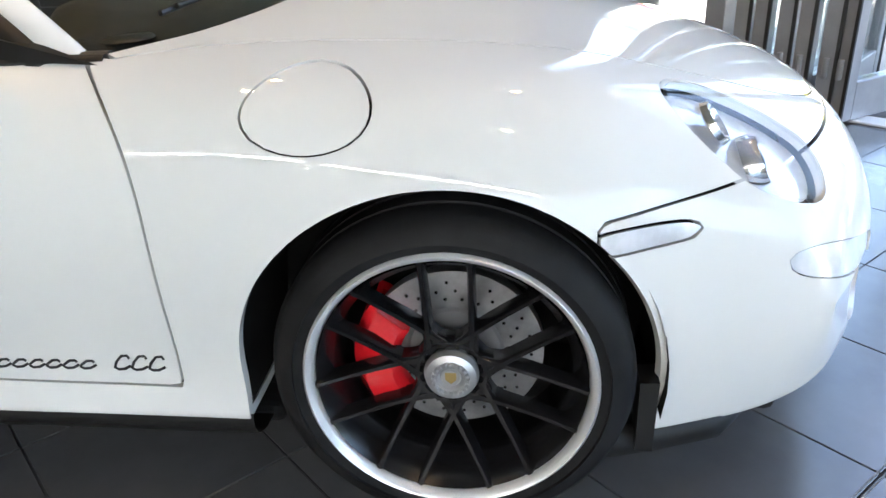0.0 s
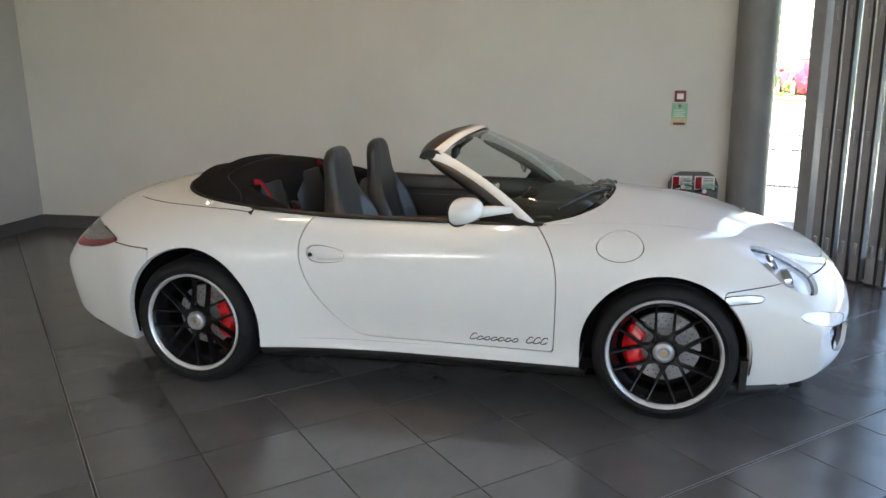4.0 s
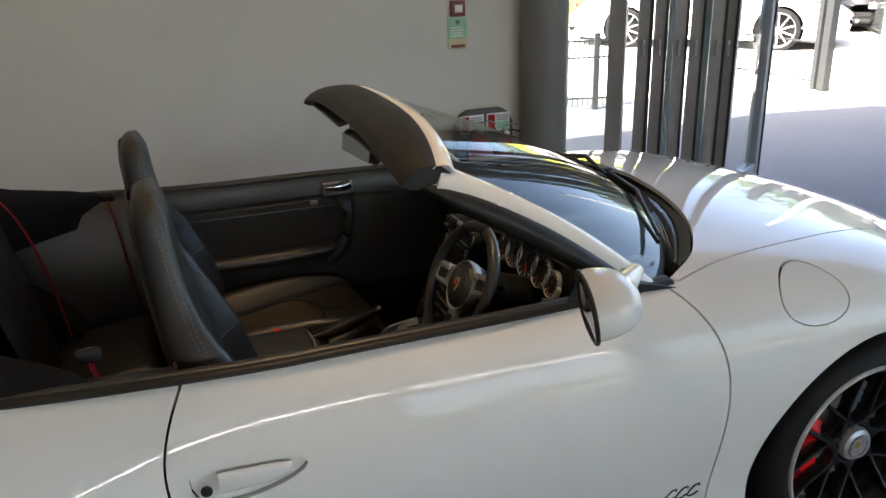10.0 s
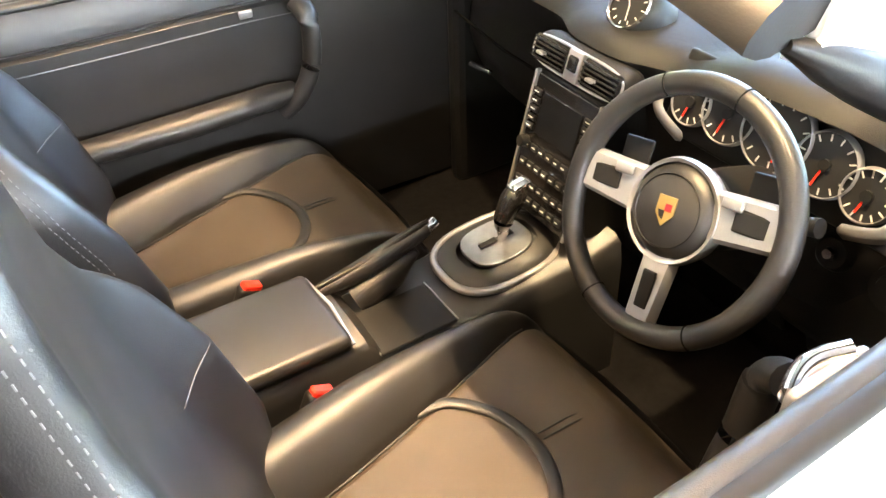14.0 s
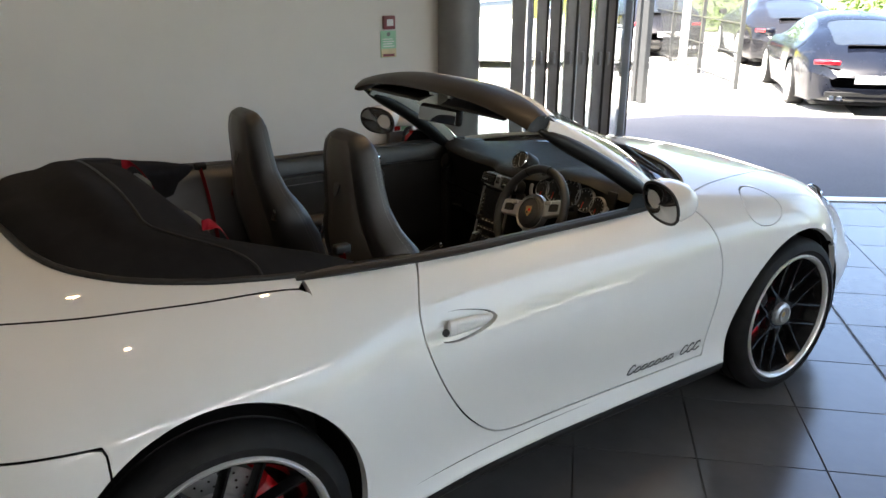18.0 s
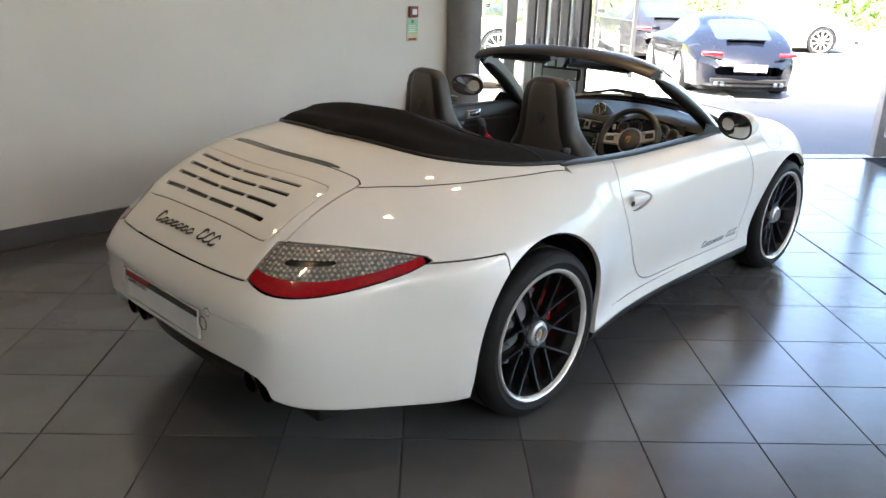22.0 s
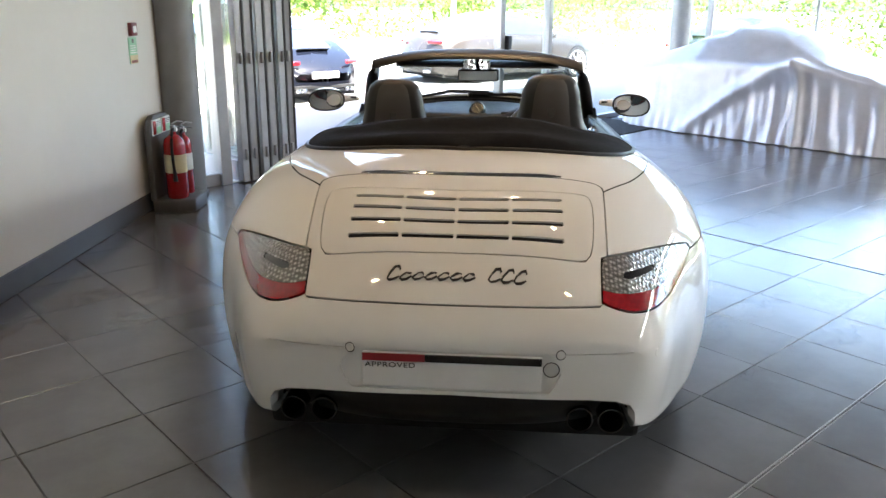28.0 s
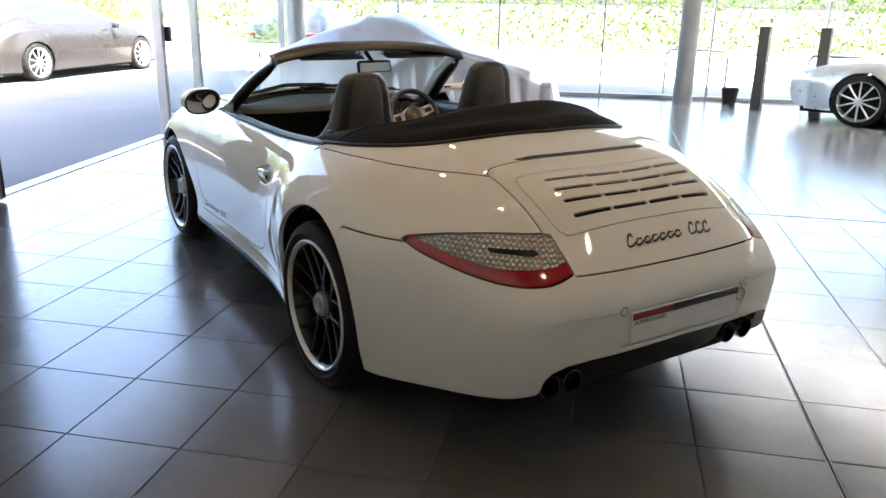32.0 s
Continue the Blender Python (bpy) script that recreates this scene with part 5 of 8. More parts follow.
# black trim along the waist line and the edge of the roof cover
for s in (-1, 1):
    pts = []
    for x, a in OPEN[:int(len(OPEN) * 0.52)]:
        z = float(np.interp(x, (-0.9, -0.5, 0.0, 0.6), (0.884, 0.882, 0.880, 0.872)))
        pts.append((x, s * (a + 0.004), z))
    part("waist_seal", tube(pts, 0.015, 10, flat=0.55), TRIM, car, "black waist seal", smooth=60)
    inner_s = [(x, s * (abs(y) - 0.018), z + 0.001) for x, y, z in pts]
    part("door_top_trim", tube(inner_s, 0.015, 10, flat=0.6), LEATHER, car, "black door capping", smooth=60)

def deck_z(x, a):
    """Height of the car's upper skin at a plan place."""
    k = np.argsort((raw.V[:, 0] - x) ** 2 + (raw.V[:, 1] - abs(a)) ** 2 + 1e3 * (raw.V[:, 2] < 0.7))[:5]
    w = 1 / (1e-6 + (raw.V[k, 0] - x) ** 2 + (raw.V[k, 1] - abs(a)) ** 2)
    return float(np.sum(raw.V[k, 2] * w) / np.sum(w))


# folded canvas roof; its front is cut back in the middle and runs forward along both sides
ox = [p[0] for p in OPEN[::-1]]
oa = [p[1] for p in OPEN[::-1]]
ex = np.linspace(-1.47, -0.70, 40)
ez = [deck_z(x, float(np.interp(x, ox, oa))) for x in ex]
sm = lambda q: max(0.0, min(1.0, q)) ** 2 * (3 - 2 * max(0.0, min(1.0, q)))
rf = []
for i in range(34):
    t = i / 33
    row = []
    for j in range(49):
        v = -1 + 2 * j / 48
        sy = math.sin(math.pi / 2 * v)
        k = abs(sy)
        xf = -1.015 + 0.30 * sm((k - 0.66) / 0.32)
        x = xf + (-1.468 - xf) * t
        a = float(np.interp(x, ox, oa)) + 0.004 if i < 33 else 0.05
        edge = float(np.interp(x, ex, ez)) - 0.004
        top = float(np.interp(t, (0, 0.10, 0.25, 0.5, 0.85, 1), (0.955, 0.995, 1.022, 1.035, 1.006, 0.968)))
        bump = 0.010 * math.cos(6 * v + 1.2 * t) * (1 - k ** 4) * math.sin(math.pi * t) + 0.007 * math.sin(14 * t + 3 * k) * (1 - k ** 3)
        row.append((x, a * sy, edge + (top - edge) * (1 - min(1, k) ** 3.2) ** 0.8 + bump))
    rf.append(row)
piping = [(x, y, z + 0.002) for x, y, z in rf[11][1:-1]]
for drop, xo in ((0.02, 0.022), (0.07, 0.028), (0.22, 0.0)):
    rf.insert(0, [(p[0] + xo, p[1] * 0.985, p[2] - drop * (1 - 0.7 * abs(p[1] / 0.7) ** 3)) for p in rf[0 if drop == 0.02 else 1 if drop == 0.07 else 2]])
soft = part("folded_roof", loft(rf), CLOTH, car, "folded black canvas roof", smooth=60)
part("roof_piping", tube(piping, 0.0035, 8), TRIM, soft, "thin sewn piping", smooth=60)
rim = [(float(x), float(a), deck_z(x, a) + 0.002) for x, a in OPEN[int(len(OPEN) * 0.5):]]
part("rear_seal", tube(rim + [(x, -y, z) for x, y, z in rim[-2::-1]], 0.009, 8), TRIM, car, smooth=60)

# door mirrors
for s in (-1, 1):
    mir = empty("door_mirror", "white door mirror housing on a short foot", "mirror", m=pose(0.302, s * 0.875, 0.968, 0, -9, s * 13) @ Matrix.Diagonal((0.86, 0.86, 0.86, 1)))
    mir.parent = car
    del mir["category"]
    rows = []
    for i in range(15):
        t = i / 14
        x = -0.062 + 0.125 * t
        k = math.sqrt(max(0.0, 1 - max(0, t - 0.02) ** 2.6)) if t < 1 else 0.02
        row = []
        for j in range(24):
            a = 2 * math.pi * j / 24
            cy, cz = math.cos(a), math.sin(a)
            yy = 0.118 * k * math.copysign(abs(cy) ** 0.85, cy) * (1.0 if cy * s > 0 else 0.92)
            zz = (0.074 if cz > 0 else 0.062) * k * math.copysign(abs(cz) ** 0.85, cz) + 0.012 * cy * s * -0.4
            row.append((x - 0.012 * cy * s * (1 - t), yy, zz))
        rows.append(row)
    part("housing", loft(rows, close_v=True, cap=True), WHITE, mir, smooth=50)
    g = [[(-0.064 - 0.012 * math.cos(2 * math.pi * j / 28) * s, 0.113 * r * math.copysign(abs(math.cos(2 * math.pi * j / 28)) ** 0.85, math.cos(2 * math.pi * j / 28)), 0.067 * r * math.copysign(abs(math.sin(2 * math.pi * j / 28)) ** 0.85, math.sin(2 * math.pi * j / 28))) for j in range(28)] for r in (0.02, 0.6, 1.0)]
    part("mirror_glass", loft(g, close_v=True), MIRROR, mir, "mirror glass", smooth=60)
    part("mirror_rim", tube([(-0.062 - 0.012 * math.cos(2 * math.pi * j / 36) * s, 0.116 * math.copysign(abs(math.cos(2 * math.pi * j / 36)) ** 0.85, math.cos(2 * math.pi * j / 36)), 0.070 * math.copysign(abs(math.sin(2 * math.pi * j / 36)) ** 0.85, math.sin(2 * math.pi * j / 36))) for j in range(36)], 0.006, 8, closed=True), TRIM, mir, smooth=60)
    part("foot", tube([(0.02, -s * 0.060, -0.016), (0.075, -s * 0.130, -0.026), (0.112, -s * 0.185, -0.036), (0.128, -s * 0.215, -0.042)], [0.040, 0.034, 0.026, 0.024], 16, flat=0.8), WHITE, mir, smooth=50)
    part("foot_gap", tube([(0.070, -s * 0.160, -0.020), (0.098, -s * 0.200, -0.030)], [0.010, 0.014], 10, flat=0.6), TRIM, mir, "black duct in the foot", smooth=50)
    # triangular black panel where the mirror is fixed
    tri = [(0.60, s * 0.688, 0.868), (0.30, s * 0.688, 0.884), (0.34, s * 0.676, 0.935), (0.47, s * 0.655, 0.905)]
    bm = bmesh.new()
    f = bm.faces.new([bm.verts.new(p) for p in tri])
    bmesh.ops.solidify(bm, geom=[f], thickness=0.012)
    part("mirror_base", bm, TRIM, car)

# door handles
for s in (-1, 1):
    p, n = on_skin(-0.44, 0.708, 0.6)
    rows = []
    for i in range(13):
        t = i / 12
        x = -0.507 + 0.160 * t
        q, nn = on_skin(x, 0.703 + 0.003 * t, 0.6)
        h = 0.004 + 0.019 * math.sqrt(max(0.0, 1 - t ** 2.6)) * min(1.0, 0.75 + 3 * t)
        out = 0.002 + 0.006 * math.sin(math.pi * t) ** 0.6
        ring = []
        for j in range(12):
            a = 2 * math.pi * j / 12
            ring.append((q[0], s * (q[1] + nn[1] * (out + 0.008 * math.cos(a)) - 0.007), q[2] + h * math.sin(a)))
        rows.append(ring)
    hnd = part("door_handle", loft(rows, close_v=True, cap=True), WHITE, doors[s], "white pull handle", smooth=60)
    q, nn = on_skin(-0.528, 0.702, 0.6)
    part("lock", cyl(0.011, 0.006, 20, Matrix.Translation((q[0], s * (q[1] + 0.012), q[2])) @ Matrix.Rotation(math.pi / 2, 4, "X"), bevel=0.001), TRIM, hnd, "black key lock", smooth=40)


# model lettering as plain bars: a run of slim strokes of the script's length and height
def strokes(pts_of, n, gap_at, parent, name, label):
    """pts_of(u, v): a place on the skin for u in 0..1 along and v in 0..1 up. One bent stroke for each character."""
    for k in range(n):
        if k in gap_at:
            continue
        tall = 0.98 if k == 0 or k > gap_at[-1] else 0.56
        u0, w = k / n, 1 / n
        sl = 0.34 * w
        line = [(u0 + 0.86 * w, tall * 0.80), (u0 + 0.72 * w, tall), (u0 + 0.40 * w, tall * 0.96), (u0 + 0.14 * w, tall * 0.55), (u0 + 0.08 * w, 0.16), (u0 + 0.30 * w, 0.04), (u0 + 0.66 * w, 0.08), (u0 + 0.98 * w, 0.30)]
        bm = bmesh.new()
        prev = None
        for i, (uu, vv) in enumerate(line):
            a, b = line[max(0, i - 1)], line[min(len(line) - 1, i + 1)]
            dx, dy = (b[0] - a[0]) * 10.0, (b[1] - a[1])
            ln = math.hypot(dx, dy)
            ox, oy = -dy / ln * 0.072 / 10.0, dx / ln * 0.072
            g = sl * vv
            pr = [bm.verts.new(pts_of(uu + g + ox, vv + oy)), bm.verts.new(pts_of(uu + g - ox, vv - oy))]
            if prev:
                bm.faces.new([prev[0], prev[1], pr[1], pr[0]])
            prev = pr
        bmesh.ops.recalc_face_normals(bm, faces=bm.faces)
        bmesh.ops.solidify(bm, geom=bm.faces[:], thickness=0.0012)
        part(name, bm, DECAL, parent, label)


for s in (-1, 1):
    def side_pt(u, v, s=s):
        x = 0.268 + 0.375 * (u if s < 0 else 1 - u)
        z = 0.318 + 0.036 * v + 0.002 * u
        q, nn = on_skin(x, z, 0.5)
        i = np.argsort((raw.V[:, 0] - x) ** 2 + (raw.V[:, 2] - z) ** 2 + 1e3 * (raw.V[:, 1] < 0.5))[:6]
        w = 1 / (1e-5 + (raw.V[i, 0] - x) ** 2 + (raw.V[i, 2] - z) ** 2)
        return (x, s * (float(np.sum(raw.V[i, 1] * w) / np.sum(w)) + 0.0022), z)
    strokes(side_pt, 11, (7,), doors[s], "script_stroke", "dark grey script stroke")


def lid_pt(u, v):
    y = 0.195 - 0.405 * u
    x = -2.078 + 0.034 * v
    i = np.argsort((raw.V[:, 0] - x) ** 2 + (raw.V[:, 1] - abs(y)) ** 2 + 1e3 * (raw.V[:, 2] < 0.6))[:6]
    w = 1 / (1e-5 + (raw.V[i, 0] - x) ** 2 + (raw.V[i, 1] - abs(y)) ** 2)
    z = float(np.sum(raw.V[i, 2] * w) / np.sum(w))
    return (x - 0.003, y, z + 0.003)


strokes(lid_pt, 11, (7,), engine_lid, "script_stroke", "dark grey script stroke")

# rear plate, sensors, black apron and exhausts
XP = float(raw.V[np.argmin(raw.V[:, 1] ** 2 + (raw.V[:, 2] - 0.485) ** 2 + 1e3 * (raw.V[:, 0] > -1.9)), 0]) + 0.005
pl = part("number_plate", box(0.012, 0.515, 0.106, Matrix.Translation((XP, -0.006, 0.458)), 0.003, 1), PLATEW, rear_bumper, "white dealer show plate with red and black band")
part("plate_band_red", bx(XP - 0.0095, XP - 0.004, 0.07, 0.2500, 0.487, 0.509), PLATER, pl)
part("plate_band_black", bx(XP - 0.0095, XP - 0.004, -0.262, 0.07, 0.487, 0.509), GLOSSB, pl)
cu = bpy.data.curves.new("plate_word", "FONT")
cu.body, cu.size, cu.extrude, cu.space_character = "APPROVED", 0.022, 0.0004, 1.1
tmp = new("plate_word", cu)
dep = bpy.context.evaluated_depsgraph_get()
tme = bpy.data.meshes.new_from_object(tmp.evaluated_get(dep))
bpy.data.objects.remove(tmp)
tme.materials.append(TRIM)
wd = new("plate_word", tme)
wd.parent = pl
wd.matrix_basis = Matrix.Translation((XP - 0.0068, 0.243, 0.467)) @ Euler((math.pi / 2, 0, -math.pi / 2)).to_matrix().to_4x4() @ Matrix.Diagonal((1.25, 1, 1, 1))
for y, z in ((0.286, 0.476), (-0.315, 0.478), (0.577, 0.50), (-0.60, 0.50)):
    i = np.argmin((raw.V[:, 1] - abs(y)) ** 2 + (raw.V[:, 2] - z) ** 2 + 1e3 * (raw.V[:, 0] > -1.8) + 1e3 * ((raw.V[:, 0] < -2.11) & (abs(y) > 0.5)))
    q, n = raw.V[i], raw.N[i]
    bm = lathe([(0.0, 0.002), (0.0105, 0.002), (0.012, 0.0)], 20, axis="z")
    rot = Vector((n[0], math.copysign(n[1], y), n[2])).to_track_quat("Z", "Y").to_matrix().to_4x4()
    bmesh.ops.transform(bm, matrix=Matrix.Translation((q[0], y, q[2])) @ rot, verts=bm.verts)
    part("parking_sensor", bm, WHITE, rear_bumper, smooth=40)
    ring = lathe([(0.012, 0.0003), (0.0138, 0.0006), (0.0145, -0.0005)], 20, axis="z")
    bmesh.ops.transform(ring, matrix=Matrix.Translation((q[0], y, q[2])) @ rot, verts=ring.verts)
    part("sensor_ring", ring, TRIM, rear_bumper, smooth=40)
part("tow_eye_cover", lathe([(0.024, -0.0005), (0.0225, 0.0012), (0.021, -0.0005)], 28, axis="z", m=Matrix.Translation((XP - 0.001, -0.290, 0.474)) @ Euler((0, -math.pi / 2, 0)).to_matrix().to_4x4()), TRIM, rear_bumper, smooth=40)
rows = []
for i in range(25):
    v = -1 + 2 * i / 24
    y = 0.552 * v
    b = 0.16 * abs(v) ** 3
    rows.append([(-2.115 + b, y, 0.396), (-2.120 + b, y, 0.320), (-2.09 + b, y, 0.245), (-2.0 + b, y, 0.205), (-1.75, y, 0.185)])
part("rear_apron", loft(rows), TRIM, car, "black rear apron", smooth=50)
for s in (-1, 1):
    for y in (0.392, 0.486):
        e = lathe([(0.034, 0.16), (0.040, 0.02), (0.041, 0.0), (0.036, -0.001), (0.034, 0.02), (0.030, 0.14)], 28, axis="z", m=Matrix.Translation((-2.075, s * y, 0.264)) @ Euler((0, math.pi / 2, 0)).to_matrix().to_4x4())
        part("exhaust_tip", e, GLOSSB, car, "black round exhaust tip", smooth=40)
    part("mud_flap", prism([(0, 0), (0.03, 0), (0.034, 0.15), (0.0, 0.15)], 0.06, pose(1.506, s * 0.735 + 0.03, 0.165, 90, 0, 0)), TRIM, car)
    # sill undercover and front lip end
    rows = [[(x, s * y, 0.232), (x, s * (y + 0.004), 0.218), (x, s * (y + 0.002), 0.200), (x, s * (y - 0.012), 0.178), (x, s * (y - 0.05), 0.160), (x, s * (y - 0.16), 0.150)]
            for x in np.linspace(-0.80, 0.80, 17) for y in [float(np.interp(x, (-0.8, -0.45, 0.0, 0.8), (0.862, 0.806, 0.782, 0.780)))]]
    part("sill_cover", loft(rows), TRIM, car, "black plastic sill skirt", smooth=60)
edge = [Vector(station(x)[14]) for x in np.linspace(1.515, 1.88, 12)]
yl, xl = edge[-1].y, edge[-1].x
edge += [Vector((xl + 0.34 * ((yl / 0.8) ** 2.4 - (yl * q / 0.8) ** 2.4) + 0.02 * (1 - q), yl * q, edge[11].z)) for q in (0.92, 0.84, 0.74, 0.6, 0.4, 0.2, 0.0)]
edge = edge + [Vector((p.x, -p.y, p.z)) for p in edge[-2::-1]]
rows = []
for i, p in enumerate(edge):
    d = edge[min(i + 1, len(edge) - 1)] - edge[max(i - 1, 0)]
    n = Vector((d.y, -d.x, 0)).normalized()
    n = n if n.dot(Vector((p.x - 1.2, p.y, 0))) > 0 else -n
    z = max(0.176, min(0.196, p.z))
    rows.append([(p.x + n.x * o, p.y + n.y * o, z + h) for o, h in ((-0.014, 0.012), (0.002, 0.004), (0.008, -0.010), (0.010, -0.030), (0.004, -0.044), (-0.016, -0.050), (-0.11, -0.046))])
part("front_lip", loft(rows), TRIM, car, "black front spoiler lip", smooth=50)

# lamp internals behind the clear covers
for s in (-1, 1):
    hl = [o for o in car.children if o.name.startswith("headlamp")][0 if s > 0 else 1]
    mm = Matrix.Translation((1.700, s * 0.553, 0.642)) @ Vector((0.90, s * 0.15, 0.42)).to_track_quat("Z", "Y").to_matrix().to_4x4()
    part("projector_ring", lathe([(0.036, 0.018), (0.046, 0.022), (0.052, 0.010), (0.054, -0.01)], 36, axis="z", m=mm), CHROME, hl, "chrome projector ring", smooth=50)
    part("projector_lens", lathe([(0.0, 0.024), (0.018, 0.022), (0.030, 0.014), (0.036, 0.004)], 32, axis="z", m=mm), SCREEN, hl, "round glass projector lens", smooth=60)
    m2 = Matrix.Translation((1.618, s * 0.566, 0.716)) @ Vector((0.80, s * 0.15, 0.58)).to_track_quat("Z", "Y").to_matrix().to_4x4()
    part("high_beam_bowl", lathe([(0.0, -0.004), (0.024, 0.0), (0.036, 0.014), (0.040, 0.018), (0.043, 0.006)], 32, axis="z", m=m2), CHROME, hl, "small chrome high beam bowl", smooth=50)


# ---- cabin ----
part("cabin_floor", bx(-0.80, 0.62, -0.64, 0.64, 0.21, 0.235), CARPET, car, "black carpet")
for s in (-1, 1):
    lin = empty("door_lining", "black leather door lining with armrest and pull", "lining")
    lin.parent = car
    del lin["category"]
    rows = []
    for x in np.linspace(-0.56, 0.60, 24):
        a = float(np.interp(x, (-0.6, 0.0, 0.6), (0.678, 0.676, 0.638)))
        top = float(np.interp(x, (-0.6, 0.0, 0.6), (0.884, 0.882, 0.872)))
        prof = [(a + 0.012, top), (a - 0.004, top - 0.006), (a - 0.018, top - 0.03), (a - 0.020, top - 0.075), (a - 0.012, top - 0.080), (a - 0.012, top - 0.086), (a - 0.020, top - 0.092), (a - 0.022, top - 0.20), (a - 0.018, 0.56), (a - 0.02, 0.42), (a - 0.01, 0.30), (a, 0.235)]
        rows.append([(x, s * y, z) for y, z in prof])
    part("lining_panel", loft(rows), LEATHER, lin, smooth=35)
    part("armrest", tube([(-0.50, s * 0.620, 0.600), (-0.2, s * 0.608, 0.606), (0.0, s * 0.602, 0.614), (0.05, s * 0.606, 0.616)], [0.030, 0.036, 0.034, 0.022], 12, flat=0.75), LEATHER, lin, "padded black armrest", smooth=60)
    part("door_pull", tube(crv([(0.085, s * 0.612, 0.800), (0.095, s * 0.582, 0.770), (0.088, s * 0.578, 0.68), (0.055, s * 0.585, 0.61), (0.02, s * 0.605, 0.57)], 6), 0.024, 12, flat=0.8), LEATHER, lin, "upright padded pull", smooth=60)
    part("door_pocket", bx(-0.45, 0.10, s * 0.60 - 0.02, s * 0.60 + 0.02, 0.30, 0.45, 0.012), LEATHER, lin, smooth=40)
    part("pocket_strip", tube([(-0.42, s * 0.578, 0.447), (0.08, s * 0.578, 0.462)], 0.003, 8), SILVER, lin)
    rr = []
    for i in range(11):
        t = i / 10
        rr.append((0.035 + 0.085 * t, s * (0.640 - 0.014 * math.sin(math.pi * t)), 0.835 + 0.004 * t))
    part("release_bowl", box(0.115, 0.018, 0.050, Matrix.Translation((0.080, s * 0.648, 0.828)), 0.012, 3), SILVER, lin, "silver release handle", smooth=50)
    part("release_lever", tube(rr, [0.010 + 0.006 * (i / 10) for i in range(11)], 10, flat=1.3), CHROME, lin, smooth=60)
    part("lock_button", box(0.030, 0.008, 0.018, Matrix.Translation((-0.012, s * 0.650, 0.783)), 0.004, 2), SILVER, lin, smooth=50)
    part("lining_stitch", tube([(x, s * (float(np.interp(x, (-0.6, 0.0, 0.6), (0.678, 0.676, 0.638))) - 0.0205), float(np.interp(x, (-0.6, 0.0, 0.6), (0.884, 0.882, 0.872))) - 0.118) for x in np.linspace(-0.54, 0.12, 20)], 0.0014, 6), STITCH, lin)
    # side trim behind the doors
    part("rear_side_trim", loft([[(x, s * 0.665, 0.884), (x, s * 0.635, 0.878), (x, s * 0.60, 0.84), (x, s * 0.575, 0.60), (x, s * 0.56, 0.24)] for x in np.linspace(-1.15, -0.55, 8)]), LEATHER, car, "black side trim", smooth=50)
    part("seat_belt", tube([(-0.70, s * 0.585, 0.895), (-0.685, s * 0.572, 0.80), (-0.665, s * 0.56, 0.62), (-0.63, s * 0.56, 0.36)], 0.023, 8, flat=0.09, up=(1, 0, 0)), BELT, car, "red seat belt webbing", smooth=60)
    part("belt_guide", box(0.05, 0.025, 0.03, Matrix.Translation((-0.70, s * 0.585, 0.902)), 0.008, 2), TRIM, car, smooth=50)
    # rear jump seats
    part("rear_backrest", loft([[(-0.93 - 0.085 * t + 0.035 * (1 - u * u), s * (0.27 + 0.205 * u), 0.50 + 0.445 * t - 0.16 * t * max(0, abs(u) - 0.35) ** 2) for u in np.linspace(-1, 1, 17)] for t in np.linspace(0, 1, 12)] + [[(-1.06, s * (0.27 + 0.205 * u), 0.93 - 0.16 * max(0, abs(u) - 0.35) ** 2) for u in np.linspace(-1, 1, 17)]]), LEATHER, car, "black rear seat back", smooth=60)
    part("rear_seat_pad", box(0.36, 0.44, 0.12, pose(-0.78, s * 0.28, 0.44, 0, -10, 0), 0.045, 4), LEATHER, car, "black rear seat pad", smooth=60)
    part("rear_belt", tube(crv([(-1.02, s * 0.420, 0.965), (-0.975, s * 0.410, 0.955), (-0.925, s * 0.395, 0.86), (-0.885, s * 0.385, 0.70), (-0.86, s * 0.38, 0.52)], 5), 0.016, 8, flat=0.1, up=(1, 0, 0)), BELT, car, "red rear seat belt", smooth=60)
    part("kick_panel", bx(0.45, 0.66, s * 0.60 - 0.03, s * 0.60 + 0.03, 0.22, 0.80, 0.02), TRIM, car)
part("rear_bulkhead", bx(-1.16, -1.06, -0.62, 0.62, 0.24, 0.93, 0.03), LEATHER, car, "black rear bulkhead", smooth=40)
part("rear_tunnel", bx(-0.95, -0.40, -0.07, 0.07, 0.24, 0.46, 0.03), LEATHER, car, smooth=40)
part("firewall", bx(0.66, 0.70, -0.64, 0.64, 0.22, 0.86), CARPET, car)


def sg(v, p):
    return math.copysign(abs(v) ** p, v)


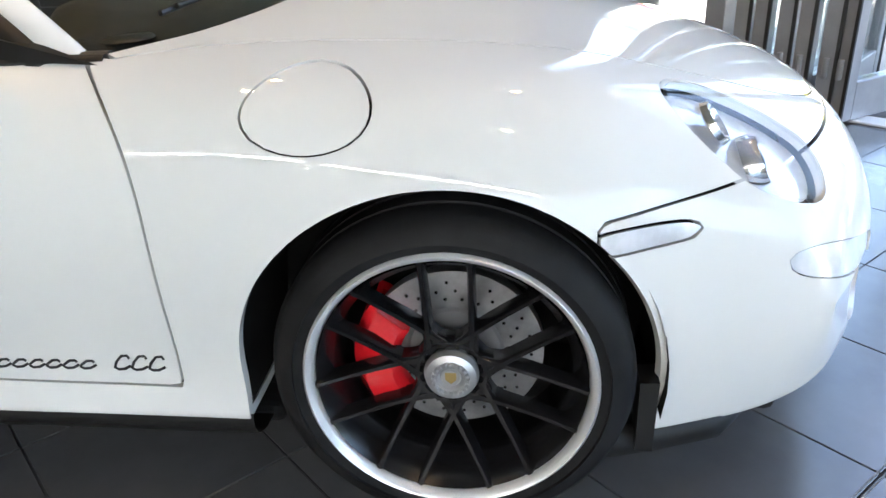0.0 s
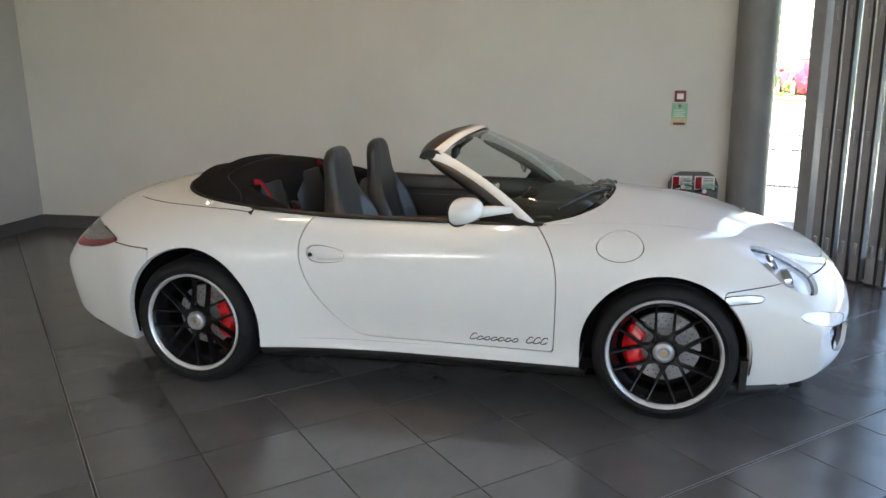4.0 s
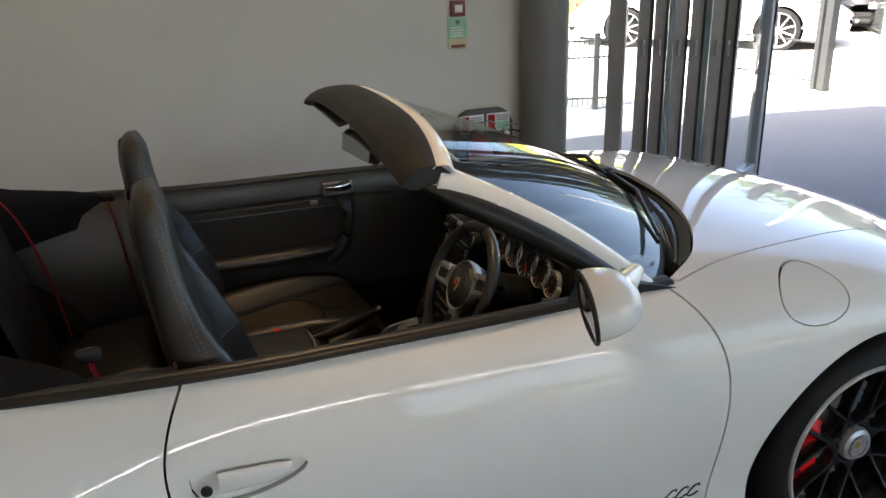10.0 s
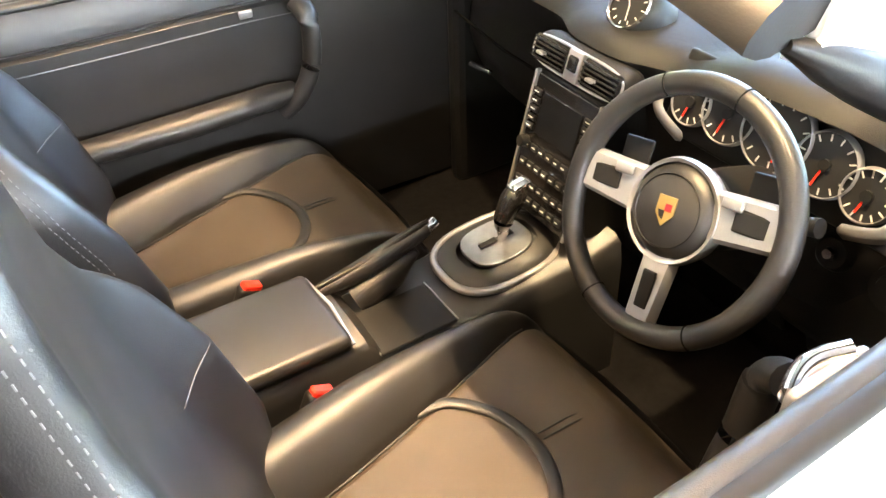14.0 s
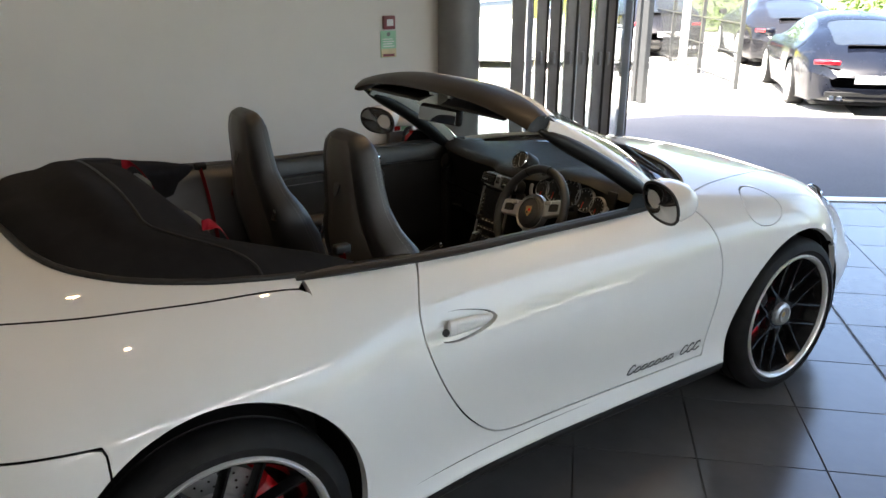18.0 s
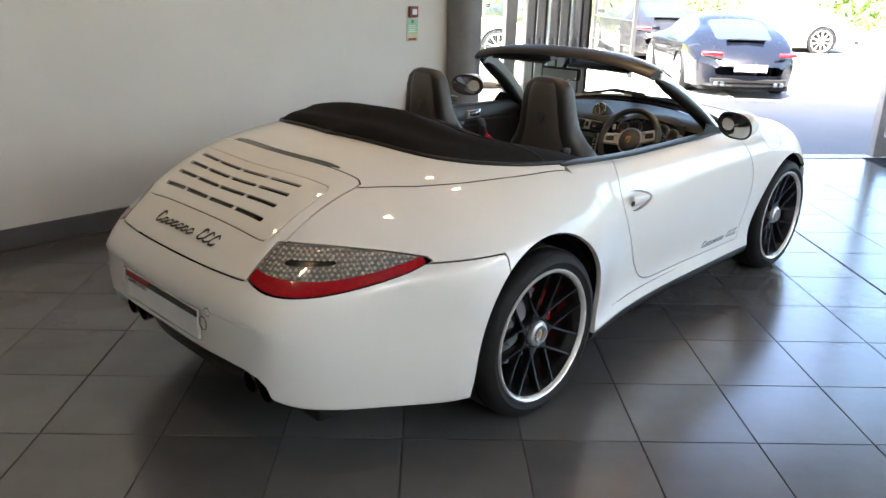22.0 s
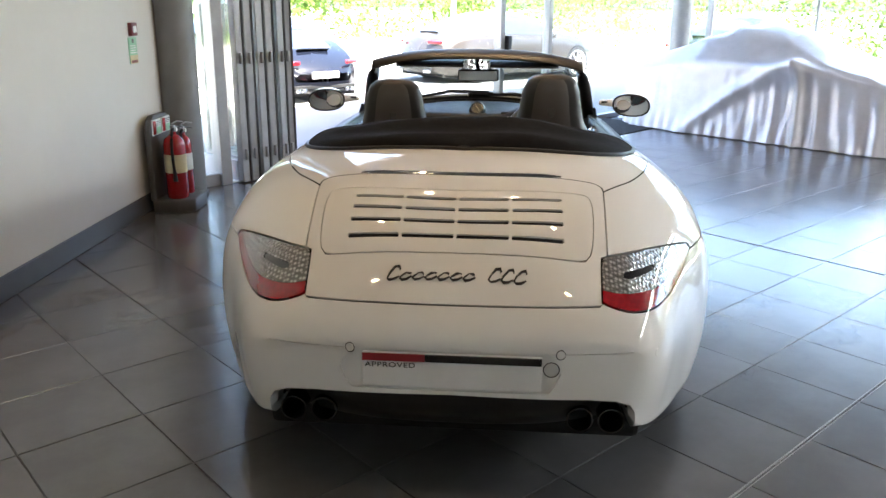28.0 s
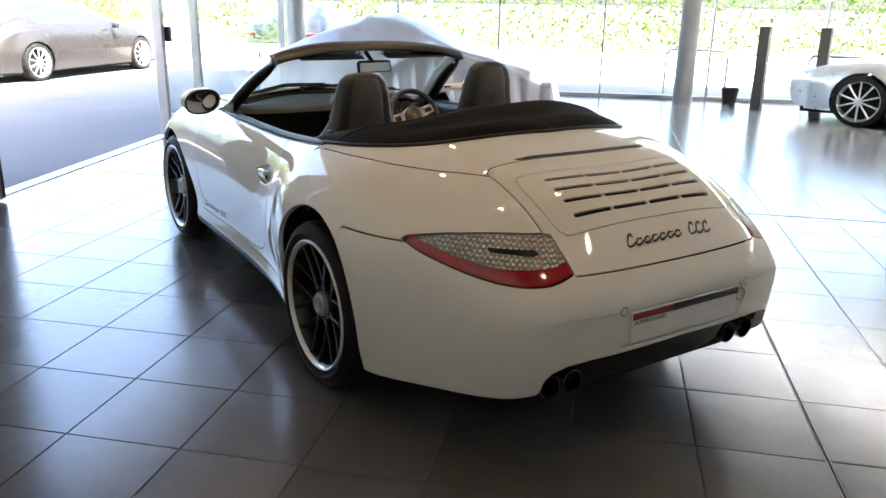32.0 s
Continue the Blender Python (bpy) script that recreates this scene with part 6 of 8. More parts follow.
def build_seat():
    """A front sports seat facing +x about its own floor point: cushion, bolsters, tall backrest with fixed headrest."""
    st = empty("sports_seat", "black leather sports seat with fixed headrest", "seat")
    HW, PW = 0.208, 0.138

    def edge(t):
        """Half width of the centre panel: a wedge, narrow at the back and as wide as the seat in front."""
        return float(np.interp(t, (0.0, 0.30, 0.55, 0.80, 0.93, 1.0), (0.070, 0.098, 0.128, 0.168, 0.190, 0.198)))

    def cushion_row(t, panel=False, n=12):
        """Points across the cushion at t (0 rear .. 1 front): the whole width or the centre panel alone."""
        x = -0.32 + 0.555 * t
        fr = max(0.0, (t - 0.80) / 0.20)
        base = 0.452 + 0.034 * t + 0.010 * math.sin(math.pi * t) - 0.075 * fr ** 2.4
        b, hw = edge(t), 0.218 - 0.006 * fr - 0.018 * max(0.0, 0.35 - t) / 0.35
        bol = 0.062 * (1 - t ** 3) + 0.004
        mid = b + 0.52 * (hw - b)
        half = crv([(0.0, base - 0.010), (0.5 * b, base - 0.008), (b - 0.010, base - 0.001), (b, base - 0.003 * (t < 0.97)), (b + 0.012 * (1 - t) + 0.003, base + 0.30 * bol), (mid, base + bol), (hw - 0.25 * (hw - mid), base + 0.86 * bol),
                    (hw, base + 0.20 * bol - 0.012), (hw + 0.002, base - 0.075), (hw - 0.010, 0.26)], 5)
        if panel:
            half = [p for p in half if p[0] <= b - 0.001]
        pts = [(-p[0], p[1]) for p in half[::-1]] + [tuple(p) for p in half[1:]]
        return [(x + 0.018 * (1 - (y / 0.218) ** 2) * fr, y, z + (0.0025 if panel else 0.0)) for y, z in pts]

    T = [i / 29 for i in range(30)]
    part("cushion", loft([cushion_row(t) for t in T]), LEATHER, st, "bolstered leather cushion", smooth=180)
    rows = [cushion_row(t, True) for t in T]
    m = min(len(r) for r in rows)
    part("seat_panel", loft([[r[round(k * (len(r) - 1) / (m - 1))] for k in range(m)] for r in rows]), PERF, st, "perforated leather centre panel", smooth=180)
    part("cushion_front", loft([[(0.222 + 0.018 * (1 - (y / 0.218) ** 2) + dx, y, z) for dx, z in ((0.010, 0.425), (0.024, 0.395), (0.022, 0.34), (0.0, 0.28))] for y in np.linspace(-0.206, 0.206, 17)]), LEATHER, st, "rolled cushion front", smooth=180)
    part("welt", tube(crv([(-0.060, -0.128, 0.482), (-0.012, -0.120, 0.483), (0.036, -0.070, 0.479), (0.054, 0.0, 0.4765), (0.036, 0.070, 0.479), (-0.012, 0.120, 0.483), (-0.060, 0.128, 0.482)], 8), 0.010, 12, flat=0.5), LEATHER, st, smooth=70)
    for s in (-1, 1):
        part("seam", tube([(x + 0.0, s * (edge((x + 0.32) / 0.555) + 0.001), cushion_row((x + 0.32) / 0.555, True)[0][2] + 0.0005) for x in np.linspace(-0.28, 0.17, 22)], 0.0022, 6), LEATHER, st, smooth=60)
    for dy in (-0.006, 0.006):
        part("stitching", tube([(0.066, dy, 0.4795), (0.115, dy, 0.4790), (0.150, dy, 0.4745)], 0.0014, 6), LEATHER, st)
    part("seat_base", bx(-0.30, 0.20, -0.18, 0.18, 0.235, 0.34, 0.02), TRIM, st)
    # backrest: leather front with bolsters and hard rear shell

    def width(h):
        return float(np.interp(h, (0.0, 0.08, 0.22, 0.36, 0.43, 0.48, 0.53, 0.60, 0.68, 0.73, 0.755, 0.765), (0.205, 0.222, 0.242, 0.245, 0.222, 0.185, 0.158, 0.142, 0.130, 0.112, 0.082, 0.04)))

    def spine(h):
        return Vector((-0.300 - 0.225 * h - 0.03 * math.sin(math.pi * min(1, h / 0.76)), 0, 0.43 + 0.945 * h))

    def ring(h):
        w, c = width(h), spine(h)
        th = float(np.interp(h, (0, 0.3, 0.5, 0.7, 0.75, 0.765), (0.065, 0.058, 0.048, 0.036, 0.026, 0.010)))
        bo = float(np.interp(h, (0, 0.12, 0.26, 0.38, 0.46, 0.54, 0.70, 0.75, 0.765), (0.050, 0.088, 0.092, 0.070, 0.042, 0.034, 0.036, 0.024, 0.008)))
        ce = float(np.interp(h, (0, 0.12, 0.30, 0.44, 0.54, 0.70, 0.75, 0.765), (0.034, 0.034, 0.036, 0.034, 0.036, 0.040, 0.028, 0.009)))
        half = [(-th, 0.0), (-th * 0.98, 0.55 * w), (-th * 0.78, 0.86 * w), (-th * 0.15, 0.985 * w), (bo * 0.55, 1.0 * w), (bo * 0.95, 0.93 * w), (bo, 0.82 * w), (ce + (bo - ce) * 0.45, 0.66 * w), (ce, 0.48 * w), (ce, 0.0)]
        full = half + [(q, -y) for q, y in half[-2:0:-1]]
        return [(c.x + q[0], q[1], c.z + 0.30 * q[0]) for q in crv(full, 4, True)]

    H = [0.70 * i / 30 for i in range(31)] + [0.71, 0.72, 0.73, 0.738, 0.745, 0.752, 0.758, 0.762, 0.765]
    part("backrest", loft([ring(h) for h in H], close_v=True, cap=True), LEATHER, st, "bolstered leather backrest", smooth=180)
    rows = []
    for h in [h for h in H if h < 0.757]:
        w, c = width(h) * 0.80, spine(h)
        th = float(np.interp(h, (0, 0.3, 0.5, 0.7, 0.75, 0.765), (0.065, 0.058, 0.048, 0.036, 0.026, 0.010)))
        rows.append([(c.x - th - 0.008 + 0.028 * abs(v) ** 4, w * v, c.z - 0.30 * th) for v in [-1 + 2 * j / 14 for j in range(15)]])
    shellp = part("back_shell", loft(rows), SEATBACK, st, "dark metallic seat back shell", smooth=180)
    c = spine(0.60)
    part("shell_emblem", prism([(-0.016, 0.022), (0.0, 0.028), (0.016, 0.022), (0.014, -0.012), (0.0, -0.028), (-0.014, -0.012)], 0.003,
                               Matrix.Translation((c.x - 0.053, 0, c.z - 0.012)) @ Euler((math.radians(74), 0, -math.pi / 2)).to_matrix().to_4x4()), LEATHER, shellp, "dark embossed shield")
    for s in (-1, 1):
        for off in (0.0, 0.011):
            rows = []
            for h in np.linspace(0.03, 0.70, 121):
                c, w = spine(h), width(h)
                bo = float(np.interp(h, (0, 0.12, 0.26, 0.38, 0.46, 0.54, 0.70), (0.050, 0.088, 0.092, 0.070, 0.042, 0.034, 0.036)))
                q = bo * 0.62 - off
                rows.append((c.x + q, s * (w * 1.0 + 0.0010), c.z + 0.30 * q))
            part("stitching", join(*[tube(rows[k:k + 2], 0.0008, 5) for k in range(0, 120, 2)]), STITCH, st, "pale double stitching")
        rows = []
        for y in np.linspace(0.48, 0.98, 14):
            h = 0.30 - 0.05 * y
            c, w = spine(h), width(h)
            bo, ce = 0.090, 0.036
            q = float(np.interp(y, (0.48, 0.66, 0.82, 0.93, 0.98), (ce, ce + (bo - ce) * 0.45, bo, bo * 0.95, bo * 0.7))) + 0.002
            rows.append((c.x + q, s * w * y, c.z + 0.30 * q))
        part("stitching", tube(rows, 0.0009, 6), STITCH, st)
        part("hinge_cover", cyl(0.034, 0.018, 24, Matrix.Translation((-0.30, s * 0.208, 0.43)) @ Matrix.Rotation(math.pi / 2, 4, "X"), bevel=0.005), TRIM, st, smooth=40)
        part("tilt_lever", box(0.026, 0.018, 0.045, pose(-0.455, s * 0.200, 0.80, 0, 20, 0), 0.008, 2), CHROME, st, smooth=50)
    return st


seat = build_seat()
seat.parent = car
del seat["category"]
seat.matrix_basis = Matrix.Translation((-0.088, -0.362, 0.035))
copy_thing(seat, Matrix.Translation((-0.122, 0.365, 0.004)))
for y in (-0.148, 0.148):
    bk = part("belt_buckle", box(0.045, 0.024, 0.06, pose(-0.262, y * 0.93, 0.510, 0, 25, 0), 0.006, 2), TRIM, car, smooth=50)
    part("buckle_button", box(0.034, 0.019, 0.016, pose(-0.249, y * 0.93, 0.538, 0, 25, 0), 0.003, 1), NEEDLE, bk, "red release button")

# ---- centre console ----
con = empty("centre_console", "black leather centre console with gear selector and handbrake", "console")
con.parent = car
del con["category"]
rows = []
for x in np.linspace(-0.42, 0.34, 26):
    top = float(np.interp(x, (-0.42, -0.14, -0.12, 0.06, 0.12, 0.30, 0.34), (0.545, 0.535, 0.492, 0.490, 0.505, 0.53, 0.55)))
    w = float(np.interp(x, (-0.42, -0.1, 0.1, 0.34), (0.095, 0.100, 0.112, 0.13)))
    rows.append([(x, -w - 0.01, 0.235), (x, -w, top - 0.05), (x, -w + 0.008, top - 0.012), (x, -w + 0.022, top), (x, 0, top + 0.004), (x, w - 0.022, top), (x, w - 0.008, top - 0.012), (x, w, top - 0.05), (x, w + 0.01, 0.235)])
part("console_body", loft(rows), LEATHER, con, smooth=45)
part("armrest_lid", box(0.27, 0.185, 0.035, pose(-0.305, 0, 0.553, 0, 1, 0), 0.014, 3), LEATHER, con, "padded console lid", smooth=50)
part("lid_edge", tube([(-0.170, -0.09, 0.550), (-0.165, 0, 0.560), (-0.170, 0.09, 0.550)], 0.003, 8), SILVER, con)
part("console_tray", box(0.145, 0.11, 0.006, pose(-0.055, -0.035, 0.497), 0.002, 1), TRIM, con)
part("tray_edge", tube([(-0.128, -0.09, 0.501), (-0.128, 0.02, 0.501)], 0.0016, 6), SILVER, con)
part("tray_edge", tube([(0.018, -0.09, 0.501), (0.018, 0.02, 0.501)], 0.0016, 6), SILVER, con)
gp = [(0.165 + 0.088 * sg(math.cos(2 * math.pi * k / 32), 0.75), 0.010 + 0.062 * sg(math.sin(2 * math.pi * k / 32), 0.75)) for k in range(32)]
part("selector_ring", tube([(x * 1.0 + (x - 0.165) * 0.28, y + (y - 0.01) * 0.42, 0.512 + 0.10 * (x - 0.165)) for x, y in gp], 0.0075, 8, closed=True), SILVER, con, "silver edge round the selector", smooth=60)
part("selector_mound", loft([[((x - 0.165) * k + 0.165, (y - 0.01) * k2 + 0.01, z + 0.10 * (x - 0.165)) for x, y in gp] for k, k2, z in ((1.27, 1.40, 0.508), (1.18, 1.28, 0.520), (1.05, 1.08, 0.527), (0.85, 0.85, 0.529))], close_v=True), LEATHER, con, smooth=60)
part("selector_plate", prism([((x - 0.165) * 0.72, (y - 0.01) * 0.86) for x, y in gp], 0.008, pose(0.165, 0.010, 0.5265, 0, -5.7, 0), 0.002), STEEL, con, "brushed metal selector plate")
part("selector_gate", box(0.07, 0.012, 0.003, pose(0.165, 0.012, 0.537, 0, -5.7, 0), 0.001, 1), TRIM, con)
part("selector_stem", tube([(0.172, 0.012, 0.52), (0.178, 0.012, 0.545), (0.183, 0.012, 0.57)], [0.013, 0.012, 0.012], 14), CHROME, con, smooth=60)
part("selector_knob", tube(crv([(0.178, 0.012, 0.553), (0.184, 0.012, 0.580), (0.196, 0.012, 0.604), (0.210, 0.012, 0.618), (0.224, 0.012, 0.617)], 5), [0.012, 0.014, 0.016, 0.0175, 0.0185, 0.019, 0.0195, 0.020, 0.0205, 0.021, 0.0215, 0.022, 0.022, 0.022, 0.0215, 0.021, 0.020, 0.018, 0.016, 0.012, 0.006][:21], 16), GLOSSB, con, "black gear knob with chrome cap", smooth=60)
part("knob_cap", box(0.040, 0.026, 0.012, pose(0.213, 0.012, 0.636, 0, -12, 0), 0.005, 3), CHROME, con, smooth=60)
hb = crv([(-0.165, 0.062, 0.535), (-0.08, 0.055, 0.553), (-0.02, 0.045, 0.578), (0.040, 0.037, 0.602)], 6)
part("handbrake", tube(hb, [0.013 + 0.008 * math.sin(math.pi * min(1, i / 18)) * 0.8 for i in range(19)], 14, flat=1.0), LEATHER, con, "leather handbrake lever", smooth=60)
part("handbrake_strip", tube([(p[0], p[1] - 0.004, p[2] + 0.016) for p in hb], 0.0045, 8), TRIM, con)
part("handbrake_button", cyl(0.009, 0.022, 16, Matrix.Translation((0.048, 0.036, 0.606)) @ Euler((0, math.radians(64), 0)).to_matrix().to_4x4(), bevel=0.003), CHROME, con, smooth=40)
part("handbrake_boot", tube([(-0.10, 0.055, 0.50), (-0.03, 0.045, 0.53), (0.015, 0.040, 0.565)], [0.035, 0.028, 0.012], 12), LEATHER, con, smooth=60)

# centre stack with screen and buttons
stk = Matrix.Translation((0.283, 0.0, 0.702)) @ Euler((0, math.radians(14), 0)).to_matrix().to_4x4() @ Matrix.Diagonal((1, 0.80, 0.92, 1))     # local: x out of the dash, z up its face


def on_stack(name, y0, y1, z0, z1, d, material, parent, label="", bev=0.002, base=0.0):
    bm = bx(-d - base, -base + 0.0, y0, y1, z0, z1, bev, 2)
    bmesh.ops.transform(bm, matrix=stk, verts=bm.verts)
    return part(name, bm, material, parent, label)


stack = on_stack("control_panel", -0.105, 0.105, -0.165, 0.11, 0.15, TRIM, con, "black control stack", 0.006, -0.15)
on_stack("stack_face", -0.098, 0.098, -0.16, 0.105, 0.008, GLOSSB, stack, "", 0.003)
on_stack("display", -0.062, 0.062, -0.005, 0.078, 0.003, SCREEN, stack, "dark switched-off display", 0.001, 0.008)
for k in range(5):
    for y in (-0.083, 0.083):
        on_stack("button", y - 0.013, y + 0.013, -0.002 + 0.017 * k, 0.010 + 0.017 * k, 0.005, TRIM, stack, "", 0.0012, 0.008)
        on_stack("button_mark", y - 0.007, y + 0.007, 0.003 + 0.017 * k, 0.005 + 0.017 * k, 0.0006, SIGNW, stack, "", 0.0, 0.0131)
for k in range(7):
    y = -0.075 + 0.025 * k
    for z in (-0.032, -0.068, -0.105, -0.135):
        on_stack("button", y - 0.010, y + 0.010, z - 0.007, z + 0.007, 0.005, TRIM, stack, "", 0.0012, 0.008)
        on_stack("button_mark", y - 0.005, y + 0.005, z - 0.001, z + 0.0012, 0.0006, SIGNW, stack, "", 0.0, 0.0131)
for y in (-0.083, 0.083):
    kb = cyl(0.012, 0.02, 24, stk @ Matrix.Translation((-0.016, y, -0.028)) @ Matrix.Rotation(math.pi / 2, 4, "Y"), bevel=0.003)
    part("knob", kb, TRIM, stack, smooth=40)
on_stack("stack_edge", -0.107, -0.099, -0.165, 0.11, 0.012, SILVER, stack, "", 0.003)
on_stack("stack_edge", 0.099, 0.107, -0.165, 0.11, 0.012, SILVER, stack, "", 0.003)

# ---- dashboard ----
dash = empty("dashboard", "black leather dashboard with vents, clock and instrument cluster", "dashboard")
dash.parent = car
del dash["category"]
rows = []
for i in range(41):
    v = -1 + 2 * i / 40
    y = 0.625 * v
    hoodb = math.exp(-((y + 0.350) / 0.155) ** 4)
    cen = math.exp(-(y / 0.10) ** 4)
    x0 = 0.385 - 0.035 * hoodb - 0.045 * cen + 0.09 * abs(v) ** 4
    zt = 0.868 + 0.050 * hoodb + 0.004 * cen
    zb = 0.870
    prof = [(0.82 - 0.22 * abs(v) ** 2.4, 0.905 - 0.06 * abs(v) ** 2.4), (0.66 - 0.10 * abs(v) ** 2.4, 0.900 - 0.030 * abs(v) ** 2.4 + 0.01 * hoodb), (0.52, 0.892 + 0.022 * hoodb), (x0 + 0.055, zt + 0.012), (x0 + 0.015, zt + 0.004), (x0, zt - 0.012),
            (x0 + 0.010 + 0.055 * hoodb, zt - 0.030), (x0 + 0.030 + 0.05 * hoodb, 0.79), (x0 + 0.045 + 0.04 * hoodb, 0.73), (x0 + 0.04, 0.70), (x0 + 0.035, 0.65), (x0 + 0.060, 0.58), (0.62, 0.52)]
    rows.append([(x, y, z) for x, z in prof])
part("dash_skin", loft(rows), DASH, dash, smooth=50)
# central vents: one rounded housing with two slatted outlets and a switch between them
vm = pose(0.316, 0.0, 0.833, 0, 16, 0)


def vent_box(name, sx, sy, sz, x, y, z, bevel, material, parent, label=""):
    return part(name, box(sx, sy, sz, vm @ Matrix.Translation((x, y, z)), bevel, 3), material, parent, label, smooth=60)


vh = vent_box("vent_panel", 0.060, 0.226, 0.060, 0.022, 0, 0, 0.024, DASH, dash)
part("vent_panel_rim", tube([vm @ Vector((-0.006, 0.108 * sg(math.cos(2 * math.pi * k / 44), 0.45), 0.0255 * sg(math.sin(2 * math.pi * k / 44), 0.62))) for k in range(44)], 0.0022, 6, closed=True), SILVER, vh, "silver rim", smooth=60)
for y in (-0.062, 0.062):
    vp = vent_box("air_vent", 0.010, 0.084, 0.044, -0.006, y, 0, 0.004, GLOSSB, dash, "black slatted air vent")
    for k in range(5):
        part("vent_slat", box(0.014, 0.076, 0.0028, vm @ pose(-0.012, y, -0.016 + 0.008 * k, 0, 18, 0), 0.001, 1), TRIM, vp)
    part("vent_tab", box(0.012, 0.016, 0.006, vm @ pose(-0.018, y + 0.012, -0.004), 0.002, 2), SILVER, vp)
vent_box("hazard_panel", 0.016, 0.034, 0.052, -0.006, 0, 0, 0.003, SILVER, dash, "silver switch surround")
vent_box("hazard_switch", 0.008, 0.022, 0.026, -0.013, 0, 0.004, 0.003, GLOSSB, dash)
for y in (-0.575, 0.575):
    part("side_vent", lathe([(0.0, 0.006), (0.026, 0.006), (0.030, -0.004), (0.036, -0.006), (0.040, 0.006)], 28, axis="z", m=pose(0.452, y, 0.80, 0, -80, 0)), TRIM, dash, "round black side vent", smooth=40)
    part("speaker", lathe([(0.0, 0.006), (0.045, 0.004), (0.05, 0.0)], 28, axis="z", m=pose(0.58, y * 0.93, 0.882, 0, 0, 0)), TRIM, dash, smooth=40)
# stopwatch clock on top
part("clock_pod", lathe([(0.055, -0.03), (0.050, 0.01), (0.042, 0.028), (0.038, 0.030), (0.034, 0.026)], 36, axis="z", m=pose(0.435, 0.0, 0.892, 0, -52, 0)), TRIM, dash, "round clock in a black pod", smooth=50)
ck = part("clock_face", lathe([(0.0, 0.0), (0.035, 0.0), (0.035, -0.004)], 32, axis="z", m=pose(0.415, 0.0, 0.910, 0, -52, 0)), DIAL, dash)
part("clock_rim", lathe([(0.036, 0.004), (0.039, 0.006), (0.041, 0.002)], 36, axis="z", m=pose(0.415, 0.0, 0.910, 0, -52, 0)), CHROME, dash, smooth=60)
for k in range(12):
    a = 2 * math.pi * k / 12
    part("hour_mark", box(0.006, 0.0018, 0.001, pose(0.415, 0.0, 0.910, 0, -52, 0) @ pose(0.029 * math.cos(a), 0.029 * math.sin(a), 0.001, 0, 0, math.degrees(a))), DIALW, ck)
for a, ln in ((40, 0.018), (200, 0.025)):
    part("clock_arm", box(ln, 0.002, 0.001, pose(0.415, 0, 0.910, 0, -52, 0) @ pose(ln / 2 * math.cos(radians(a)), ln / 2 * math.sin(radians(a)), 0.002, 0, 0, a)), DIALW, ck)
# instruments: five overlapping round dials
clu = Matrix.Translation((0.376, -0.338, 0.852)) @ Euler((0, math.radians(-72), 0)).to_matrix().to_4x4()
for y, r, up in ((0.0, 0.052, 0.0), (-0.080, 0.043, -0.006), (0.080, 0.043, -0.006), (-0.146, 0.034, -0.016), (0.146, 0.034, -0.016)):
    mm = clu @ Matrix.Translation((up, y, 0.001 * (r > 0.05)))
    d = part("dial", lathe([(0.0, 0.0), (r, 0.0), (r, -0.01)], 40, axis="z", m=mm), DIAL, dash, "black dial with white figures and red needle")
    part("dial_rim", lathe([(r - 0.001, 0.001), (r, 0.005), (r + 0.002, 0.003), (r + 0.003, -0.008)], 40, axis="z", m=mm), SILVER, d, smooth=60)
    for k in range(11):
        a = math.radians(-220 + 26 * k)
        part("dial_mark", box(0.009, 0.0022, 0.0006, mm @ pose(r * 0.82 * math.cos(a), r * 0.82 * math.sin(a), 0.0006, 0, 0, math.degrees(a))), DIALW, d)
    a = math.radians(-190 + 30 * (r > 0.05))
    part("needle", box(r * 0.75, 0.0028, 0.001, mm @ pose(r * 0.36 * math.cos(a), r * 0.36 * math.sin(a), 0.003, 0, 0, math.degrees(a))), NEEDLE, d)
    part("needle_hub", cyl(0.008, 0.005, 16, mm @ Matrix.Translation((0, 0, 0.003))), TRIM, d)
part("instrument_binnacle", box(0.012, 0.40, 0.13, pose(0.398, -0.338, 0.830, 0, 18, 0), 0.02, 3), TRIM, dash, smooth=50)
for sg2 in (-1, 1):
    part("cluster_accent", tube(crv([(0.366, -0.338 + sg2 * 0.200, 0.850), (0.352, -0.338 + sg2 * 0.190, 0.812), (0.350, -0.338 + sg2 * 0.135, 0.786)], 6), [0.004] + [0.011] * 11 + [0.004], 8, flat=0.4, up=(1, 0, 0)), SILVER, dash, "silver trim crescent", smooth=60)
part("ignition", lathe([(0.0, 0.012), (0.008, 0.012), (0.010, 0.004), (0.022, 0.004), (0.026, 0.0), (0.030, -0.01)], 28, axis="z", m=pose(0.415, -0.445, 0.700, 0, -75, 0)), TRIM, dash, "round ignition switch", smooth=40)
part("ignition_core", lathe([(0.0, 0.015), (0.007, 0.015), (0.009, 0.010)], 20, axis="z", m=pose(0.415, -0.445, 0.700, 0, -75, 0)), CHROME, dash, smooth=40)
part("light_switch", lathe([(0.0, 0.014), (0.020, 0.012), (0.024, 0.002), (0.034, 0.0), (0.036, -0.01)], 28, axis="z", m=pose(0.425, -0.535, 0.690, 0, -75, 0)), TRIM, dash, "round light switch", smooth=40)
part("glovebox_line", tube([(0.418, 0.13, 0.70), (0.420, 0.35, 0.70), (0.45, 0.58, 0.70)], 0.003, 6), BLACKGAP, dash)
part("glovebox_latch", box(0.012, 0.07, 0.010, pose(0.438, 0.46, 0.610, 0, 0, 10), 0.003, 1), CHROME, dash)
part("knee_panel", bx(0.44, 0.52, -0.60, -0.14, 0.50, 0.68, 0.03), DASH, dash, smooth=50)

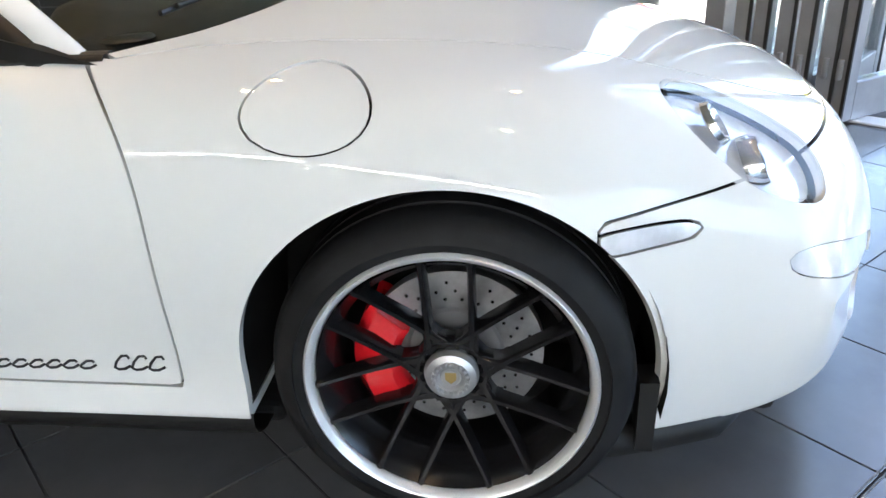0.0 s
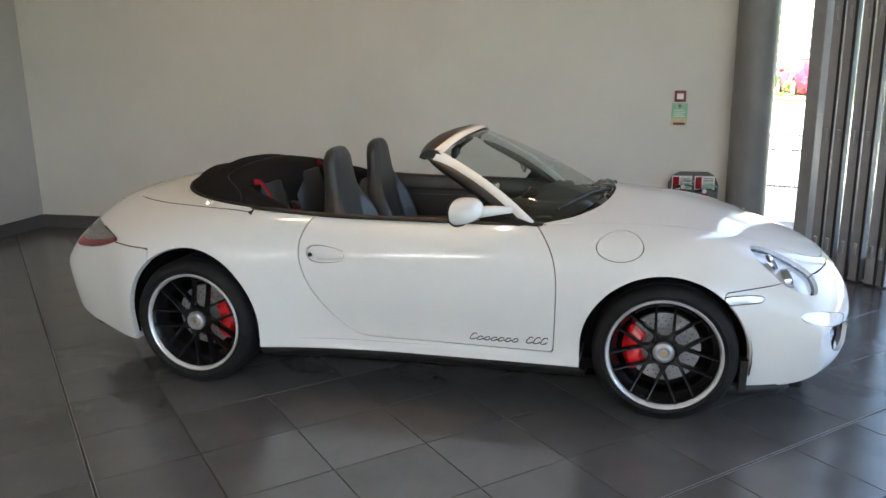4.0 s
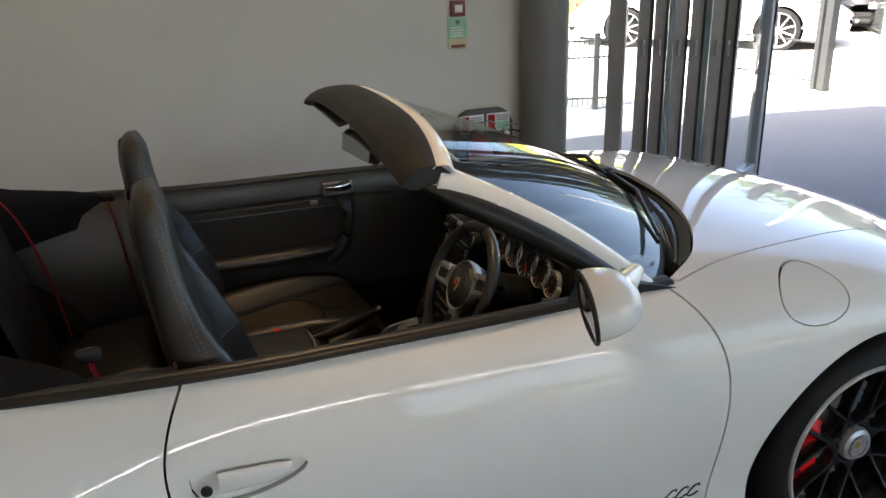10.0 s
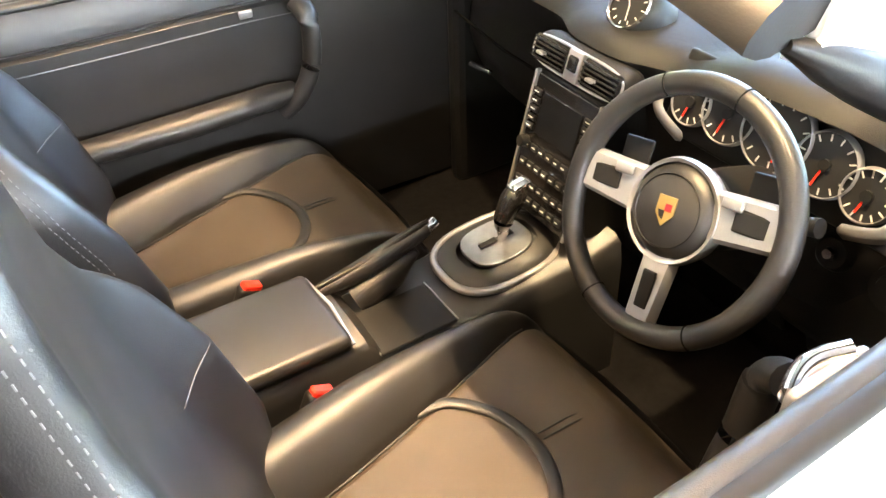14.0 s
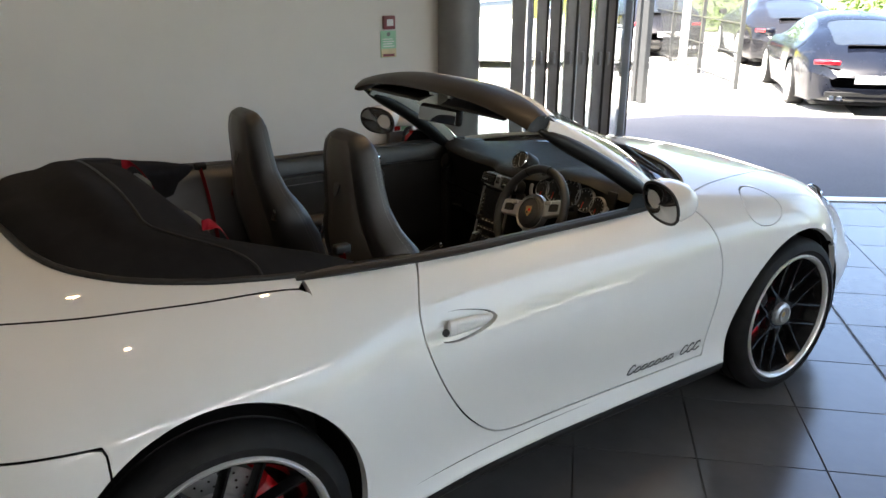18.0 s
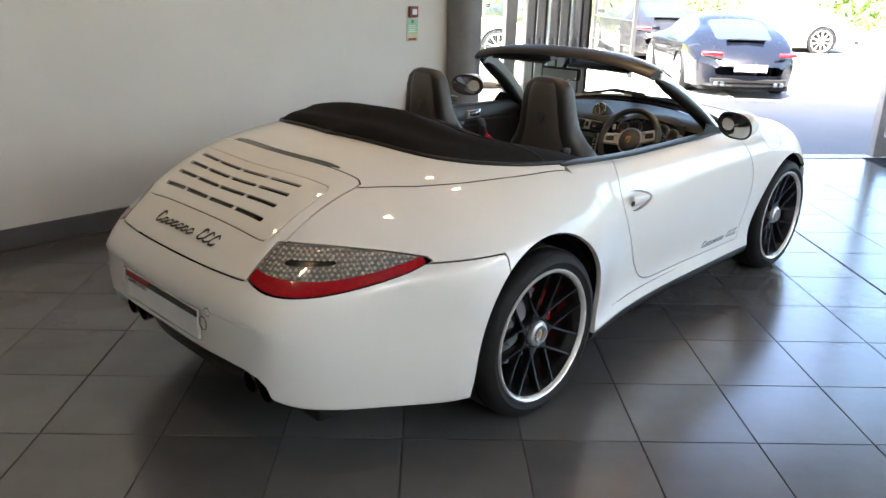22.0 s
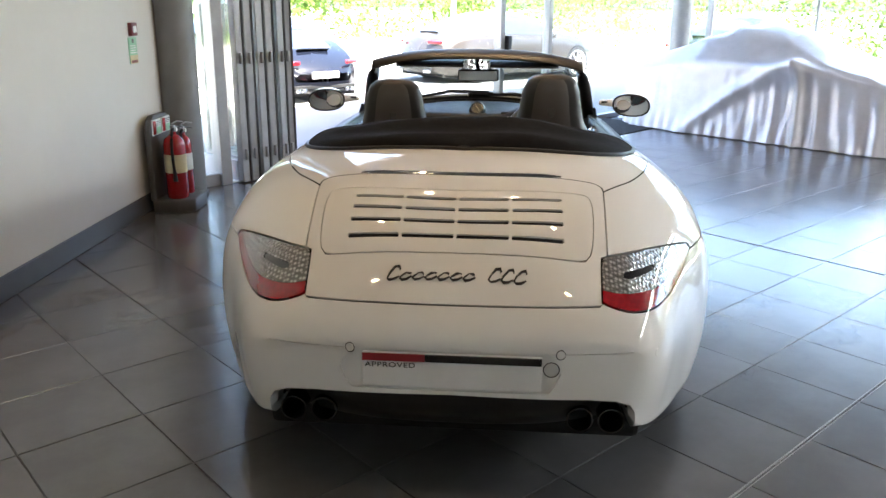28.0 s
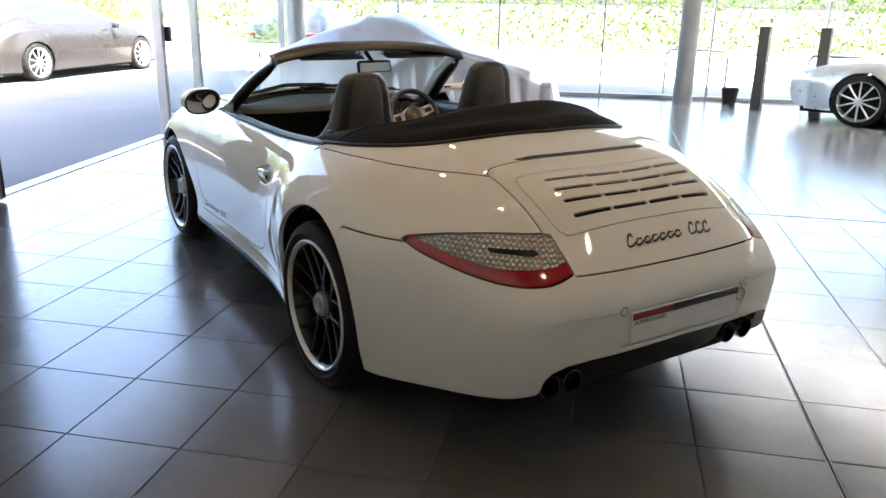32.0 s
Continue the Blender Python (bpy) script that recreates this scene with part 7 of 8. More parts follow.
# ---- steering wheel ----
sw = empty("steering_wheel", "three-spoke black leather steering wheel with silver spokes", "steering wheel",
           m=Matrix.Translation((0.170, -0.354, 0.820)) @ Euler((0, math.radians(-64), 0)).to_matrix().to_4x4() @ Matrix.Rotation(radians(12), 4, 'Z') @ Matrix.Diagonal((0.94, 0.94, 0.94, 1)))
sw.parent = car
del sw["category"]
R = 0.170
ring = []
for k in range(56):
    a = 2 * math.pi * k / 56
    ring.append((R * math.cos(a), R * math.sin(a), 0))
grip = [0.0165 + 0.002 * math.exp(-((math.degrees(2 * math.pi * k / 56) % 180 - 65) / 18) ** 2) for k in range(56)]
part("rim", tube(ring, grip, 14, closed=True), LEATHER, sw, "leather rim", smooth=70)
for a in (20, -20, 150, -150):
    t = math.radians(a)
    part("rim_joint", tube([((R + 0.0172 * math.cos(q)) * math.cos(t), (R + 0.0172 * math.cos(q)) * math.sin(t), 0.0172 * math.sin(q)) for q in np.linspace(0, 2 * math.pi, 17)[:-1]], 0.0012, 6, closed=True), BLACKGAP, sw)
part("hub", lathe([(0.0, 0.010), (0.050, 0.008), (0.062, 0.0), (0.066, -0.012), (0.064, -0.05), (0.04, -0.07)], 44, axis="z"), LEATHER, sw, "round black airbag hub", smooth=40)
part("hub_ring", lathe([(0.066, -0.002), (0.071, 0.000), (0.074, -0.010), (0.070, -0.03)], 44, axis="z"), SILVER, sw, smooth=50)
part("hub_crease", lathe([(0.049, 0.0082), (0.0500, 0.0095), (0.051, 0.0078)], 44, axis="z"), TRIM, sw, smooth=50)
part("emblem", prism([(0.020, -0.014), (0.020, 0.014), (-0.004, 0.014), (-0.021, 0.0), (-0.004, -0.014)], 0.003, Matrix.Translation((0, 0, 0.009))), GOLD, sw, "gold and red shield emblem")
part("emblem_field", prism([(0.010, -0.010), (0.010, 0.0), (0.0, 0.0), (0.0, -0.010)], 0.001, Matrix.Translation((0, 0, 0.012))), RED, sw)
part("emblem_field", prism([(0.0, 0.0), (0.0, 0.010), (-0.009, 0.006), (-0.012, 0.0)], 0.001, Matrix.Translation((0, 0, 0.012))), TRIM, sw)
for sgn in (-1, 1):
    rows = []
    for i in range(9):
        t = i / 8
        y = sgn * (0.058 + 0.110 * t)
        wd = 0.034 - 0.004 * t
        xc = 0.012 + 0.010 * t
        zz = -0.010 + 0.010 * t
        rows.append([(xc - wd, y, zz - 0.012), (xc - wd, y, zz), (xc - wd + 0.006, y, zz + 0.006), (xc + wd - 0.006, y, zz + 0.006), (xc + wd, y, zz), (xc + wd, y, zz - 0.012)])
    spk = part("spoke", loft(rows, close_v=True, cap=True), SILVER, sw, "silver spoke with black insert", smooth=40)
    part("spoke_insert", box(0.030, 0.058, 0.006, Matrix.Translation((0.018, sgn * 0.122, 0.0005)), 0.003, 2), TRIM, spk)
    part("shift_key", box(0.016, 0.030, 0.008, Matrix.Translation((0.036, sgn * 0.088, 0.004)), 0.003, 2), SILVER, spk, smooth=50)
    part("paddle", box(0.05, 0.05, 0.006, Matrix.Translation((0.055, sgn * 0.105, -0.035)), 0.003, 2), TRIM, sw)
    part("stalk", tube([(0.02, sgn * 0.05, -0.06), (0.03, sgn * 0.14, -0.055), (0.035, sgn * 0.175, -0.05)], [0.010, 0.010, 0.013], 10), TRIM, sw, smooth=60)
rows = []
for i in range(7):
    t = i / 6
    x = -0.058 - 0.112 * t
    wd = 0.026 - 0.004 * t
    zz = -0.010 + 0.010 * t
    rows.append([(x, -wd, zz - 0.012), (x, -wd, zz), (x, -wd + 0.005, zz + 0.006), (x, wd - 0.005, zz + 0.006), (x, wd, zz), (x, wd, zz - 0.012)])
spk = part("spoke", loft(rows, close_v=True, cap=True), SILVER, sw, "silver lower spoke", smooth=40)
part("spoke_insert", box(0.055, 0.022, 0.005, Matrix.Translation((-0.112, 0, 0.0015)), 0.003, 2), TRIM, spk)
part("column", tube([(0.0, 0.0, -0.05), (0.01, 0, -0.13), (0.02, 0, -0.24)], [0.055, 0.06, 0.065], 16), TRIM, sw, smooth=60)
for y in (-0.40, -0.29):
    part("pedal", box(0.01, 0.06, 0.09, pose(0.58, y, 0.38, 0, -25, 0), 0.004, 1), TRIM, car)


# the rest of the tail rises with the skin; wheels, brakes and front seats stand where they are
def settle_rest(ob):
    for o in ob.children:
        if o.name.split(".")[0] in ("wheel", "brake", "sports_seat", "steering_wheel", "centre_console", "dashboard", "arch_liner", "arch_wall"):
            continue
        if o.type == "MESH" and o.name not in SHAPED:
            m = o.matrix_basis
            back = m.inverted()
            co = np.empty(3 * len(o.data.vertices))
            o.data.vertices.foreach_get("co", co)
            m4, b4 = np.array(m), np.array(back)
            P = settle(co.reshape(-1, 3) @ m4[:3, :3].T + m4[:3, 3])
            o.data.vertices.foreach_set("co", (P @ b4[:3, :3].T + b4[:3, 3]).ravel())
            o.data.update()
        settle_rest(o)


settle_rest(car)


# ---- covered car, posts and the other car inside ----
CA = Vector((0.70, 0.714, 0)).normalized()            # from its nose to its tail
CN = Vector((-CA.y, CA.x, 0))                          # towards the white car's side
NOSEP = Vector((4.45, -5.20, 0))
COVERM = mat("silver_cover_cloth", (0.48, 0.47, 0.51), 0.34, metal=0.35, var=0.06, scale=6, bump=0.8, bscale=16, spec=0.5, rvar=0.06)


def cover_pt(t, a):
    """t: 0 nose .. 1 tail along the cover; a: angle round it, -1 .. 1 from one hem over the top to the other."""
    x = 4.5 * t - 0.05
    roof = float(np.interp(x, (0, 0.12, 0.5, 1.0, 1.35, 1.9, 2.3, 2.7, 3.3, 3.9, 4.3, 4.45), (0.50, 0.66, 0.76, 0.86, 0.94, 1.22, 1.30, 1.29, 1.12, 0.92, 0.74, 0.50)))
    half = float(np.interp(x, (0, 0.15, 0.5, 1.0, 2.0, 3.2, 4.0, 4.35, 4.45), (0.55, 0.74, 0.86, 0.91, 0.93, 0.96, 0.90, 0.72, 0.5)))
    beltz = min(roof - 0.02, float(np.interp(x, (0, 0.5, 1.5, 3.0, 4.2, 4.5), (0.46, 0.70, 0.86, 0.88, 0.72, 0.48))))
    topw = half * float(np.interp(x, (0, 1.2, 1.9, 2.6, 3.3, 4.4), (0.9, 0.86, 0.62, 0.60, 0.70, 0.9)))
    k = abs(a)
    s = math.copysign(1, a)
    if k < 0.35:
        u = k / 0.35
        y, z = topw * u, roof - (roof - beltz) * 0.25 * u ** 2.5
    elif k < 0.55:
        u = (k - 0.35) / 0.2
        y = topw + (half - topw) * u
        z0 = roof - (roof - beltz) * 0.25
        z = z0 + (beltz - z0) * (u ** 1.2)
    else:
        u = (k - 0.55) / 0.45
        y = half + 0.05 * u + 0.06 * u * u
        z = beltz * (1 - u) + 0.012 * u
    # mirror bump draws the cloth into a tent
    mb = math.exp(-abs(x - 1.62) / 0.20) * math.exp(-((k - 0.55) / 0.07) ** 2)
    y += 0.17 * mb
    z += 0.08 * mb
    # hanging folds
    if k > 0.5:
        u = (k - 0.5) / 0.5
        w = x + 0.12 * math.sin(3 * x + 0.6 * s) + 0.10 * u
        amp = float(np.interp(x, (0, 0.6, 1.45, 1.75, 2.6, 3.8, 4.5), (0.045, 0.060, 0.055, 0.030, 0.008, 0.010, 0.030)))
        fold = 0.55 * math.sin(8.3 * w + 2.1 * math.sin(2.3 * w)) + 0.30 * math.sin(21 * w + 1.7) + 0.22 * math.sin(39 * w + 0.4)
        y += amp * fold * u ** 0.8
        # one long fold runs slantwise from the mirror to the hem, another straight down
        d = x - (1.62 + 1.45 * u)
        y += 0.045 * math.exp(-(d / 0.13) ** 2) * min(1, 4 * u) - (0.050 * u * (1 - u) if d < 0 < x - 1.62 else 0.0)
        y += 0.075 * math.exp(-((x - 1.53 + 0.10 * u) / 0.055) ** 2) * min(1, 3 * u) + 0.035 * math.exp(-((x - 1.34 + 0.16 * u) / 0.035) ** 2) * u
        y += 0.012 * math.sin(34 * x + 3) * max(0, u - 0.75) / 0.25
    else:
        z += 0.007 * (1 - 2 * abs(math.sin(5.5 * x + 6 * a))) + 0.004 * math.sin(23 * a + 6 * x)
    if x < 1.62:
        x = 1.62 + (x - 1.62) * 0.86
    elif x > 2.3:
        x = 2.3 + (x - 2.3) * 0.80
    return NOSEP + CA * x + CN * (y * s) + Vector((0, 0, z))


rows = []
for i in range(201):
    t = i / 200
    rows.append([cover_pt(t, -1 + 2 * j / 72) for j in range(73)])
for t, idx in ((0, 0), (1, -1)):
    cap = []
    d = -CA if t == 0 else CA
    for row_f, zz in ((0.06, 0.55), (0.12, 0.25), (0.16, 0.012)):
        r0 = rows[idx]
        cap.append([Vector((p.x, p.y, 0)) + d * (row_f + 0.03 * math.sin(j * 0.9)) + Vector((0, 0, min(p.z, 0.012 + (p.z - 0.012) * (zz / 0.55) if zz > 0.1 else 0.012))) for j, p in enumerate(r0)])
    if t == 0:
        rows = cap[::-1] + rows
    else:
        rows = rows + cap
tagged(part("car_cover", loft(rows), COVERM, None, smooth=80), "silver cloth dust cover draped over a parked sports car", "car cover")

DKPOST = mat("dark_brown_post", (0.022, 0.018, 0.016), 0.4, var=0.15)
for k, c in enumerate(((3.60, -8.31), (3.04, -8.94))):
    b = empty("display_post", "tall square black display post standing on tiles", "post", "display posts", Matrix.Translation((*c, 0)) @ Matrix.Rotation(0.25, 4, "Z"))
    part("post_body", box(0.15, 0.11, 1.20, Matrix.Translation((0, 0, 0.608)), 0.004, 1), DKPOST, b)
    part("foot_plate", box(0.16, 0.13, 0.008, Matrix.Translation((0, 0, 0.004)), 0.002, 1), DKPOST, b)
bkt = empty("bin", "small black bucket-shaped bin by the glazing", "bin", m=Matrix.Translation((4.26, -8.53, 0)))
part("bucket", lathe([(0.0, 0.004), (0.10, 0.0), (0.13, 0.24), (0.138, 0.25), (0.132, 0.252), (0.122, 0.235), (0.09, 0.012), (0.0, 0.012)], 32, axis="z"), TRIM, bkt, smooth=50)
part("rim", lathe([(0.130, 0.25), (0.140, 0.256), (0.142, 0.246), (0.132, 0.240)], 32, axis="z", closed=True), TRIM, bkt, smooth=50)


# ---- outside ----
ASPH, nt, b = nodes("yard_paving")
n1 = noise_tex(nt, 0.35, 6)
n2 = noise_tex(nt, 60, 4)
mm = nt.nodes.new("ShaderNodeMix")
mm.data_type = "RGBA"
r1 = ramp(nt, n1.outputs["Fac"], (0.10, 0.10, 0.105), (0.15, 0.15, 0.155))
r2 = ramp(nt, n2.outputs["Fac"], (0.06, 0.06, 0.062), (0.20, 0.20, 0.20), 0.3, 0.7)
mm.inputs[0].default_value = 0.35
nt.links.new(r1.outputs[0], mm.inputs[6])
nt.links.new(r2.outputs[0], mm.inputs[7])
nt.links.new(mm.outputs[2], b.inputs["Base Color"])
b.inputs["Roughness"].default_value = 0.85
bp = nt.nodes.new("ShaderNodeBump")
bp.inputs["Strength"].default_value, bp.inputs["Distance"].default_value = 0.4, 0.004
nt.links.new(n2.outputs["Fac"], bp.inputs["Height"])
nt.links.new(bp.outputs[0], b.inputs["Normal"])
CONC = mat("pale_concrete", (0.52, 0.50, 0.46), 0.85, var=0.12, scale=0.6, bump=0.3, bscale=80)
GRASS = mat("verge_soil", (0.10, 0.13, 0.045), 0.95, var=0.3, scale=3, bump=0.6, bscale=40)
gm = bmesh.new()
bmesh.ops.create_grid(gm, x_segments=2, y_segments=2, size=400)
bmesh.ops.translate(gm, vec=(0, 0, -0.035), verts=gm.verts)
tagged(part("ground", gm, ASPH), "dark grey paved yard outside the showroom", "ground", kind="structure")


def strip(name, o0, o1, s0, s1, z, material, label, cat="road"):
    """A band parallel to the glazed front, between two distances out from it."""
    q = [fpt(s0, o0), fpt(s1, o0), fpt(s1, o1), fpt(s0, o1)]
    bm = prism([(p.x, p.y) for p in q], 0.03, Matrix.Translation((0, 0, z - 0.03)))
    tagged(part(name, bm, material), label, cat, kind="structure")


# sunlit yard put in as paler ground; its near edge draws the building's shadow line
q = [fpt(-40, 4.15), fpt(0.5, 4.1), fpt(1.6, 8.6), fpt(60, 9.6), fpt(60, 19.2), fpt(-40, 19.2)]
tagged(part("pavement", prism([(p.x, p.y) for p in q], 0.03, Matrix.Translation((0, 0, -0.04))), CONC), "pale concrete standing in for sunlit yard beyond the shadow line", "road", kind="structure")
strip("pavement", 13.5, 19.0, -40, 60, -0.008, CONC, "pale concrete road beyond the parked cars", "road")
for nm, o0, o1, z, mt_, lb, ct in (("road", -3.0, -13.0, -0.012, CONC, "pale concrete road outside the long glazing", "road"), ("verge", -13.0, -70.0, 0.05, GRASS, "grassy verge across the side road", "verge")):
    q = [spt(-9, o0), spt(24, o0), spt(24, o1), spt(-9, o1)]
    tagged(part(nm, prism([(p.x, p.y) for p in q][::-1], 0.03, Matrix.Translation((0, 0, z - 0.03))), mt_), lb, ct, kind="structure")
strip("verge", 19.0, 60.0, -60, 80, 0.06, GRASS, "grassy verge below the hedge", "verge")

# hedge: small leaf cards scattered in uneven clumps
LEAFM, nt, b = nodes("hedge_leaf")
gi = nt.nodes.new("ShaderNodeNewGeometry")
r = ramp(nt, gi.outputs["Random Per Island"], (0.035, 0.075, 0.012), (0.13, 0.19, 0.035), 0.0, 1.0)
nt.links.new(r.outputs[0], b.inputs["Base Color"])
b.inputs["Roughness"].default_value = 0.55
b.inputs["Subsurface Weight"].default_value = 0.0
tr = nt.nodes.new("ShaderNodeBsdfTranslucent")
nt.links.new(r.outputs[0], tr.inputs[0])
ms = nt.nodes.new("ShaderNodeMixShader")
ms.inputs[0].default_value = 0.35
nt.links.new(b.outputs[0], ms.inputs[1])
nt.links.new(tr.outputs[0], ms.inputs[2])
nt.links.new(ms.outputs[0], nt.nodes["Material Output"].inputs[0])
rng = np.random.default_rng(5)


def leaf_cloud(name, centres, n_each, size, label, category):
    V, F = [], []
    for cx, cy, cz, rx, rz in centres:
        n = int(n_each * rx * rz)
        d = rng.normal(size=(n, 3))
        d /= np.linalg.norm(d, axis=1, keepdims=True)
        rad = rng.random(n) ** 0.35
        P = np.stack([cx + d[:, 0] * rad * rx, cy + d[:, 1] * rad * rx * 0.8, cz + d[:, 2] * rad * rz], 1)
        P[:, 2] = np.maximum(P[:, 2], 0.05)
        A = rng.normal(size=(n, 3))
        A /= np.linalg.norm(A, axis=1, keepdims=True)
        B = np.cross(A, rng.normal(size=(n, 3)))
        B /= np.linalg.norm(B, axis=1, keepdims=True)
        S = size * (0.6 + 0.8 * rng.random(n))[:, None]
        for p, a, q, s in zip(P, A, B, S):
            k = len(V)
            V += [p - a * s, p + q * s * 0.45, p + a * s, p - q * s * 0.45]
            F.append((k, k + 1, k + 2, k + 3))
    o = link_mesh(name, V, F, LEAFM, None, smooth=False)
    return tagged(o, label, category, kind="stuff")


cs = []
for k in range(34):
    s = -8 + 1.65 * k
    p = fpt(s + rng.normal() * 0.4, 24.5 + rng.normal() * 0.8)
    hh = 1.5 + 1.1 * rng.random() + (1.4 if rng.random() > 0.6 else 0)
    cs.append((p.x, p.y, hh * 0.9, 1.5 + 0.5 * rng.random(), hh))
for k in range(24):
    p = spt(-16 + 1.7 * k + rng.normal() * 0.4, -17.5 + rng.normal() * 0.8)
    hh = 1.3 + 0.9 * rng.random()
    cs.append((p.x, p.y, hh * 0.9, 1.5 + 0.5 * rng.random(), hh))
leaf_cloud("hedge", cs, 190, 0.10, "dense sunlit green hedge along the road", "hedge")
cs = []
for k in range(22):
    s = -9 + 2.8 * k
    p = fpt(s + rng.normal() * 0.8, 30 + rng.normal() * 1.5)
    hh = 2.6 + 1.6 * rng.random()
    cs.append((p.x, p.y, 1.2 + hh * 0.5, 2.2 + rng.random(), hh * 0.8))
leaf_cloud("far_woods", cs, 24, 0.30, "taller trees behind the hedge", "woods")
cs = []
for k in range(80):
    p = fpt(-30 + 0.95 * k + rng.normal() * 0.3, 20.5 + rng.random() * 1.8)
    cs.append((p.x, p.y, 0.25, 0.7, 0.35 + 0.25 * rng.random()))
for k in range(44):
    p = spt(-18 + 0.95 * k + rng.normal() * 0.3, -13.6 - rng.random() * 1.8)
    cs.append((p.x, p.y, 0.25, 0.7, 0.35 + 0.25 * rng.random()))
leaf_cloud("verge_grass", cs, 120, 0.10, "long yellow-green verge grass", "grass")

# ---- parked cars ----
GLASSD = mat("tinted_car_glass", (0.02, 0.025, 0.03), 0.05, var=0.1, coat=0.8, rvar=0.02)
RIMS = mat("bright_alloy_rim", (0.70, 0.70, 0.71), 0.3, metal=0.8, var=0.05)


def simple_wheel(parent, x, y, s, r=0.33, w=0.22):
    wv = part("wheel", lathe([(r - 0.07, -w / 2 + 0.01), (r - 0.055, -w / 2), (r - 0.01, -w / 2 + 0.01), (r, -w / 2 + 0.04), (r, w / 2 - 0.04), (r - 0.02, w / 2), (r - 0.08, w / 2)], 36, m=pose(x, y, r, 0, 0, 180 if s > 0 else 0)), RUBBER, parent, smooth=40)
    m = pose(x, y, r, 0, 0, 180 if s > 0 else 0)
    part("rim", lathe([(r - 0.062, -w / 2 + 0.012), (r - 0.072, -w / 2 + 0.004), (r - 0.085, -w / 2 + 0.03), (r - 0.10, w / 4)], 36, m=m), RIMS, wv, smooth=40)
    sp = bmesh.new()
    for k in range(10):
        a = 2 * math.pi * k / 10
        q = box(0.022, 0.022, r - 0.08, m @ Matrix.Rotation(a, 4, "Y") @ Matrix.Translation((0, -w / 2 + 0.022, (r - 0.08) / 2)), 0.004, 1)
        part("spoke", q, RIMS, wv)
    sp.free()
    part("hub", cyl(0.05, 0.03, 20, m @ Matrix.Translation((0, -w / 2 + 0.02, 0)) @ Matrix.Rotation(math.pi / 2, 4, "X"), bevel=0.006), RIMS, wv, smooth=40)
    part("wheel_dark", cyl(r - 0.09, 0.02, 24, m @ Matrix.Translation((0, 0.0, 0)) @ Matrix.Rotation(math.pi / 2, 4, "X")), UNDER, wv)


def parked_car(label, paint, m, kind="coupe", light=False):
    """A closed car about its middle, nose towards +x."""
    c = empty("parked_car", label, "car", "parked cars", m)
    L = 2.23 if kind == "coupe" else 2.45
    if kind == "coupe":
        rx = (-2.23, -2.1, -1.85, -1.3, -0.7, -0.15, 0.25, 0.85, 1.4, 1.9, 2.23)
        rz = (0.62, 0.70, 0.86, 1.10, 1.27, 1.30, 1.24, 0.90, 0.83, 0.70, 0.55)
    else:
        rx = (-2.45, -2.35, -2.1, -1.4, -0.7, 0.0, 0.35, 1.05, 1.6, 2.2, 2.45)
        rz = (0.70, 0.86, 0.98, 1.25, 1.39, 1.40, 1.33, 0.98, 0.90, 0.74, 0.58)
    belt = pchip((-L, -1.9, -1.2, 0, 1.0, 1.8, L), (0.60, 0.80, 0.88, 0.86, 0.84, 0.74, 0.55) if kind == "coupe" else (0.66, 0.90, 0.95, 0.92, 0.90, 0.80, 0.58))
    roof = pchip(rx, rz)
    hw = pchip((-L, -L + 0.15, -1.2, 0, 1.2, L - 0.25, L), (0.55, 0.78, 0.92, 0.88, 0.90, 0.78, 0.50))
    xs = np.concatenate([np.linspace(-L, -L + 0.3, 8), np.linspace(-L + 0.36, L - 0.36, 56), np.linspace(L - 0.3, L, 8)])
    G = []
    for x in xs:
        w, bz, rf = float(hw(x)), float(belt(x)), float(roof(x))
        cab = max(0.0, min(1.0, (rf - bz - 0.03) / 0.25))
        rw = w * (0.80 - 0.16 * cab)
        P = np.array([(0, 0.17), (w - 0.12, 0.17), (w - 0.04, 0.20), (w - 0.01, 0.40), (w, 0.55), (w - 0.03, bz - 0.10), (w - 0.09, bz), (w - 0.09 - (w - 0.09 - rw) * 0.6, bz + (rf - bz) * 0.62), (rw * 0.88, rf - 0.05 * cab - 0.012), (rw * 0.5, rf - 0.012), (0, rf)])
        q = np.array(crv(P, 4))
        G.append(np.stack([np.full(len(q), x), q[:, 0], q[:, 1]], 1))
    G = np.array(G)
    for k, row in enumerate(G):
        x = row[0, 0]
        e = max(0, (abs(x) - L + 0.22) / 0.22)
        row[:, 0] -= math.copysign(1, x) * (0.30 * (row[:, 1] / 0.9) ** 2.5 * max(0, (abs(x) - L + 0.9) / 0.9))
        row[:, 2] = 0.48 + (row[:, 2] - 0.48) * math.sqrt(max(0.02, 1 - e ** 2.2)) ** (0.6)
    nu, nv = G.shape[:2]
    N = np.cross(np.gradient(G, axis=0), np.gradient(G, axis=1))
    N /= np.maximum(np.linalg.norm(N, axis=2, keepdims=True), 1e-9)
    if N[nu // 2, nv // 2, 1] < 0:
        N = -N
    V, N = G.reshape(-1, 3), N.reshape(-1, 3)
    F = [(i * nv + j, i * nv + j + 1, (i + 1) * nv + j + 1, (i + 1) * nv + j) for i in range(nu - 1) for j in range(nv - 1)]
    a, bb, cc, d = F[len(F) // 2]
    if np.dot(np.cross(V[bb] - V[a], V[d] - V[a]), N[a]) < 0:
        F = [f[::-1] for f in F]
    sk = Skin(V, N, F)
    wb = 1.18 if kind == "coupe" else 1.46
    sk = sk.cut(lambda v: np.where(v[:, 1] > 0.3, np.minimum(np.hypot(v[:, 0] - wb, v[:, 2] - 0.33), np.hypot(v[:, 0] + wb, v[:, 2] - 0.33)) - 0.365, 1.0), 1)
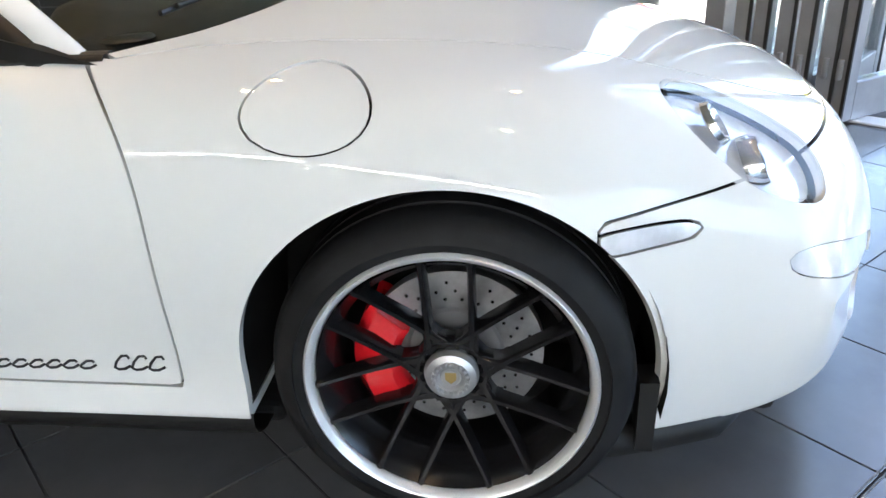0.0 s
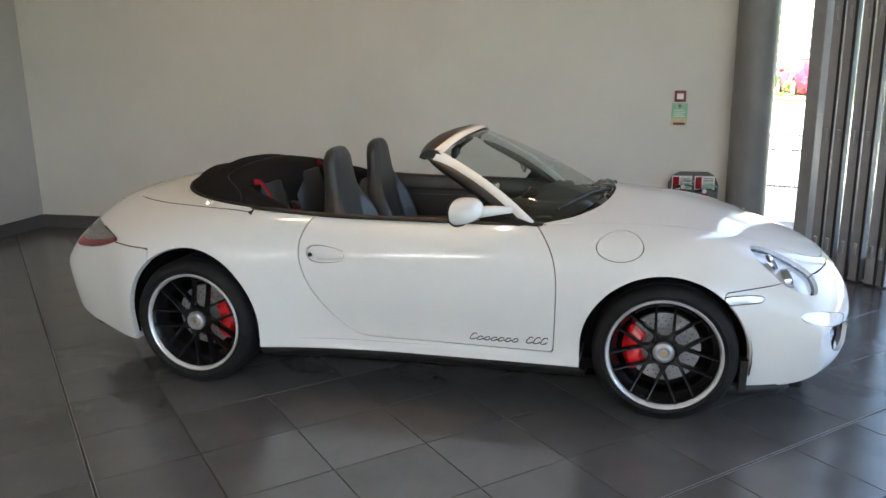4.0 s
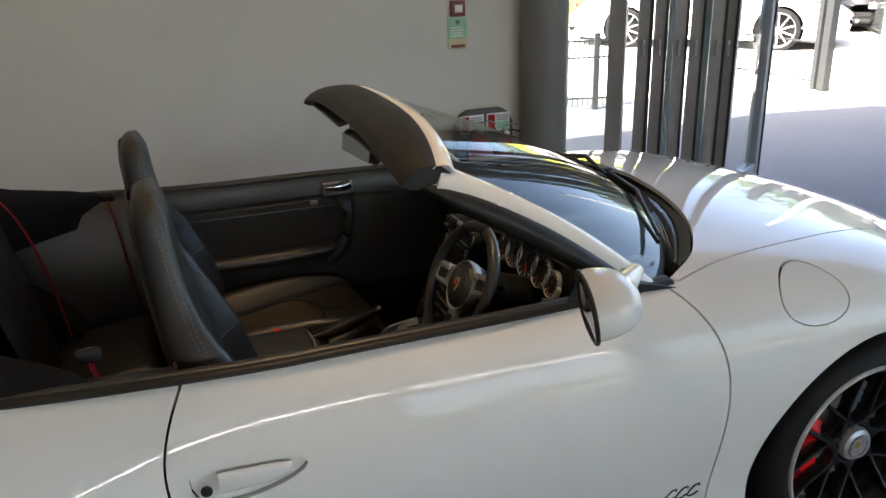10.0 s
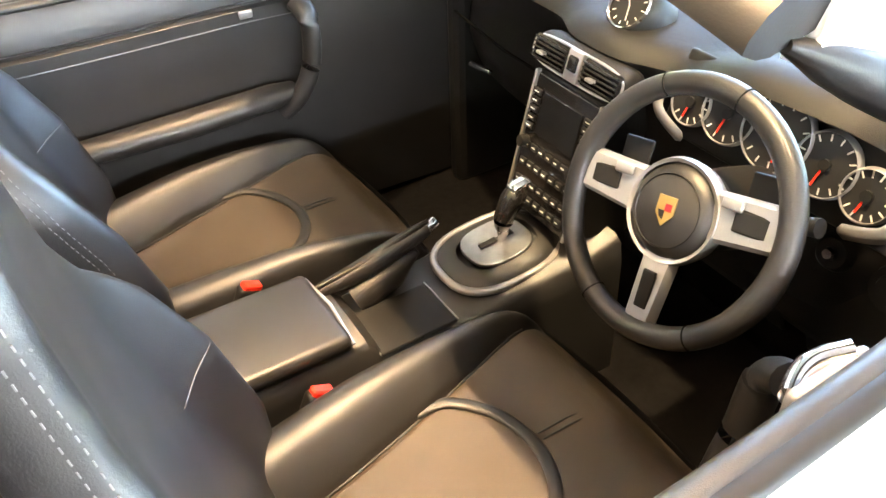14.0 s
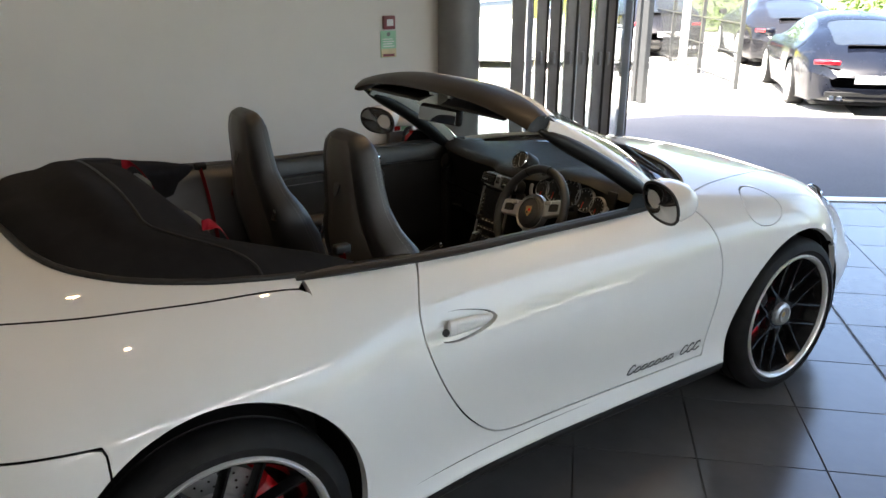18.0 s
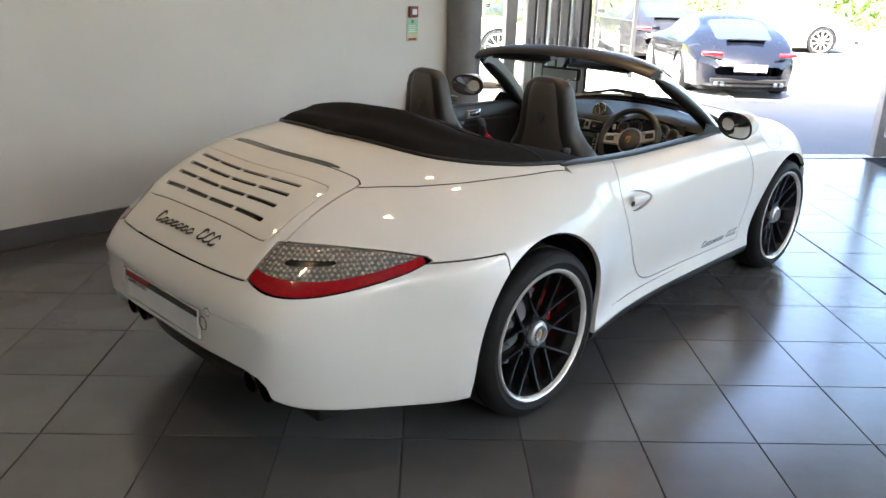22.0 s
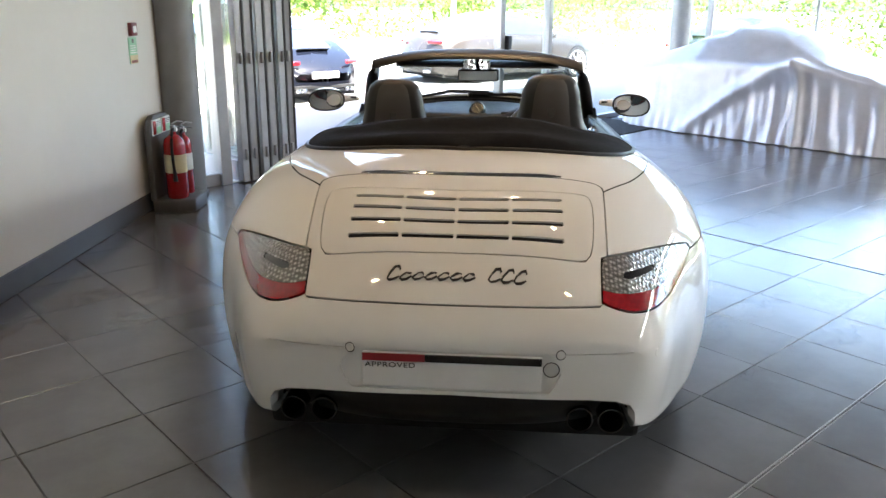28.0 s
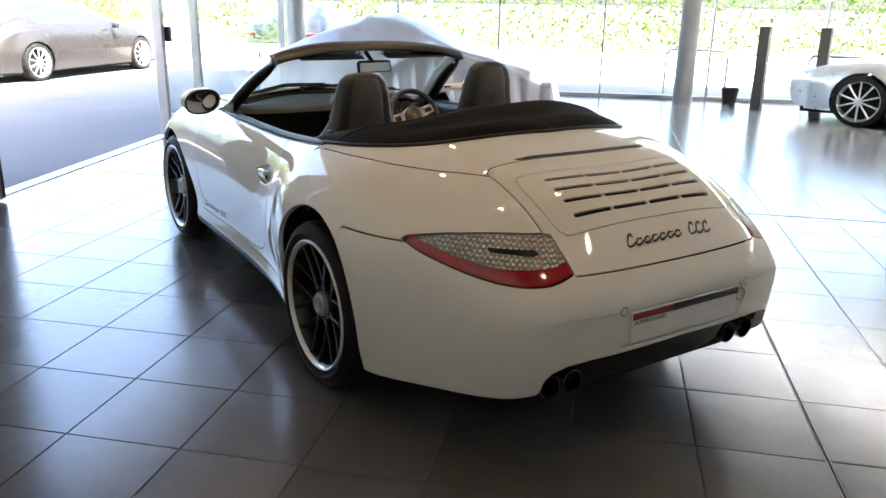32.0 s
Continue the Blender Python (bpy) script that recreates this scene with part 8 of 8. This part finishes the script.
    gl = lambda v: np.maximum(np.maximum(belt(v[:, 0]) + 0.035 - v[:, 2], v[:, 2] - roof(v[:, 0]) + np.where(v[:, 1] > 0.42, 0.075, -0.2)), np.maximum(v[:, 0] - 0.80, -1.75 - v[:, 0]))
    # windows: side band, then rear and front screens
    side_f = lambda v: np.where(v[:, 1] > 0.42, np.maximum(gl(v), np.maximum(v[:, 0] - 0.52, -1.35 - v[:, 0])), 1.0)
    x0, x1 = (0.30, 0.80) if kind == "coupe" else (0.40, 1.0)
    y0, y1 = (-1.72, -0.98) if kind == "coupe" else (-2.0, -1.15)
    fs = lambda v: np.where(v[:, 2] > 0.7, np.maximum(np.maximum(v[:, 0] - x1, x0 - v[:, 0]), v[:, 1] - 0.50), 1.0)
    rs = lambda v: np.where(v[:, 2] > 0.7, np.maximum(np.maximum(v[:, 0] - y1, y0 - v[:, 0]), v[:, 1] - 0.46), 1.0)
    glass_l = sk.cut(side_f, -1)
    sf = sk.cut(fs, -1)
    sr = sk.cut(rs, -1)
    shell2 = sk.cut(side_f, 1).cut(fs, 1).cut(rs, 1)
    body = shell2.put("body", paint, c, side=0, flange=0.0, shaped=False)
    for s in (1, -1):
        glass_l.put("side_window", GLASSD, c, side=s, flange=0, shaped=False, lift=-0.004)
    sf.put("front_screen", GLASSD, c, side=0, flange=0, shaped=False, lift=-0.004)
    sr.put("rear_screen", GLASSD, c, side=0, flange=0, shaped=False, lift=-0.004)
    for s in (1, -1):
        for x in (wb, -wb):
            simple_wheel(c, x, s * 0.80, s)
        part("tail_light", box(0.06, 0.34, 0.07, pose(-L + 0.13, s * 0.60, 0.70 if kind == "coupe" else 0.82, 0, 0, -s * 24), 0.02, 2), LENSRED, c, "red tail light", smooth=50)
        part("head_light", box(0.10, 0.24, 0.10, pose(L - 0.30, s * 0.58, 0.66, 0, 40, s * 30), 0.04, 3), LAMPIN, c, smooth=50)
        part("mirror", box(0.10, 0.16, 0.11, Matrix.Translation((0.58, s * 0.97, 0.93)), 0.035, 3), paint, c, smooth=60)
        for y in (0.42, 0.52):
            part("tail_pipe", cyl(0.035, 0.08, 20, pose(-L + 0.03, s * y, 0.25, 0, 90, 0), bevel=0.004), CHROME, c, smooth=40)
    part("plate", box(0.01, 0.52, 0.11, pose(-L - 0.005, 0, 0.50, 0, -6, 0), 0.002, 1), PLATEW, c, "pale blank number plate")
    part("bumper_slot", box(0.05, 1.2, 0.06, Matrix.Translation((-L + 0.05, 0, 0.30)), 0.01, 1), TRIM, c)
    part("lid_grille", box(0.10, 0.62, 0.012, pose(-L + 0.42, 0, 0.90 if kind == "coupe" else 1.0, 0, 18, 0), 0.004, 1), TRIM, c)
    part("belly", bx(-L + 0.25, L - 0.3, -0.72, 0.72, 0.13, 0.2), UNDER, c)
    return c


NAVY = mat("navy_paint", (0.003, 0.004, 0.008), 0.25, var=0.04, coat=0.35, spec=0.3)
BLK = mat("black_paint", (0.012, 0.012, 0.014), 0.22, var=0.04, coat=0.35, spec=0.3)
GUN = mat("gunmetal_paint", (0.028, 0.026, 0.025), 0.25, metal=0.2, var=0.04, coat=0.35, spec=0.3)
REDP = mat("red_paint", (0.48, 0.012, 0.035), 0.25, var=0.04, coat=0.35, spec=0.3)
WHT = mat("white_car_paint", (0.74, 0.74, 0.73), 0.3, var=0.02, coat=1.0)
SLV = mat("silver_car_paint", (0.45, 0.46, 0.47), 0.3, metal=0.6, var=0.03, coat=1.0)


def at(x, y, deg):
    return pose(x, y, -0.035, 0, 0, deg)


parked_car("dark blue sports coupe parked outside, seen from behind", NAVY, at(9.70, 3.95, 42) @ Matrix.Scale(0.92, 4))
parked_car("black four-door saloon parked along the yard", GUN, at(13.78, -0.20, -48.7), "saloon")
parked_car("black sports coupe parked in the yard row", BLK, at(13.0, 10.6, 56))
parked_car("dark coupe parked between the blue coupe and saloon", BLK, at(13.6, 7.6, 45))
parked_car("dark blue estate-like saloon at the end of the row", NAVY, at(13.2, -5.4, -40), "saloon")
parked_car("bright red convertible-shaped car behind the yard fence", REDP, at(6.6, 28.6, 95))
parked_car("white sports coupe parked beyond the yard gate", WHT, at(8.45, 9.35, -45))
parked_car("white coupe parked far along the road", WHT, at(17.5, 6.5, 130))
parked_car("silver sports coupe displayed at the far glazing", SLV, pose(1.05, -9.25, 0, 0, 0, 18))

# ---- yard fence, building and street furniture ----
FENCE = mat("dark_fence_steel", (0.035, 0.037, 0.038), 0.5, metal=0.3, var=0.1)


def fence_run(p, q, h, label, pitch=0.055):
    p, q = Vector((*p, 0)), Vector((*q, 0))
    d = (q - p).normalized()
    L = (q - p).length
    f = empty("mesh_fence", label, "fence", "yard fence panels", Matrix.Translation((p.x, p.y, -0.035)) @ Matrix.Rotation(math.atan2(d.y, d.x), 4, "Z"))
    for k in range(int(L / 2.0) + 1):
        part("post", box(0.06, 0.06, h, Matrix.Translation((min(L, 2.0 * k), 0, h / 2)), 0.004, 1), FENCE, f)
    n = int(L / pitch)
    for k in range(n):
        part("wire", box(0.008, 0.008, h - 0.1, Matrix.Translation((0.05 + pitch * k, 0, h / 2))), FENCE, f)
    for z in [0.12, h - 0.08] + [0.12 + 0.43 * k for k in range(1, int((h - 0.3) / 0.43) + 1)]:
        part("rail", box(L, 0.018, 0.018, Matrix.Translation((L / 2, 0.012, z))), FENCE, f)


fence_run((2.0, 5.82), (4.16, 5.24), 0.80, "low dark steel mesh fence in the yard")
fence_run((6.62, 5.0), (6.55, 7.4), 2.0, "tall dark steel yard gate standing open", 0.62)
fence_run((8.84, 5.0), (12.2, 9.6), 1.7, "dark steel railing along the yard edge")
fence_run((4.9, 12.6), (8.2, 12.2), 1.5, "dark steel mesh fence behind the gate")
gp = empty("gate_post", "square dark steel gate post", "gate post", m=Matrix.Translation((6.62, 4.86, -0.035)))
part("post", box(0.10, 0.10, 2.3, Matrix.Translation((0, 0, 1.15)), 0.006, 1), FENCE, gp)
part("cap", box(0.12, 0.12, 0.03, Matrix.Translation((0, 0, 2.315)), 0.006, 1), FENCE, gp)
SHED, nt, b = nodes("corrugated_cladding")
co = nt.nodes.new("ShaderNodeTexCoord")
wv = nt.nodes.new("ShaderNodeTexNoise")
wv.inputs["Scale"].default_value = 0.8
nt.links.new(co.outputs["Object"], wv.inputs["Vector"])
nt.links.new(ramp(nt, wv.outputs["Fac"], (0.26, 0.27, 0.28), (0.36, 0.37, 0.38)).outputs[0], b.inputs["Base Color"])
b.inputs["Roughness"].default_value = 0.55
shed = empty("warehouse", "grey corrugated warehouse behind the yard", "building")
rows = []
for k in range(90):
    z = 0.0 + 0.10 * k
    o = 0.05 if k % 4 in (1, 2) else 0.0
    rows.append([(-6.4, 34.0 - o, z), (13.8, 34.0 - o, z)])
part("cladding", loft(rows), SHED, shed, "horizontal ribbed cladding")
part("end_wall", bx(-6.4, 13.8, 34.08, 46, -0.03, 8.9), SHED, shed)
part("roof", bx(-6.9, 14.3, 33.7, 46.3, 8.9, 9.2), FRAME, shed)
part("roller_door", bx(8.0, 12.6, 33.82, 33.94, 0, 4.6), FRAME, shed, "grey roller door")
YEL = mat("yellow_panel", (0.62, 0.58, 0.05), 0.5, var=0.06)
hut = empty("yellow_cabin", "yellow painted site cabin beyond the gate", "cabin", m=pose(11.4, 16.2, -0.03, 0, 0, -30))
part("cabin_body", bx(-2.2, 2.2, -1.0, 1.0, 0.0, 2.7, 0.03), YEL, hut)
part("cabin_door", bx(-0.5, 0.4, -1.03, -0.99, 0.1, 2.1, 0.01), FRAME, hut)
part("cabin_roof", bx(-2.3, 2.3, -1.1, 1.1, 2.7, 2.82, 0.01), FRAME, hut)
for k, s in enumerate((5.5, 8.1)):
    p = Vector((5.55 - 2.1 * k, -9.2 - 1.0 * k, 0))
    cr = empty("cycle_hoop", "bent steel cycle hoop outside the glazing", "cycle stand", "cycle hoops", Matrix.Translation((p.x, p.y, -0.035)) @ Matrix.Rotation(0.3, 4, "Z"))
    part("hoop", tube(crv([(-0.55, 0, 0.0), (-0.55, 0, 0.62), (-0.50, 0, 0.74), (-0.40, 0, 0.78), (0.40, 0, 0.78), (0.50, 0, 0.74), (0.55, 0, 0.62), (0.55, 0, 0.0)], 4), 0.022, 10), STEEL, cr, smooth=60)
for x, y, h in ((8.3, 5.6, 4.2), (15.5, 1.0, 5.0), (14.0, -9.0, 5.0)):
    lp = empty("lamp_post", "slim pale lamp post at the roadside", "lamp post", "lamp posts", Matrix.Translation((x, y, -0.035)))
    part("pole", cyl(0.06, h, 16, Matrix.Translation((0, 0, h / 2)), r2=0.045), SIGNW, lp, smooth=40)
    part("lantern", box(0.4, 0.16, 0.08, Matrix.Translation((0.15, 0, h)), 0.02, 2), FRAME, lp)


# ---- floor tiles ----
TA, TP, TU, TV = 45.75, 0.435, 0.101, -0.134
tc, ts = math.cos(radians(TA)), math.sin(radians(TA))
m_tile, nt, b = nodes("floor_tile")
oi = nt.nodes.new("ShaderNodeObjectInfo")
n1 = noise_tex(nt, 2.2, 8, 0.65)
n2 = noise_tex(nt, 55, 5, 0.7)
mixv = nt.nodes.new("ShaderNodeMath")
mixv.operation = "MULTIPLY_ADD"
nt.links.new(oi.outputs["Random"], mixv.inputs[0])
mixv.inputs[1].default_value = 0.28
nt.links.new(n1.outputs["Fac"], mixv.inputs[2])
n3 = noise_tex(nt, 9.0, 3, 0.55)
spot = ramp(nt, n3.outputs["Fac"], (0.5, 0.49, 0.48), (1, 1, 1), 0.255, 0.295)
r = ramp(nt, mixv.outputs[0], (0.064, 0.065, 0.067), (0.110, 0.110, 0.111), 0.35, 0.95)
mul = nt.nodes.new("ShaderNodeMix")
mul.data_type, mul.blend_type = "RGBA", "MULTIPLY"
mul.inputs[0].default_value = 1.0
nt.links.new(r.outputs[0], mul.inputs[6])
nt.links.new(spot.outputs[0], mul.inputs[7])
nt.links.new(mul.outputs[2], b.inputs["Base Color"])
mr = nt.nodes.new("ShaderNodeMapRange")
mr.inputs["To Min"].default_value, mr.inputs["To Max"].default_value = 0.14, 0.28
nt.links.new(n1.outputs["Fac"], mr.inputs["Value"])
nt.links.new(mr.outputs[0], b.inputs["Roughness"])
b.inputs["Specular IOR Level"].default_value = 1.0
bp = nt.nodes.new("ShaderNodeBump")
bp.inputs["Strength"].default_value, bp.inputs["Distance"].default_value = 0.12, 0.002
nt.links.new(n2.outputs["Fac"], bp.inputs["Height"])
nt.links.new(bp.outputs[0], b.inputs["Normal"])


def tile_mesh(poly):
    """A tile with a small bevelled edge, from its outline; top at z 0."""
    n = len(poly)
    c = np.mean(poly, axis=0)
    q = [(p[0] + (c[0] - p[0]) * 0.006, p[1] + (c[1] - p[1]) * 0.006) for p in poly]
    V = [(x, y, -0.01) for x, y in poly] + [(x, y, -0.001) for x, y in poly] + [(x, y, 0.0) for x, y in q]
    F = [tuple(range(2 * n, 3 * n))]
    for k in range(n):
        j = (k + 1) % n
        F += [(k, j, n + j, n + k), (n + k, n + j, 2 * n + j, 2 * n + k)]
    return V, F


def inside_clip(poly, room):
    """The part of a convex tile that lies in the convex room."""
    out = list(poly)
    n = len(room)
    for k in range(n):
        (ax, ay), (bx_, by_) = room[k], room[(k + 1) % n]
        side = lambda p: (bx_ - ax) * (p[1] - ay) - (by_ - ay) * (p[0] - ax)
        res = []
        for i in range(len(out)):
            p, q = out[i], out[(i + 1) % len(out)]
            sp, sq = side(p), side(q)
            if sp >= 0:
                res.append(p)
            if (sp >= 0) != (sq >= 0):
                t = sp / (sp - sq)
                res.append((p[0] + (q[0] - p[0]) * t, p[1] + (q[1] - p[1]) * t))
        out = res
        if len(out) < 3:
            return []
    return out


half = TP / 2 - 0.0022
sq = [(tc * u - ts * v, ts * u + tc * v) for u, v in ((-half, -half), (half, -half), (half, half), (-half, half))]
V, F = tile_mesh(sq)
tile_me = bpy.data.meshes.new("tile")
tile_me.from_pydata(V, [], F)
tile_me.materials.append(m_tile)
restV, restF = [], []
count = 0
for i in range(-40, 41):
    for j in range(-40, 41):
        u, v = TU + (i + 0.5) * TP, TV + (j + 0.5) * TP
        cx, cy = tc * u - ts * v, ts * u + tc * v
        full = [(cx + x, cy + y) for x, y in sq]
        c = inside_clip(full, floor_poly)
        if len(c) < 3:
            continue
        whole = len(c) == 4 and all(min(math.hypot(p[0] - q[0], p[1] - q[1]) for q in c) < 1e-6 for p in full)
        if whole and -3.6 < cx < 3.9 and -3.0 < cy < 2.6 and count < 300:
            o = new("tile", tile_me)
            o.parent = floor_base
            o.location = (cx, cy, 0)
            count += 1
        else:
            V, F = tile_mesh(c)
            k = len(restV)
            restV += V
            restF += [tuple(q + k for q in f) for f in F]
far_tiles = link_mesh("outer_tiles", restV, restF, m_tile, floor_base, smooth=False)
far_tiles["kind"] = "stuff"
# paired metal movement joints between tile rows
JOINT = mat("joint_metal", (0.14, 0.137, 0.133), 0.5, metal=0.1, var=0.2, scale=30)
for axis, at_, lo, hi in (("u", TU - 5 * TP, -5.8, 4.3), ("v", TV - 4 * TP, -5.0, 3.1)):
    for off in (-0.0065, 0.0065):
        ends = []
        for q in (lo, hi):
            u, v = (at_ + off, q) if axis == "u" else (q, at_ + off)
            ends.append(Vector((tc * u - ts * v, ts * u + tc * v, 0.0)))
        d = ends[1] - ends[0]
        bm = box(d.length, 0.0035, 0.006, Matrix.Translation((ends[0] + ends[1]) / 2 + Vector((0, 0, -0.0018))) @ Matrix.Rotation(math.atan2(d.y, d.x), 4, "Z"))
        part("joint_strip", bm, JOINT, floor_base, "thin metal movement joint strip")
